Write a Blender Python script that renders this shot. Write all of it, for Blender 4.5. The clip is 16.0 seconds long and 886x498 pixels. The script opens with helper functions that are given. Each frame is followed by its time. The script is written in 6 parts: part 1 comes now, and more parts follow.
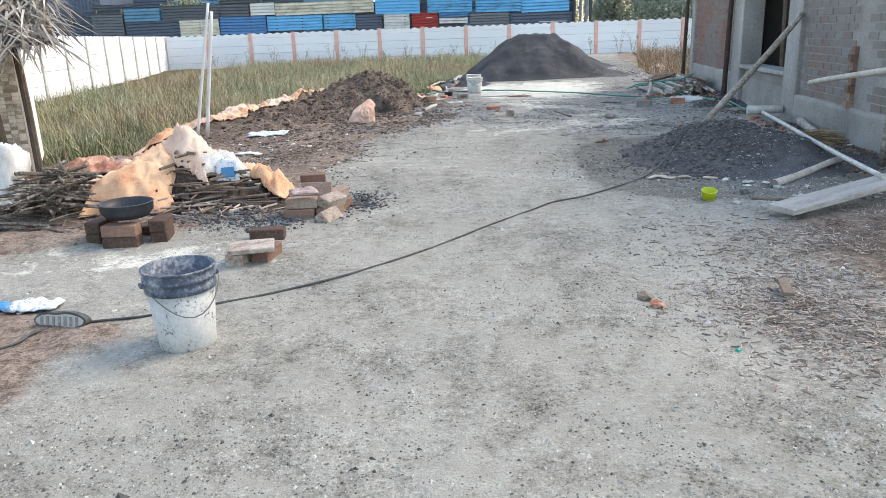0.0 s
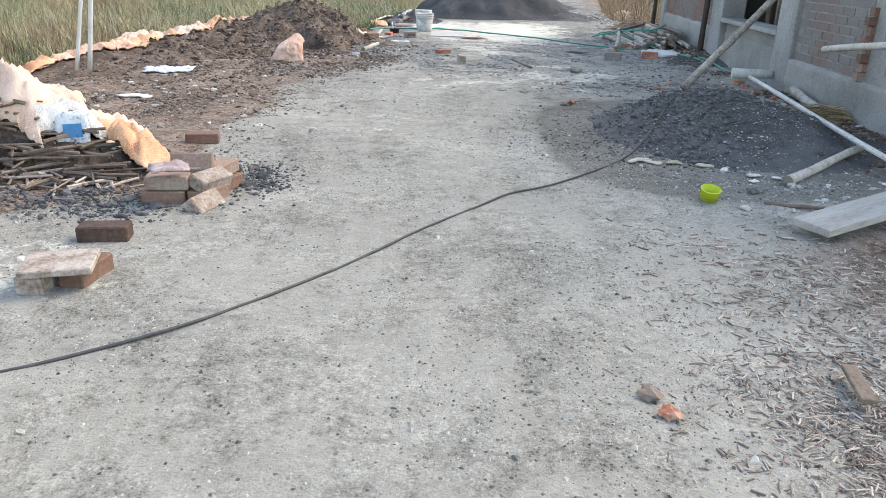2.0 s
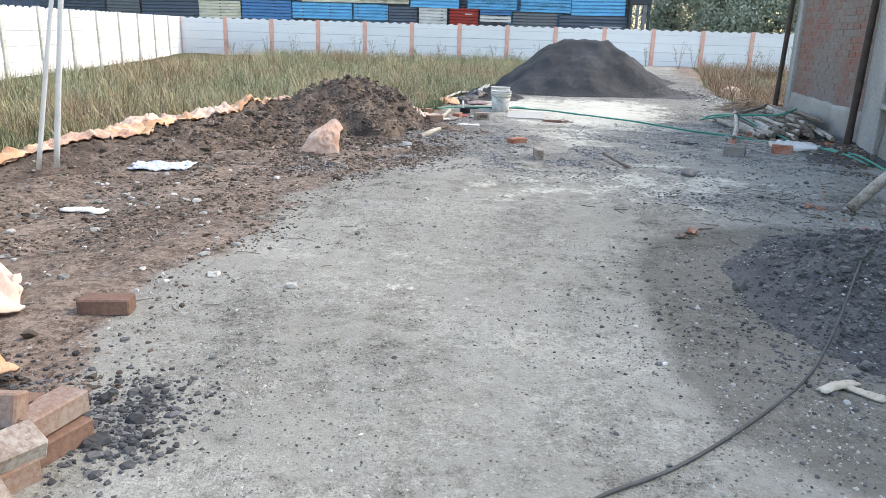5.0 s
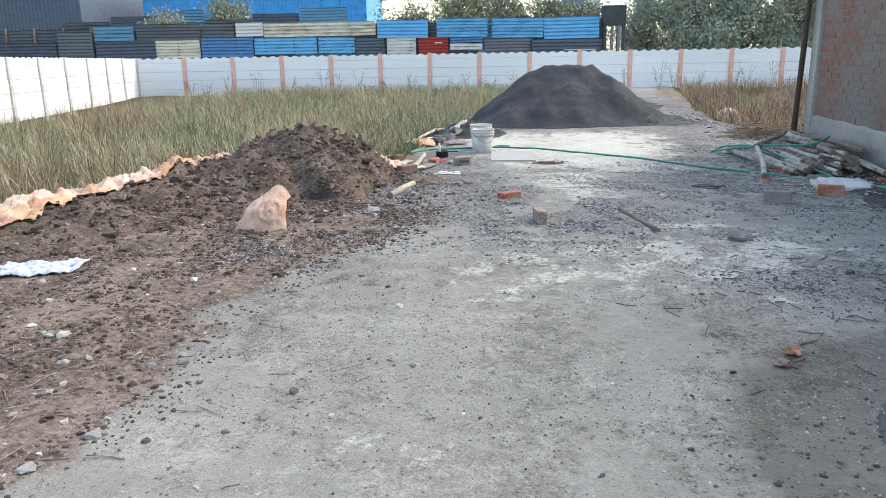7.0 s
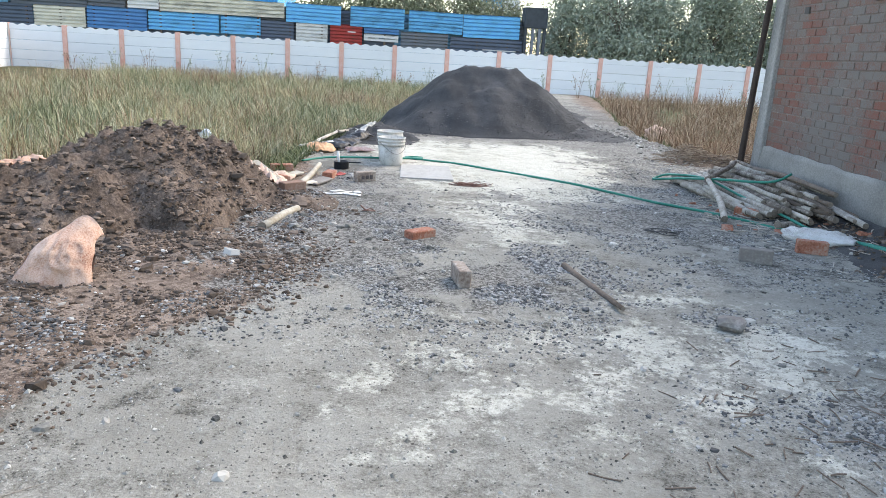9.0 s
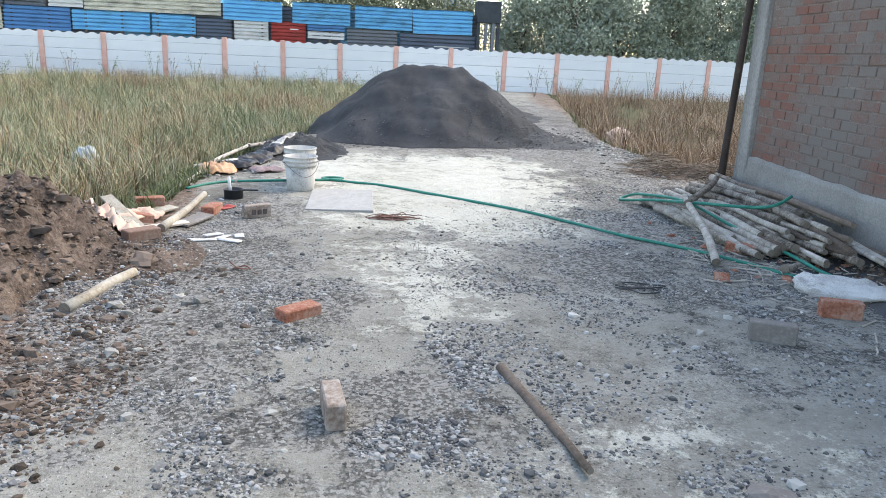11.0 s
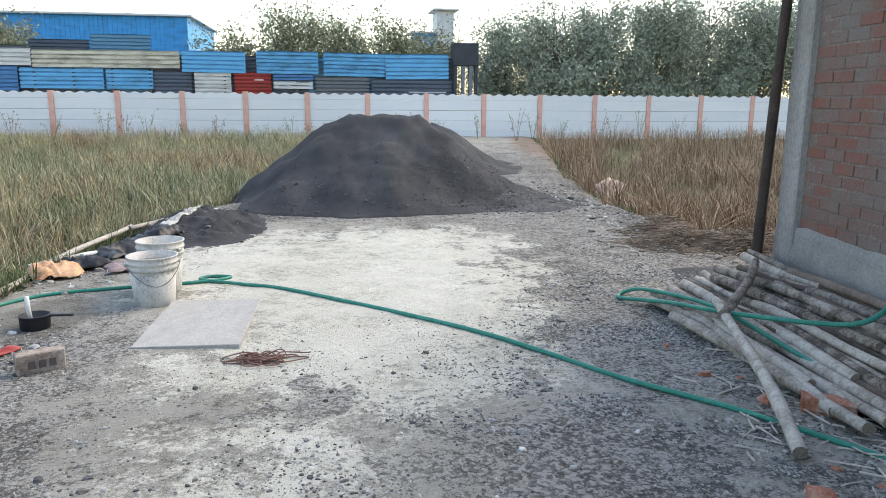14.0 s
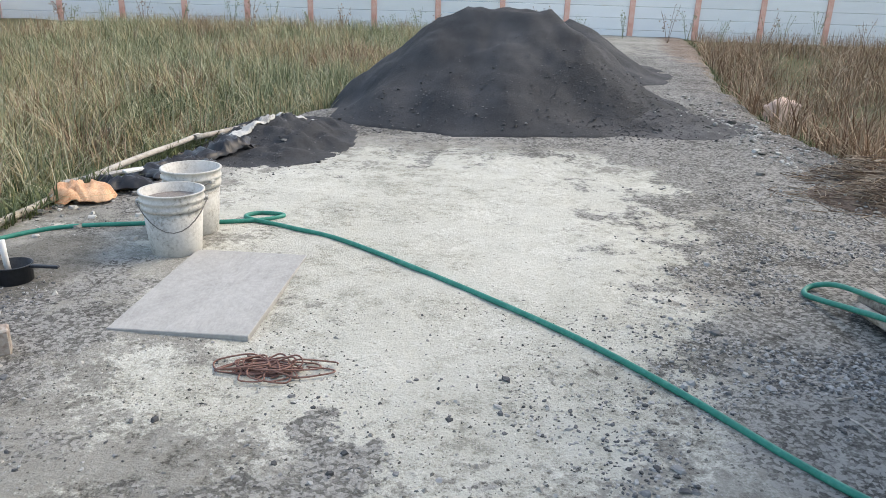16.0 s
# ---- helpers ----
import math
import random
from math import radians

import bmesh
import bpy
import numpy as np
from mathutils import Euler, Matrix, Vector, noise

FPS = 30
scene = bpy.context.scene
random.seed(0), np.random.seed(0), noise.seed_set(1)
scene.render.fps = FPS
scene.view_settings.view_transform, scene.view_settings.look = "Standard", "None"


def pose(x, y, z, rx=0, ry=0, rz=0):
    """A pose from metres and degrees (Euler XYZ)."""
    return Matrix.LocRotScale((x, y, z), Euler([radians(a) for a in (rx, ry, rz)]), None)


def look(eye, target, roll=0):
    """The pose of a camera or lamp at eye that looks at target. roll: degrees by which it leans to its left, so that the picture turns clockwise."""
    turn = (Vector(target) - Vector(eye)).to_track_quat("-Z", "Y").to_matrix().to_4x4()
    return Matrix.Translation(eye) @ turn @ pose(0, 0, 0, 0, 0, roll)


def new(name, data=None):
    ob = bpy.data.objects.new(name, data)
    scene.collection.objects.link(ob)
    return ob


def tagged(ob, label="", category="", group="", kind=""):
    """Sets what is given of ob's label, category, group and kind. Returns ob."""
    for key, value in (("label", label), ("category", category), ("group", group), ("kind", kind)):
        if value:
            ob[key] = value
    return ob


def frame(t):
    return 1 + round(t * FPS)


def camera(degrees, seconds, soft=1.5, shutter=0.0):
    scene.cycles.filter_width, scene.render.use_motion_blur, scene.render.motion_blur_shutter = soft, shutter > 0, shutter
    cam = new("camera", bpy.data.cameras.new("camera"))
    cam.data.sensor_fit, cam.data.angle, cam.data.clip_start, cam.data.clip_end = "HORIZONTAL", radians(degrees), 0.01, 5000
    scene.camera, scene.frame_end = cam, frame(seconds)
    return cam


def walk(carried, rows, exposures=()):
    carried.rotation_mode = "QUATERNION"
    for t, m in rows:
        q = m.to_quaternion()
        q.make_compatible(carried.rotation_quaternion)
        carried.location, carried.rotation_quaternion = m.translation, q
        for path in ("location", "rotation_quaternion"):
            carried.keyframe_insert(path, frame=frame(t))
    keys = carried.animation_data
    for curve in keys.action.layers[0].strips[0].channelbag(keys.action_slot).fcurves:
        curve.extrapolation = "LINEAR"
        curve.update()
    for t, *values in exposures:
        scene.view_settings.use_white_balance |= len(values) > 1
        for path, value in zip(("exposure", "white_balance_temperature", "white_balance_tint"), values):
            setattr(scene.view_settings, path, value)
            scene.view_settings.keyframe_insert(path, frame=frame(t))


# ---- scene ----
cam = camera(62.0, 16.0, soft=0.75)
EXPOSURE = 1.78
PATH = [
    (0, (0.223, -0.226, 1.255), (0.194, 1.693, 0.693), -2.1),
    (0.5, (0.213, 0.142, 1.22), (0.267, 2.047, 0.613), -0.9),
    (1, (0.224, 0.489, 1.23), (0.449, 2.327, 0.475), -2.4),
    (1.5, (0.304, 0.853, 1.23), (0.372, 2.717, 0.506), -0.3),
    (2, (0.367, 1.188, 1.226), (0.481, 3.049, 0.503), 1.7),
    (2.5, (0.464, 1.579, 1.244), (0.757, 3.45, 0.6), -1.6),
    (3, (0.538, 1.972, 1.22), (0.664, 3.861, 0.576), 1.4),
    (3.5, (0.594, 2.368, 1.222), (0.698, 4.274, 0.626), 1.6),
    (4, (0.582, 2.752, 1.27), (0.74, 4.676, 0.749), -0.7),
    (4.5, (0.643, 3.135, 1.256), (0.574, 5.06, 0.718), 1.6),
    (4.7, (0.651, 3.244, 1.243), (0.547, 5.16, 0.679), 2.0),
    (6.8, (0.53, 4.955, 1.293), (0.402, 6.868, 0.726), -2.3),
    (7, (0.542, 5.132, 1.305), (0.478, 7.068, 0.807), -1.0),
    (7.5, (0.536, 5.617, 1.296), (0.488, 7.551, 0.789), 2.4),
    (8, (0.533, 6.008, 1.312), (0.72, 7.953, 0.886), 0.3),
    (8.5, (0.55, 6.403, 1.328), (0.755, 8.347, 0.907), -0.3),
    (9, (0.621, 6.853, 1.317), (0.807, 8.778, 0.809), 3.4),
    (9.5, (0.675, 7.272, 1.352), (1.08, 9.169, 0.864), -0.5),
    (9.7, (0.733, 7.459, 1.344), (1.124, 9.355, 0.844), -0.6),
    (11.8, (1.368, 9.077, 1.347), (1.61, 10.995, 0.837), 3.8),
    (12, (1.413, 9.233, 1.341), (1.675, 11.166, 0.899), 3.9),
    (12.5, (1.546, 9.614, 1.354), (1.945, 11.52, 0.899), 0.9),
    (13, (1.682, 9.983, 1.347), (1.95, 11.912, 0.894), 5.1),
    (13.5, (1.853, 10.353, 1.335), (2.089, 12.291, 0.902), 3.1),
    (14, (1.984, 10.698, 1.361), (2.279, 12.635, 0.964), 0.4),
    (14.5, (2.14, 10.983, 1.373), (2.111, 12.928, 0.906), 4.5),
    (15, (2.208, 11.349, 1.359), (2.234, 13.291, 0.882), 2.6),
    (15.5, (2.264, 11.705, 1.405), (2.41, 13.604, 0.793), -0.2),
    (16, (2.291, 12.114, 1.351), (2.242, 13.999, 0.684), 1.8),
]
walk(cam, [(t, look(eye, target, roll)) for t, eye, target, roll in PATH], [(0, EXPOSURE + 0.08, 7900, 9), (3.5, EXPOSURE + 0.26, 8000, 9), (4.2, EXPOSURE + 0.22, 7900, 9), (7, EXPOSURE, 7750, 9), (8, EXPOSURE + 0.1, 7750, 9), (10, EXPOSURE + 0.14, 7700, 9), (12.5, EXPOSURE, 7850, 9), (16, EXPOSURE - 0.25, 7950, 9)])

# ---- world and sun ----
SUN_AZ, SUN_EL = 62.0, 46.0          # degrees clockwise from +y, and above the horizon
world = bpy.data.worlds.new("world")
scene.world = world
world.use_nodes = True
wn = world.node_tree
sky = wn.nodes.new("ShaderNodeTexSky")
sky.sky_type, sky.sun_disc = "NISHITA", False
sky.sun_elevation, sky.sun_rotation = radians(SUN_EL), radians(SUN_AZ)
sky.air_density, sky.dust_density, sky.ozone_density = 1.0, 1.2, 1.0
wn.nodes["Background"].inputs["Strength"].default_value = 0.15
wn.links.new(sky.outputs[0], wn.nodes["Background"].inputs["Color"])
sun = new("sun", bpy.data.lights.new("sun", "SUN"))
sun.data.energy, sun.data.angle, sun.data.color = 0.52, radians(22), (1.0, 0.94, 0.84)
sun.matrix_world = look((40 * math.sin(radians(SUN_AZ)), 40 * math.cos(radians(SUN_AZ)), 40 * math.tan(radians(SUN_EL))), (0, 0, 0))


# ---- materials ----
def mat(name, stops, scale=6.0, rough=0.85, bump=0.3, fine=60.0, metal=0.0, vary=0.0, vary_by="", stretch=(1, 1, 1), spec=0.3, bump_dist=0.01, coat=0.0, world_space=False):
    """Colour from noise at two scales through a ramp of stops; vary: value shift from piece to piece."""
    m = bpy.data.materials.new(name)
    m.use_nodes = True
    n, l = m.node_tree.nodes, m.node_tree.links
    b = n["Principled BSDF"]
    b.inputs["Roughness"].default_value, b.inputs["Metallic"].default_value = rough, metal
    b.inputs["Specular IOR Level"].default_value = spec
    b.inputs["Coat Weight"].default_value = coat
    tc, mp = n.new("ShaderNodeTexCoord"), n.new("ShaderNodeMapping")
    mp.inputs["Scale"].default_value = stretch
    l.new(n.new("ShaderNodeNewGeometry").outputs["Position"] if world_space else tc.outputs["Object"], mp.inputs["Vector"])
    big, small = n.new("ShaderNodeTexNoise"), n.new("ShaderNodeTexNoise")
    for t, s, d in ((big, scale, 5.0), (small, fine, 3.0)):
        t.inputs["Scale"].default_value, t.inputs["Detail"].default_value, t.inputs["Roughness"].default_value = s, d, 0.62
        l.new(mp.outputs["Vector"], t.inputs["Vector"])
    mix = n.new("ShaderNodeMath")
    mix.operation = "MULTIPLY_ADD"
    mix.inputs[1].default_value = 0.45
    l.new(small.outputs["Fac"], mix.inputs[0])
    half = n.new("ShaderNodeMath")
    half.operation = "MULTIPLY"
    half.inputs[1].default_value = 0.62
    l.new(big.outputs["Fac"], half.inputs[0])
    l.new(half.outputs[0], mix.inputs[2])
    fac = mix.outputs[0]
    if vary:
        src = n.new("ShaderNodeObjectInfo").outputs["Random"] if vary_by == "object" else n.new("ShaderNodeNewGeometry").outputs["Random Per Island"]
        sh = n.new("ShaderNodeMath")
        sh.operation = "MULTIPLY_ADD"
        sh.inputs[1].default_value = vary
        l.new(src, sh.inputs[0])
        off = n.new("ShaderNodeMath")
        off.operation = "SUBTRACT"
        off.inputs[1].default_value = vary / 2
        l.new(fac, off.inputs[0])
        l.new(off.outputs[0], sh.inputs[2])
        fac = sh.outputs[0]
    ramp = n.new("ShaderNodeValToRGB")
    els = ramp.color_ramp.elements
    while len(els) < len(stops):
        els.new(0.5)
    for e, (p, c) in zip(els, stops):
        e.position, e.color = p, (*c, 1)
    l.new(fac, ramp.inputs["Fac"])
    l.new(ramp.outputs["Color"], b.inputs["Base Color"])
    if bump:
        bp = n.new("ShaderNodeBump")
        bp.inputs["Strength"].default_value, bp.inputs["Distance"].default_value = bump, bump_dist
        l.new(mix.outputs[0], bp.inputs["Height"])
        l.new(bp.outputs["Normal"], b.inputs["Normal"])
    return m


def plain(name, c, rough=0.6, dark=0.75, **kw):
    return mat(name, [(0.35, tuple(v * dark for v in c)), (0.7, c)], rough=rough, **kw)


M = {}
M["brick"] = mat("brick", [(0.25, (0.12, 0.075, 0.058)), (0.45, (0.20, 0.115, 0.085)), (0.62, (0.26, 0.165, 0.125)), (0.8, (0.34, 0.28, 0.24))], scale=5, vary=0.35, vary_by="object", bump=0.5)
M["brick_wall"] = mat("brick_wall", [(0.42, (0.21, 0.088, 0.065)), (0.49, (0.19, 0.108, 0.088)), (0.55, (0.178, 0.13, 0.114)), (0.61, (0.175, 0.155, 0.143))], scale=1.1, vary=0.12, vary_by="object", bump=0.8, world_space=True)
M["brick_grey"] = mat("brick_grey", [(0.36, (0.20, 0.12, 0.10)), (0.46, (0.185, 0.15, 0.135)), (0.55, (0.18, 0.168, 0.158)), (0.64, (0.22, 0.21, 0.20))], scale=1.1, vary=0.12, vary_by="object", bump=0.8, world_space=True)
M["brick_rest"] = mat("brick_rest", [(0.36, (0.19, 0.135, 0.115)), (0.46, (0.185, 0.158, 0.142)), (0.55, (0.20, 0.19, 0.18)), (0.66, (0.25, 0.245, 0.235))], scale=1.2, vary=0.1, bump=0.6)
M["red_brick"] = mat("red_brick", [(0.38, (0.20, 0.08, 0.052)), (0.5, (0.36, 0.14, 0.088)), (0.62, (0.42, 0.26, 0.20))], scale=9, bump=0.5)
M["pale_brick"] = mat("pale_brick", [(0.38, (0.16, 0.115, 0.09)), (0.5, (0.29, 0.23, 0.192)), (0.62, (0.42, 0.37, 0.325))], scale=9, bump=0.5)
M["sooty"] = mat("sooty", [(0.3, (0.02, 0.018, 0.016)), (0.6, (0.10, 0.06, 0.045)), (0.8, (0.2, 0.12, 0.09))], scale=7, bump=0.4)
M["mortar"] = mat("mortar", [(0.3, (0.17, 0.15, 0.138)), (0.55, (0.23, 0.21, 0.195)), (0.72, (0.38, 0.36, 0.34))], scale=3, bump=0.5)
M["mortar_brown"] = mat("mortar_brown", [(0.3, (0.12, 0.09, 0.078)), (0.55, (0.17, 0.135, 0.12)), (0.72, (0.29, 0.255, 0.235))], scale=3, bump=0.5)
M["black_plastic"] = plain("black_plastic", (0.035, 0.036, 0.04), 0.4)
M["rag"] = mat("rag", [(0.3, (0.13, 0.075, 0.075)), (0.5, (0.28, 0.20, 0.20)), (0.7, (0.45, 0.38, 0.37))], scale=7, bump=0.3)
M["matted"] = mat("matted", [(0.2, (0.09, 0.06, 0.045)), (0.5, (0.21, 0.155, 0.115)), (0.8, (0.38, 0.31, 0.24))], scale=6, vary=0.7, bump=0)
M["concrete"] = mat("concrete", [(0.3, (0.15, 0.145, 0.138)), (0.5, (0.26, 0.255, 0.248)), (0.7, (0.40, 0.395, 0.385))], scale=1.6, bump=0.5, stretch=(1, 1, 0.5))
M["plaster"] = mat("plaster", [(0.3, (0.13, 0.125, 0.118)), (0.5, (0.23, 0.22, 0.205)), (0.7, (0.35, 0.335, 0.315))], scale=1.3, bump=0.6)
# dark tone standing in for shade inside the rooms and putlog holes
M["inner_shade"] = plain("inner_shade", (0.10, 0.095, 0.09), 0.9)
M["white_panel"] = mat("white_panel", [(0.25, (0.40, 0.41, 0.42)), (0.38, (0.68, 0.69, 0.71)), (0.7, (0.80, 0.81, 0.82))], scale=0.7, bump=0.15, stretch=(0.6, 0.6, 2.0), vary=0.12, vary_by="object")
M["orange_post"] = mat("orange_post", [(0.3, (0.52, 0.25, 0.19)), (0.5, (0.68, 0.36, 0.29)), (0.72, (0.74, 0.55, 0.49))], scale=3, bump=0.2)
M["grey_sand"] = mat("grey_sand", [(0.25, (0.022, 0.023, 0.025)), (0.5, (0.043, 0.045, 0.049)), (0.75, (0.085, 0.087, 0.092))], scale=1.6, fine=110, bump=0.9, rough=0.95, bump_dist=0.02)
M["dry_sand"] = mat("dry_sand", [(0.3, (0.035, 0.035, 0.036)), (0.5, (0.066, 0.066, 0.068)), (0.7, (0.13, 0.13, 0.131))], scale=2.2, fine=90, bump=0.9, rough=0.95, bump_dist=0.02)
M["soil"] = mat("soil", [(0.32, (0.032, 0.024, 0.019)), (0.5, (0.10, 0.074, 0.059)), (0.66, (0.22, 0.17, 0.138))], scale=4, fine=45, bump=1.0, rough=0.95, bump_dist=0.03)
M["stones"] = mat("stones", [(0.2, (0.07, 0.07, 0.066)), (0.5, (0.24, 0.235, 0.215)), (0.8, (0.46, 0.45, 0.42))], scale=5, vary=0.7, bump=0)
M["dark_stones"] = mat("dark_stones", [(0.2, (0.07, 0.073, 0.076)), (0.5, (0.17, 0.174, 0.178)), (0.8, (0.40, 0.40, 0.39))], scale=5, vary=0.8, bump=0)
M["grit"] = mat("grit", [(0.2, (0.03, 0.03, 0.031)), (0.5, (0.07, 0.07, 0.073)), (0.8, (0.15, 0.15, 0.152))], scale=5, vary=0.6, bump=0)
M["crust"] = mat("crust", [(0.2, (0.05, 0.05, 0.051)), (0.5, (0.085, 0.085, 0.086)), (0.8, (0.145, 0.143, 0.14))], scale=5, vary=0.7, bump=0)
M["pale_chips"] = mat("pale_chips", [(0.2, (0.30, 0.28, 0.25)), (0.5, (0.50, 0.48, 0.45)), (0.8, (0.68, 0.67, 0.65))], scale=5, vary=0.6, bump=0)
M["clods"] = mat("clods", [(0.2, (0.05, 0.038, 0.03)), (0.5, (0.10, 0.074, 0.057)), (0.8, (0.22, 0.168, 0.135))], scale=5, vary=0.6, bump=0)
M["wood"] = mat("wood", [(0.34, (0.075, 0.06, 0.05)), (0.46, (0.22, 0.185, 0.155)), (0.56, (0.33, 0.295, 0.255)), (0.72, (0.50, 0.46, 0.41))], scale=9, fine=50, stretch=(1, 1, 1), vary=0.35, vary_by="object", bump=0.6)
M["dark_wood"] = mat("dark_wood", [(0.25, (0.05, 0.038, 0.03)), (0.5, (0.12, 0.09, 0.07)), (0.8, (0.23, 0.18, 0.15))], scale=8, vary=0.3, vary_by="object", bump=0.6)
M["cut_wood"] = plain("cut_wood", (0.27, 0.23, 0.19), 0.9, 0.45, fine=90)
M["bamboo"] = mat("bamboo", [(0.34, (0.20, 0.165, 0.12)), (0.5, (0.38, 0.335, 0.265)), (0.68, (0.52, 0.48, 0.41))], scale=6, bump=0.2, rough=0.6)
M["board"] = mat("board", [(0.34, (0.31, 0.305, 0.293)), (0.50, (0.375, 0.37, 0.355)), (0.66, (0.43, 0.425, 0.41))], scale=16, fine=60, bump=0.5, stretch=(1, 0.6, 1))
M["plank"] = mat("plank", [(0.36, (0.19, 0.18, 0.165)), (0.48, (0.30, 0.288, 0.265)), (0.62, (0.38, 0.365, 0.335))], scale=4, fine=45, bump=0.5, stretch=(0.35, 2.5, 1))
M["rust"] = mat("rust", [(0.3, (0.022, 0.016, 0.014)), (0.6, (0.055, 0.04, 0.034)), (0.8, (0.12, 0.09, 0.075))], scale=7, bump=0.3, rough=0.75)
M["white_pvc"] = mat("white_pvc", [(0.25, (0.42, 0.42, 0.41)), (0.5, (0.68, 0.68, 0.66)), (0.8, (0.76, 0.76, 0.75))], scale=5, bump=0.1, rough=0.5)
M["bucket_white"] = mat("bucket_white", [(0.40, (0.28, 0.265, 0.235)), (0.48, (0.46, 0.45, 0.42)), (0.6, (0.58, 0.57, 0.54))], scale=6, bump=0.2, rough=0.5)
M["bucket_dirty"] = mat("bucket_dirty", [(0.34, (0.08, 0.095, 0.12)), (0.42, (0.15, 0.17, 0.20)), (0.47, (0.44, 0.44, 0.43)), (0.8, (0.60, 0.60, 0.58))], scale=12, fine=70, bump=0.6, rough=0.8)
M["bucket_blue"] = mat("bucket_blue", [(0.36, (0.03, 0.042, 0.065)), (0.52, (0.07, 0.09, 0.125)), (0.66, (0.26, 0.28, 0.31))], scale=12, bump=0.4, rough=0.6)
M["wire"] = plain("wire", (0.20, 0.19, 0.18), 0.45, metal=0.8, bump=0)
M["cable"] = mat("cable", [(0.3, (0.03, 0.032, 0.034)), (0.7, (0.085, 0.088, 0.09))], scale=8, bump=0.2, rough=0.6)
M["hose"] = mat("hose", [(0.25, (0.015, 0.13, 0.10)), (0.55, (0.02, 0.22, 0.165)), (0.8, (0.10, 0.32, 0.26))], scale=9, bump=0.1, rough=0.45)
M["sack"] = mat("sack", [(0.36, (0.36, 0.15, 0.095)), (0.46, (0.57, 0.36, 0.27)), (0.60, (0.70, 0.52, 0.42))], scale=3.5, fine=120, bump=0.3, rough=0.7, vary=0.3, vary_by="object")
M["sack_brown"] = mat("sack_brown", [(0.36, (0.34, 0.11, 0.06)), (0.46, (0.60, 0.31, 0.17)), (0.62, (0.74, 0.50, 0.33))], scale=3, fine=120, bump=0.3, rough=0.7)
M["sack_white"] = mat("sack_white", [(0.40, (0.36, 0.34, 0.32)), (0.5, (0.57, 0.56, 0.54)), (0.62, (0.70, 0.70, 0.69))], scale=4, fine=120, bump=0.3, rough=0.6)
M["plastic_blue"] = plain("plastic_blue", (0.06, 0.26, 0.52), 0.45)
M["plastic_white"] = mat("plastic_white", [(0.42, (0.20, 0.29, 0.42)), (0.50, (0.58, 0.63, 0.69)), (0.62, (0.72, 0.74, 0.76))], scale=26, bump=0.2, rough=0.4)
M["lime"] = plain("lime", (0.52, 0.62, 0.04), 0.4, 0.85, bump=0.05)
M["teal"] = plain("teal", (0.02, 0.42, 0.36), 0.5)
M["red"] = plain("red", (0.42, 0.07, 0.06), 0.5)
M["black_pan"] = mat("black_pan", [(0.3, (0.012, 0.014, 0.018)), (0.7, (0.045, 0.05, 0.058))], scale=8, bump=0.2, rough=0.45)
M["steel_drum"] = mat("steel_drum", [(0.3, (0.02, 0.025, 0.03)), (0.6, (0.05, 0.06, 0.07))], scale=3, bump=0.2, rough=0.7)
for nm, c in (("blue", (0.12, 0.46, 0.78)), ("deep_blue", (0.075, 0.24, 0.50)), ("dull_blue", (0.13, 0.32, 0.48)), ("cream", (0.72, 0.69, 0.59)), ("rust_sheet", (0.12, 0.14, 0.17)),
              ("navy", (0.10, 0.13, 0.185)), ("grey_sheet", (0.16, 0.18, 0.21)), ("red_sheet", (0.40, 0.05, 0.045)), ("white_sheet", (0.68, 0.69, 0.69)), ("shed_blue", (0.035, 0.36, 0.76))):
    M[nm] = mat(nm, [(0.40, tuple(v * 0.42 + 0.012 for v in c)), (0.48, tuple(v * 0.82 + 0.008 for v in c)), (0.62, c)], scale=2.2, rough=0.55, bump=0.1, vary=0.12, vary_by="object", stretch=(0.6, 1, 2.2))
M["grass"] = mat("grass", [(0.16, (0.13, 0.08, 0.04)), (0.32, (0.44, 0.325, 0.185)), (0.46, (0.50, 0.42, 0.25)), (0.58, (0.30, 0.265, 0.135)), (0.72, (0.27, 0.29, 0.14)), (0.90, (0.60, 0.56, 0.40))], scale=0.4, fine=3, vary=0.8, bump=0, rough=0.6)
M["reed_green"] = mat("reed_green", [(0.2, (0.055, 0.085, 0.036)), (0.5, (0.19, 0.21, 0.108)), (0.75, (0.38, 0.39, 0.23)), (0.95, (0.56, 0.53, 0.37))], scale=0.5, fine=3, vary=0.8, bump=0, rough=0.6)
M["dry_grass"] = mat("dry_grass", [(0.2, (0.13, 0.07, 0.04)), (0.5, (0.27, 0.17, 0.105)), (0.8, (0.44, 0.34, 0.23))], scale=0.6, fine=3, vary=0.7, bump=0, rough=0.7)
M["weed"] = mat("weed", [(0.2, (0.05, 0.068, 0.026)), (0.8, (0.17, 0.19, 0.085))], scale=2, vary=0.5, bump=0, rough=0.6)
M["leaf"] = mat("leaf", [(0.2, (0.19, 0.235, 0.175)), (0.5, (0.28, 0.325, 0.25)), (0.8, (0.38, 0.41, 0.34))], scale=0.6, fine=5, vary=0.4, bump=0, rough=0.55)
M["leaf_dry"] = mat("leaf_dry", [(0.2, (0.13, 0.15, 0.09)), (0.5, (0.24, 0.26, 0.165)), (0.8, (0.37, 0.36, 0.26))], scale=0.6, fine=5, vary=0.5, bump=0, rough=0.6)
M["bark"] = mat("bark", [(0.3, (0.08, 0.065, 0.05)), (0.7, (0.2, 0.17, 0.14))], scale=6, bump=0.6)
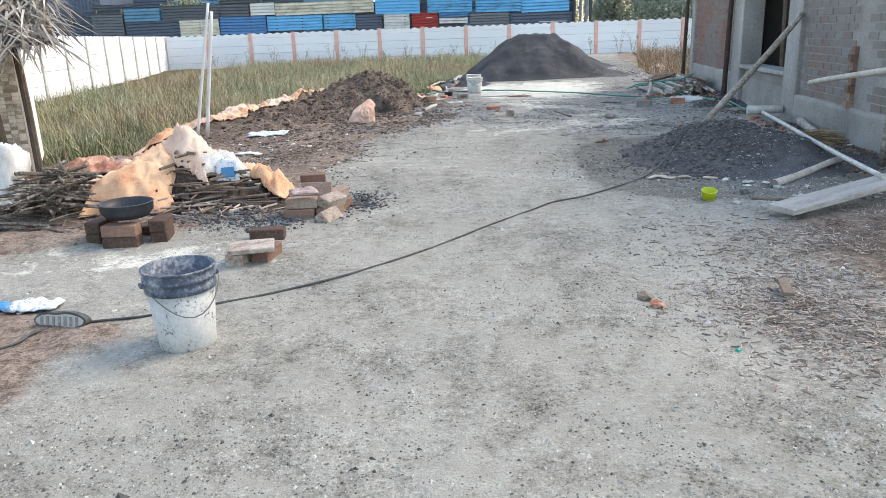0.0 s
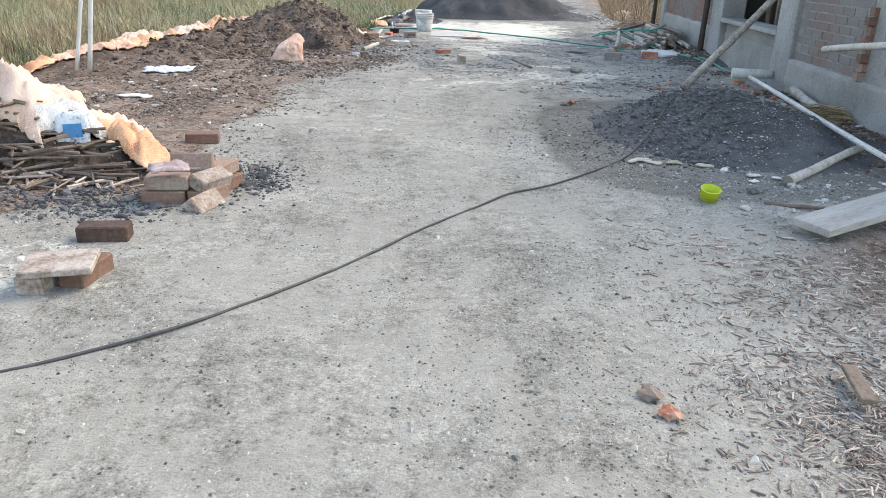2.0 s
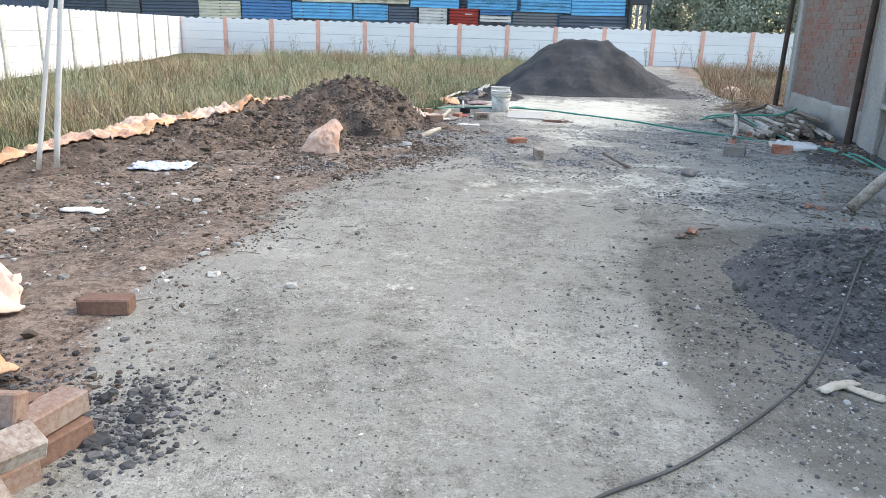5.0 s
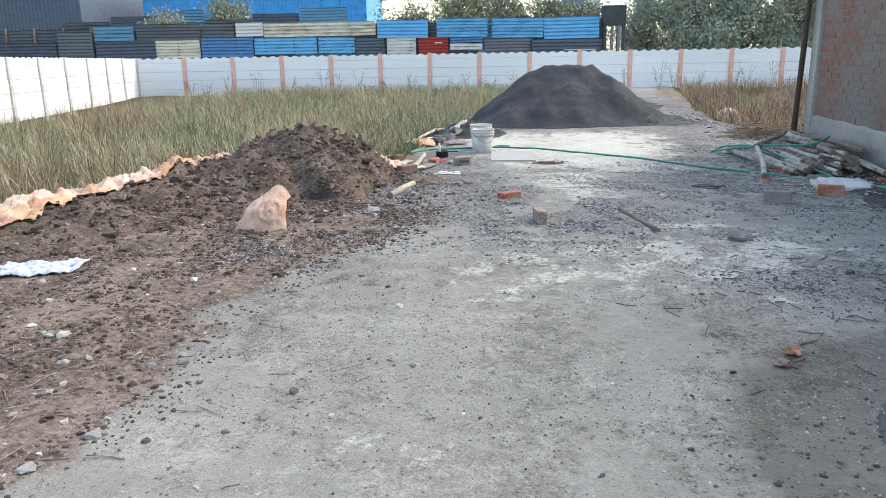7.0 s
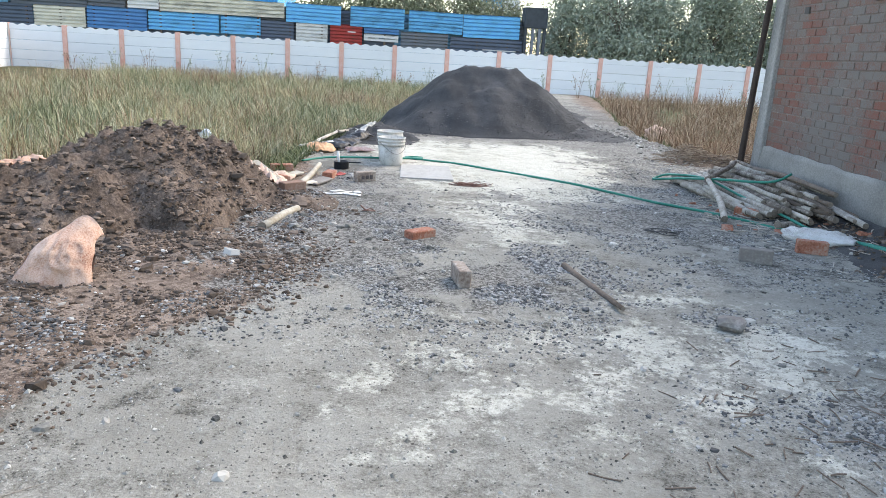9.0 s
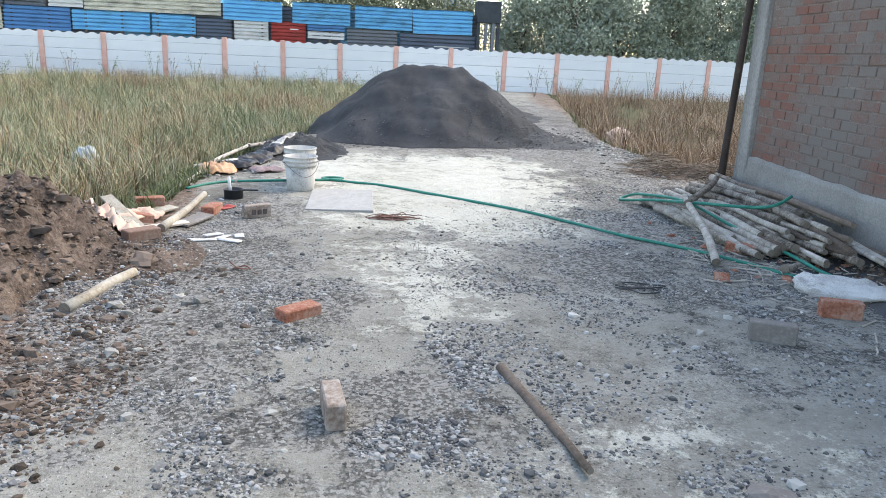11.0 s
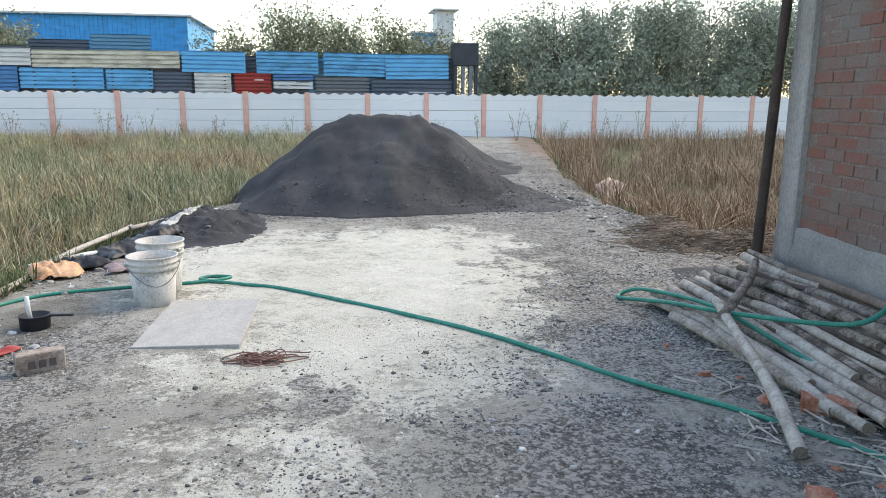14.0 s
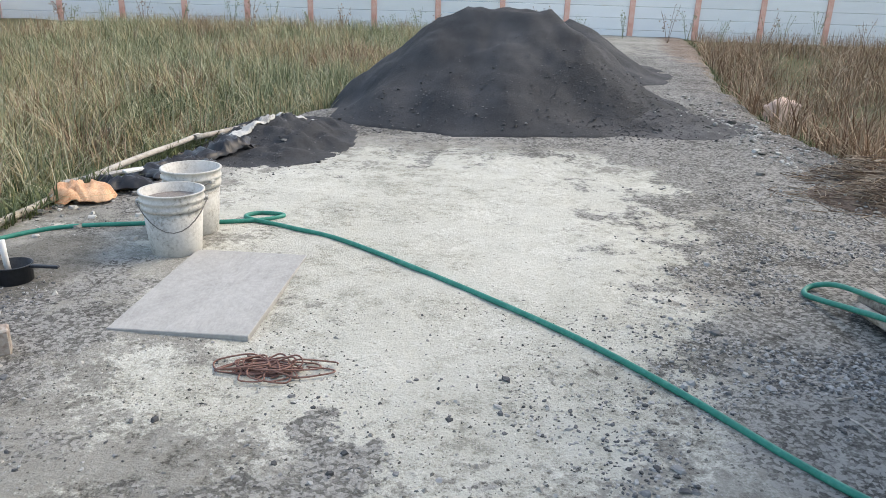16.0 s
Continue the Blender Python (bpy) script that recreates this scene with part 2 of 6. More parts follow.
M["thatch"] = mat("thatch", [(0.2, (0.12, 0.10, 0.08)), (0.5, (0.27, 0.235, 0.195)), (0.8, (0.45, 0.41, 0.36))], scale=6, vary=0.6, bump=0)
M["woven"] = mat("woven", [(0.3, (0.30, 0.24, 0.18)), (0.5, (0.62, 0.55, 0.46)), (0.75, (0.74, 0.69, 0.62))], scale=14, vary=0.6, bump=0.4)
M["straw"] = mat("straw", [(0.2, (0.16, 0.10, 0.05)), (0.5, (0.30, 0.21, 0.11)), (0.8, (0.42, 0.33, 0.2))], scale=6, vary=0.5, bump=0)
M["rope"] = mat("rope", [(0.3, (0.13, 0.06, 0.05)), (0.7, (0.30, 0.18, 0.15))], scale=20, bump=0.3)
M["pink_chip"] = mat("pink_chip", [(0.2, (0.10, 0.08, 0.065)), (0.5, (0.26, 0.20, 0.17)), (0.8, (0.50, 0.43, 0.37))], scale=4, vary=0.6, bump=0)
M["sooty_earth"] = mat("sooty_earth", [(0.3, (0.02, 0.016, 0.014)), (0.5, (0.055, 0.04, 0.033)), (0.7, (0.14, 0.11, 0.09))], scale=9, fine=60, bump=1.0, rough=0.95, bump_dist=0.03)
M["ink"] = plain("ink", (0.12, 0.10, 0.10), 0.6)


# ---- mesh helpers ----
def part(name, bm, material, parent=None, label="", smooth=False):
    me = bpy.data.meshes.new(name)
    bm.to_mesh(me)
    bm.free()
    if smooth:
        me.shade_smooth()
    me.materials.append(M[material])
    ob = new(name, me)
    if parent is not None:
        ob.parent = parent
    if label:
        ob["label"] = label
    return ob


def empty(name, m, label, category, group="", kind=""):
    e = new(name)
    e.matrix_world = m
    return tagged(e, label, category, group, kind)


def np_mesh(name, verts, faces, material, smooth=False):
    me = bpy.data.meshes.new(name)
    me.from_pydata(np.asarray(verts).tolist(), [], np.asarray(faces).tolist())
    if smooth:
        me.shade_smooth()
    me.materials.append(M[material])
    return new(name, me)


def box(bm, x0, x1, y0, y1, z0, z1, bevel=0.0, m=None):
    r = bmesh.ops.create_cube(bm, size=1, matrix=(m or Matrix()) @ Matrix.Translation(((x0 + x1) / 2, (y0 + y1) / 2, (z0 + z1) / 2)) @ Matrix.Diagonal((x1 - x0, y1 - y0, z1 - z0, 1)))
    if bevel:
        edges = list({e for v in r["verts"] for e in v.link_edges})
        bmesh.ops.bevel(bm, geom=edges, offset=bevel, segments=1, affect="EDGES")
    return bm


def boxes(*specs, bevel=0.0):
    bm = bmesh.new()
    for s in specs:
        box(bm, *s, bevel=bevel)
    return bm


def glide(points, per=6):
    """A smooth line through points."""
    p = [Vector(q) for q in points]
    out = []
    for i in range(len(p) - 1):
        a, b, c, d = p[max(i - 1, 0)], p[i], p[i + 1], p[min(i + 2, len(p) - 1)]
        for k in range(per):
            t = k / per
            out.append(0.5 * ((2 * b) + (c - a) * t + (2 * a - 5 * b + 4 * c - d) * t * t + (3 * b - a - 3 * c + d) * t ** 3))
    return out + [p[-1]]


def tube(points, radius, sides=8, bm=None, wobble=0.0, seed=0):
    """A closed tube along points; radius may be a pair that tapers."""
    bm = bm or bmesh.new()
    rng = random.Random(seed)
    p = [Vector(q) for q in points]
    r0, r1 = radius if isinstance(radius, tuple) else (radius, radius)
    rings, side = [], None
    for i, c in enumerate(p):
        d = (p[min(i + 1, len(p) - 1)] - p[max(i - 1, 0)]).normalized()
        if side is None:
            side = d.orthogonal().normalized()
        side = (side - d * side.dot(d)).normalized()
        up = d.cross(side)
        r = (r0 + (r1 - r0) * i / max(len(p) - 1, 1)) * (1 + rng.uniform(-wobble, wobble))
        rings.append([bm.verts.new(c + r * (math.cos(2 * math.pi * k / sides) * side + math.sin(2 * math.pi * k / sides) * up)) for k in range(sides)])
    for a, b in zip(rings, rings[1:]):
        for k in range(sides):
            bm.faces.new((a[k], a[(k + 1) % sides], b[(k + 1) % sides], b[k]))
    bm.faces.new(rings[0][::-1])
    bm.faces.new(rings[-1])
    return bm


def lathe(profile, sides=32, bm=None):
    bm = bm or bmesh.new()
    rings = [[bm.verts.new((r * math.cos(2 * math.pi * k / sides), r * math.sin(2 * math.pi * k / sides), z)) for k in range(sides)] for r, z in profile]
    for a, b in zip(rings, rings[1:]):
        for k in range(sides):
            bm.faces.new((a[k], a[(k + 1) % sides], b[(k + 1) % sides], b[k]))
    bm.faces.new(rings[0][::-1])
    bm.faces.new(rings[-1])
    return bm


def lattice(x, y, seed):
    n = (x.astype(np.int64) * 374761393 + y.astype(np.int64) * 668265263 + seed * 1442695041) & 0xFFFFFFFF
    n = ((n ^ (n >> 13)) * 1274126177) & 0xFFFFFFFF
    return ((n ^ (n >> 16)) & 0xFFFF) / 65535.0


def vnoise(x, y, size, seed=0, octaves=3):
    """Soft noise from 0 to 1 with features of that size in metres."""
    x, y = np.asarray(x, float) / size, np.asarray(y, float) / size
    total, amp, s = 0.0, 1.0, 0.0
    for o in range(octaves):
        x0, y0 = np.floor(x), np.floor(y)
        u, v = x - x0, y - y0
        u, v = u * u * (3 - 2 * u), v * v * (3 - 2 * v)
        f = lattice(x0, y0, seed + o) * (1 - u) * (1 - v) + lattice(x0 + 1, y0, seed + o) * u * (1 - v) + lattice(x0, y0 + 1, seed + o) * (1 - u) * v + lattice(x0 + 1, y0 + 1, seed + o) * u * v
        total, s, amp = total + amp * f, s + amp, amp * 0.55
        x, y = x * 2.03, y * 2.03
    return total / s


def step(x, a, b):
    t = np.clip((np.asarray(x, float) - a) / (b - a), 0, 1)
    return t * t * (3 - 2 * t)


def blob(x, y, cx, cy, rx, ry, turn=0.0):
    c, s = math.cos(turn), math.sin(turn)
    u, v = (x - cx) * c + (y - cy) * s, -(x - cx) * s + (y - cy) * c
    return np.exp(-((u / rx) ** 2 + (v / ry) ** 2))


# ---- the lie of the land ----
def field_left(y):
    """x of the edge between the track's side and the reeds on its west."""
    return np.interp(y, [-20, 6, 9, 11, 12.5, 13.6, 14.5, 16, 18, 20, 24, 38], [-5, -4.6, -3.5, -3.0, -2.2, -0.9, -0.45, -0.35, -0.15, 0.4, 1.4, 3.5])


def field_right(y):
    return np.interp(y, [-20, 16.2, 17.2, 20, 24, 34, 40], [60, 60, 5.6, 5.6, 6.2, 8.6, 9.6])


def soil_edge(y):
    return np.interp(y, [-20, 0, 1.7, 2.3, 2.9, 3.3, 4.2, 4.7, 5.1, 7, 9, 10, 10.6, 12, 13, 14, 15, 16, 20], [-1.0, -1.1, -1.15, -1.32, -1.2, -2.3, -2.5, -1.5, -0.82, -0.84, -0.70, -0.42, 0.02, 0.3, 0.3, 0.1, -0.05, -0.2, 0.3])


def field(x, y):
    j = (vnoise(x, y, 0.7, 5) - 0.5) * 0.5
    return np.maximum(step(field_left(y) - x + j, -0.1, 0.5), step(x - field_right(y) + j, -0.1, 0.5))


def height(x, y):
    x, y = np.asarray(x, float), np.asarray(y, float)
    h = (vnoise(x, y, 1.6, 1) - 0.5) * 0.05 + (vnoise(x, y, 0.22, 2) - 0.5) * 0.018
    soft = step(soil_edge(y) - x, -0.1, 0.4)
    h = h + soft * ((vnoise(x, y, 0.35, 3) - 0.5) * 0.10 + 0.02)
    h = h - 0.24 * field(x, y) * step(np.abs(y - 38.3), 0.0, 12.0) - 0.10 * field(x, y)
    return h


def ground_z(x, y):
    return float(height(np.array([x]), np.array([y]))[0])


def ground_sample(x, y):
    """Height of the ground mesh itself, between its grid lines."""
    x, y = np.asarray(x, float), np.asarray(y, float)
    j, i = np.clip(np.searchsorted(gx, x) - 1, 0, nx - 2), np.clip(np.searchsorted(gy, y) - 1, 0, ny - 2)
    u, v = (x - gx[j]) / (gx[j + 1] - gx[j]), (y - gy[i]) / (gy[i + 1] - gy[i])
    return Z[i, j] * (1 - u) * (1 - v) + Z[i, j + 1] * u * (1 - v) + Z[i + 1, j] * (1 - u) * v + Z[i + 1, j + 1] * u * v


def axis(lo, hi, fine_step, far):
    fine = np.arange(lo, hi + 1e-6, fine_step)
    out_lo, out_hi, s, a, b = [], [], fine_step, lo, hi
    while a > -far or b < far:
        s = min(s * 1.12, 90)
        a, b = a - s, b + s
        out_lo.append(a)
        out_hi.append(b)
    return np.concatenate([out_lo[::-1], fine, out_hi])


gx, gy = axis(-4.2, 7.0, 0.058, 900), axis(-0.6, 23.0, 0.058, 900)
X, Y = np.meshgrid(gx, gy)
Z = height(X, Y)
nx, ny = len(gx), len(gy)
idx = np.arange(nx * ny).reshape(ny, nx)
quads = np.stack([idx[:-1, :-1], idx[:-1, 1:], idx[1:, 1:], idx[1:, :-1]], -1).reshape(-1, 4)
ground_verts = np.stack([X.ravel(), Y.ravel(), Z.ravel()], -1)

soil_mask = step(soil_edge(Y) - X + (vnoise(X, Y, 0.5, 11) - 0.5) * 0.5, -0.06, 0.16) * (1 - 0.5 * blob(X, Y, -2.0, 4.2, 0.9, 0.5))
soil_mask = np.maximum(soil_mask, 0.75 * step(X - np.interp(Y, [-5, 2, 4.5, 5, 8, 11, 16, 17.5, 19, 24, 38], [1.65, 1.75, 2.3, 2.9, 4.2, 4.5, 4.7, 4.75, 4.95, 5.5, 8.4]) + (vnoise(X, Y, 0.6, 12) - 0.5) * 0.8, -0.2, 0.5))
soil_mask = np.maximum(soil_mask, 0.55 * blob(X, Y, 0.0, 11.6, 0.75, 0.8))
soil_mask = np.maximum(soil_mask, 0.42 * blob(X, Y, 3.35, 15.7, 0.6, 1.3))
dark_mask = (0.9 * blob(X, Y, 3.6, 6.8, 1.1, 1.3) + 0.3 * blob(X, Y, 2.5, 8.3, 0.8, 1.1) + 1.7 * blob(X, Y, 0.28, 12.9, 0.65, 0.95) + 0.6 * blob(X, Y, 1.05, 12.3, 0.4, 0.35) + 0.8 * blob(X, Y, 0.9, 11.0, 0.8, 0.45) + 0.6 * blob(X, Y, 1.6, 11.2, 0.3, 0.5) + 0.2 * blob(X, Y, 1.4, 12.5, 0.9, 0.35)
             + 1.0 * blob(X, Y, 2.85, 13.1, 0.6, 0.55) + 0.6 * blob(X, Y, 3.6, 12.2, 0.7, 1.1) + 0.6 * blob(X, Y, 1.85, 13.9, 0.18, 0.22) + 0.5 * blob(X, Y, 1.45, 13.8, 0.2, 0.15) + 0.6 * blob(X, Y, 0.6, 14.9, 0.35, 0.6) + 0.2 * blob(X, Y, 3.7, 15.2, 0.5, 1.2) + 1.0 * blob(X, Y, 0.25, 11.9, 0.5, 0.6) + 0.95 * blob(X, Y, 4.4, 15.6, 0.6, 1.6) + 0.2 * blob(X, Y, 3.6, 10.6, 1.0, 0.9) + 0.4 * blob(X, Y, 2.6, 9.3, 0.45, 0.3) + 0.8 * blob(X, Y, 0.3, 14.6, 0.35, 1.2)
             + 1.25 * blob(X, Y, 2.7, 21.0, 3.2, 2.1) + 0.6 * blob(X, Y, 4.6, 18.6, 0.7, 1.6) + 1.6 * blob(X, Y, 5.2, 25, 1.8, 7.0) + 0.45 * blob(X, Y, 1.9, 3.3, 0.6, 0.9) + 0.6 * blob(X, Y, 3.95, 14.9, 0.45, 1.0) + 0.5 * blob(X, Y, 3.5, 14.0, 0.5, 0.5) + 0.9 * blob(X, Y, 4.95, 16.7, 0.55, 0.8) + 0.7 * blob(X, Y, 0.25, 17.0, 0.35, 0.9))
dark_mask = np.clip(dark_mask + (vnoise(X, Y, 0.45, 13, 4) - 0.5) * 0.9 * (dark_mask > 0.05), 0, 1)
# pale cement patches; the two widest blobs also paint sunlit ground brighter
chalk_sun_mask = 1.35 * blob(X, Y, 2.5, 17.2, 2.0, 1.5) + 1.0 * blob(X, Y, 2.2, 14.8, 1.6, 1.2) + 0.36 * blob(X, Y, 1.1, 9.9, 1.1, 1.2) + 0.18 * blob(X, Y, 0.3, 7.0, 0.8, 1.6) + 0.6 * blob(X, Y, 1.7, 12.7, 0.5, 0.9) + 0.7 * blob(X, Y, 2.9, 12.5, 0.45, 0.25) + 0.6 * blob(X, Y, 2.6, 10.0, 0.8, 0.9) + 0.5 * blob(X, Y, -1.6, 4.05, 0.9, 0.4)
chalk_sun_mask = np.clip(chalk_sun_mask * (0.45 + 1.1 * vnoise(X, Y, 0.5, 14, 4)), 0, 1)
field_mask = field(X, Y)
me = bpy.data.meshes.new("ground")
me.from_pydata(ground_verts.tolist(), [], quads.tolist())
me.shade_smooth()
att = me.color_attributes.new("cover", "FLOAT_COLOR", "POINT")
att.data.foreach_set("color", np.stack([soil_mask, dark_mask, chalk_sun_mask, field_mask], -1).astype(np.float32).ravel())

# damp sand by heap and house; the last blob darkens ground beside the buckets
damp_dark_mask = np.clip(2.0 * blob(X, Y, 2.6, 7.25, 0.95, 1.1) + 1.2 * blob(X, Y, 2.8, 5.7, 1.0, 0.6) + 1.1 * blob(X, Y, 2.15, 6.2, 0.6, 0.7) + 0.55 * blob(X, Y, 3.7, 9.4, 0.6, 0.9) + 0.75 * blob(X, Y, 0.2, 15.4, 0.45, 0.7), 0, 1)
att = me.color_attributes.new("damp", "FLOAT_COLOR", "POINT")
att.data.foreach_set("color", np.stack([damp_dark_mask, damp_dark_mask, damp_dark_mask, np.ones_like(damp_dark_mask)], -1).astype(np.float32).ravel())

# the ground's own material: pale crushed stone, brown soil, dark grit, cement dust with painted sunlit ground, and damp
# field, laid by the cover layers
gm = bpy.data.materials.new("ground")
gm.use_nodes = True
n, l = gm.node_tree.nodes, gm.node_tree.links
bsdf = n["Principled BSDF"]
bsdf.inputs["Roughness"].default_value, bsdf.inputs["Specular IOR Level"].default_value = 0.95, 0.15
tc = n.new("ShaderNodeTexCoord")


def gnoise(scale, detail=5.0, rough=0.6):
    t = n.new("ShaderNodeTexNoise")
    t.inputs["Scale"].default_value, t.inputs["Detail"].default_value, t.inputs["Roughness"].default_value = scale, detail, rough
    l.new(tc.outputs["Object"], t.inputs["Vector"])
    return t.outputs["Fac"]


def gramp(fac, *stops):
    r = n.new("ShaderNodeValToRGB")
    while len(r.color_ramp.elements) < len(stops):
        r.color_ramp.elements.new(0.5)
    for e, (p, c) in zip(r.color_ramp.elements, stops):
        e.position, e.color = p, (*c, 1)
    l.new(fac, r.inputs["Fac"])
    return r.outputs["Color"]


def gmath(op, a, b):
    t = n.new("ShaderNodeMath")
    t.operation = op
    for k, v in enumerate((a, b)):
        if isinstance(v, (int, float)):
            t.inputs[k].default_value = v
        else:
            l.new(v, t.inputs[k])
    return t.outputs[0]


def gmix(fac, a, b):
    t = n.new("ShaderNodeMix")
    t.data_type = "RGBA"
    l.new(fac, t.inputs["Factor"])
    l.new(a, t.inputs["A"])
    l.new(b, t.inputs["B"])
    return t.outputs["Result"]


cover = n.new("ShaderNodeAttribute")
cover.attribute_name = "cover"
sep = n.new("ShaderNodeSeparateColor")
l.new(cover.outputs["Color"], sep.inputs[0])
grain, patch, mid, speck = gnoise(95, 3, 0.75), gnoise(0.9), gnoise(7, 6, 0.7), gnoise(30, 5, 0.75)
fine_mix = gmath("ADD", gmath("MULTIPLY", grain, 0.5), gmath("MULTIPLY", speck, 0.5))
base_mix = gmath("ADD", gmath("MULTIPLY", fine_mix, 0.55), gmath("MULTIPLY", gmath("ADD", gmath("MULTIPLY", patch, 0.5), gmath("MULTIPLY", mid, 0.5)), 0.5))
patches = n.new("ShaderNodeMapRange")
patches.inputs["From Min"].default_value, patches.inputs["From Max"].default_value = 0.485, 0.525
l.new(gmath("ADD", gmath("MULTIPLY", gnoise(1.7, 6, 0.68), 0.75), gmath("MULTIPLY", mid, 0.25)), patches.inputs["Value"])
smooth_mix = gmath("ADD", gmath("MULTIPLY", gmath("SUBTRACT", base_mix, 0.5), 0.5), 0.525)
worn = n.new("ShaderNodeMix")
l.new(patches.outputs["Result"], worn.inputs["Factor"])
l.new(gmath("SUBTRACT", gmath("ADD", gmath("MULTIPLY", gmath("SUBTRACT", base_mix, 0.5), 1.25), 0.5), 0.012), worn.inputs["A"])
l.new(smooth_mix, worn.inputs["B"])
chips = n.new("ShaderNodeTexVoronoi")
chips.inputs["Scale"].default_value = 55.0
l.new(tc.outputs["Object"], chips.inputs["Vector"])
cell = n.new("ShaderNodeSeparateColor")
l.new(chips.outputs["Color"], cell.inputs[0])
chip_on = gmath("MULTIPLY", gmath("GREATER_THAN", cell.outputs[0], 0.80), gmath("LESS_THAN", chips.outputs["Distance"], 0.33))
chip_off = gmath("MULTIPLY", gmath("MULTIPLY", chip_on, gmath("SUBTRACT", cell.outputs[1], 0.62)), 0.22)
base_mix = gmath("ADD", worn.outputs["Result"], chip_off)
crumb = n.new("ShaderNodeTexVoronoi")
crumb.inputs["Scale"].default_value = 40.0
l.new(tc.outputs["Object"], crumb.inputs["Vector"])
lump = n.new("ShaderNodeSeparateColor")
l.new(crumb.outputs["Color"], lump.inputs[0])
soil_mix = gmath("ADD", base_mix, gmath("MULTIPLY", gmath("SUBTRACT", lump.outputs[0], 0.5), 0.09))
road_c = gramp(base_mix, (0.39, (0.08, 0.076, 0.066)), (0.46, (0.205, 0.197, 0.173)), (0.53, (0.282, 0.274, 0.243)), (0.61, (0.41, 0.40, 0.36)))
soil_c = gramp(soil_mix, (0.39, (0.058, 0.042, 0.033)), (0.50, (0.155, 0.117, 0.094)), (0.61, (0.33, 0.262, 0.215)))
gravel = n.new("ShaderNodeTexVoronoi")
gravel.inputs["Scale"].default_value = 62.0
l.new(tc.outputs["Object"], gravel.inputs["Vector"])
piece = n.new("ShaderNodeSeparateColor")
l.new(gravel.outputs["Color"], piece.inputs[0])
grit_mix = gmath("SUBTRACT", gmath("ADD", base_mix, gmath("MULTIPLY", gmath("SUBTRACT", piece.outputs[0], 0.5), 0.22)), gmath("MULTIPLY", gravel.outputs["Distance"], 0.10))
dark_c = gramp(gmath("ADD", grit_mix, 0.045), (0.39, (0.040, 0.039, 0.037)), (0.49, (0.112, 0.109, 0.103)), (0.60, (0.315, 0.308, 0.29)))
chalk_sun_c = gramp(base_mix, (0.42, (0.30, 0.293, 0.25)), (0.49, (0.46, 0.452, 0.392)), (0.53, (0.51, 0.505, 0.445)), (0.60, (0.63, 0.625, 0.57)))
mud_c = gramp(base_mix, (0.36, (0.05, 0.05, 0.028)), (0.55, (0.10, 0.095, 0.05)), (0.7, (0.18, 0.16, 0.09)))


edge_noise = gmath("ADD", gmath("MULTIPLY", gnoise(2.9, 8, 0.74), 0.75), gmath("MULTIPLY", speck, 0.25))


def layer(value, soft=0.09, amount=1.7):
    """A cover layer with a ragged edge."""
    t = n.new("ShaderNodeMapRange")
    t.inputs["From Min"].default_value, t.inputs["From Max"].default_value = 0.5 - soft, 0.5 + soft
    l.new(gmath("ADD", value, gmath("MULTIPLY", gmath("MULTIPLY", gmath("SUBTRACT", edge_noise, 0.5), amount), gmath("MINIMUM", gmath("MULTIPLY", value, 4.0), 1.0))), t.inputs["Value"])
    return t.outputs["Result"]


colour = gmix(layer(sep.outputs[0], 0.26, 1.6), road_c, soil_c)
colour = gmix(layer(sep.outputs[2], 0.13, 4.2), colour, chalk_sun_c)
colour = gmix(gmath("MULTIPLY", layer(sep.outputs[1], 0.09, 5.2), 0.85), colour, dark_c)
damp = n.new("ShaderNodeAttribute")
damp.attribute_name = "damp"
damp_sep = n.new("ShaderNodeSeparateColor")
l.new(damp.outputs["Color"], damp_sep.inputs[0])
damp_c = gramp(base_mix, (0.38, (0.06, 0.056, 0.047)), (0.50, (0.128, 0.121, 0.104)), (0.62, (0.21, 0.20, 0.175)))
colour = gmix(gmath("MULTIPLY", layer(damp_sep.outputs[0], 0.08, 0.7), 0.8), colour, damp_c)
colour = gmix(cover.outputs["Alpha"], colour, mud_c)
l.new(colour, bsdf.inputs["Base Color"])
bp = n.new("ShaderNodeBump")
bp.inputs["Strength"].default_value, bp.inputs["Distance"].default_value = 0.8, 0.025
l.new(gmath("ADD", gmath("MULTIPLY", fine_mix, 0.8), gmath("MULTIPLY", mid, 0.7)), bp.inputs["Height"])
l.new(bp.outputs["Normal"], bsdf.inputs["Normal"])
me.materials.append(gm)
ground = tagged(new("ground", me), "pale crushed-stone track between brown soil, dark grit and marshy field", "ground", kind="structure")

# ---- boundary wall of precast slabs ----
PITCH = 2.175


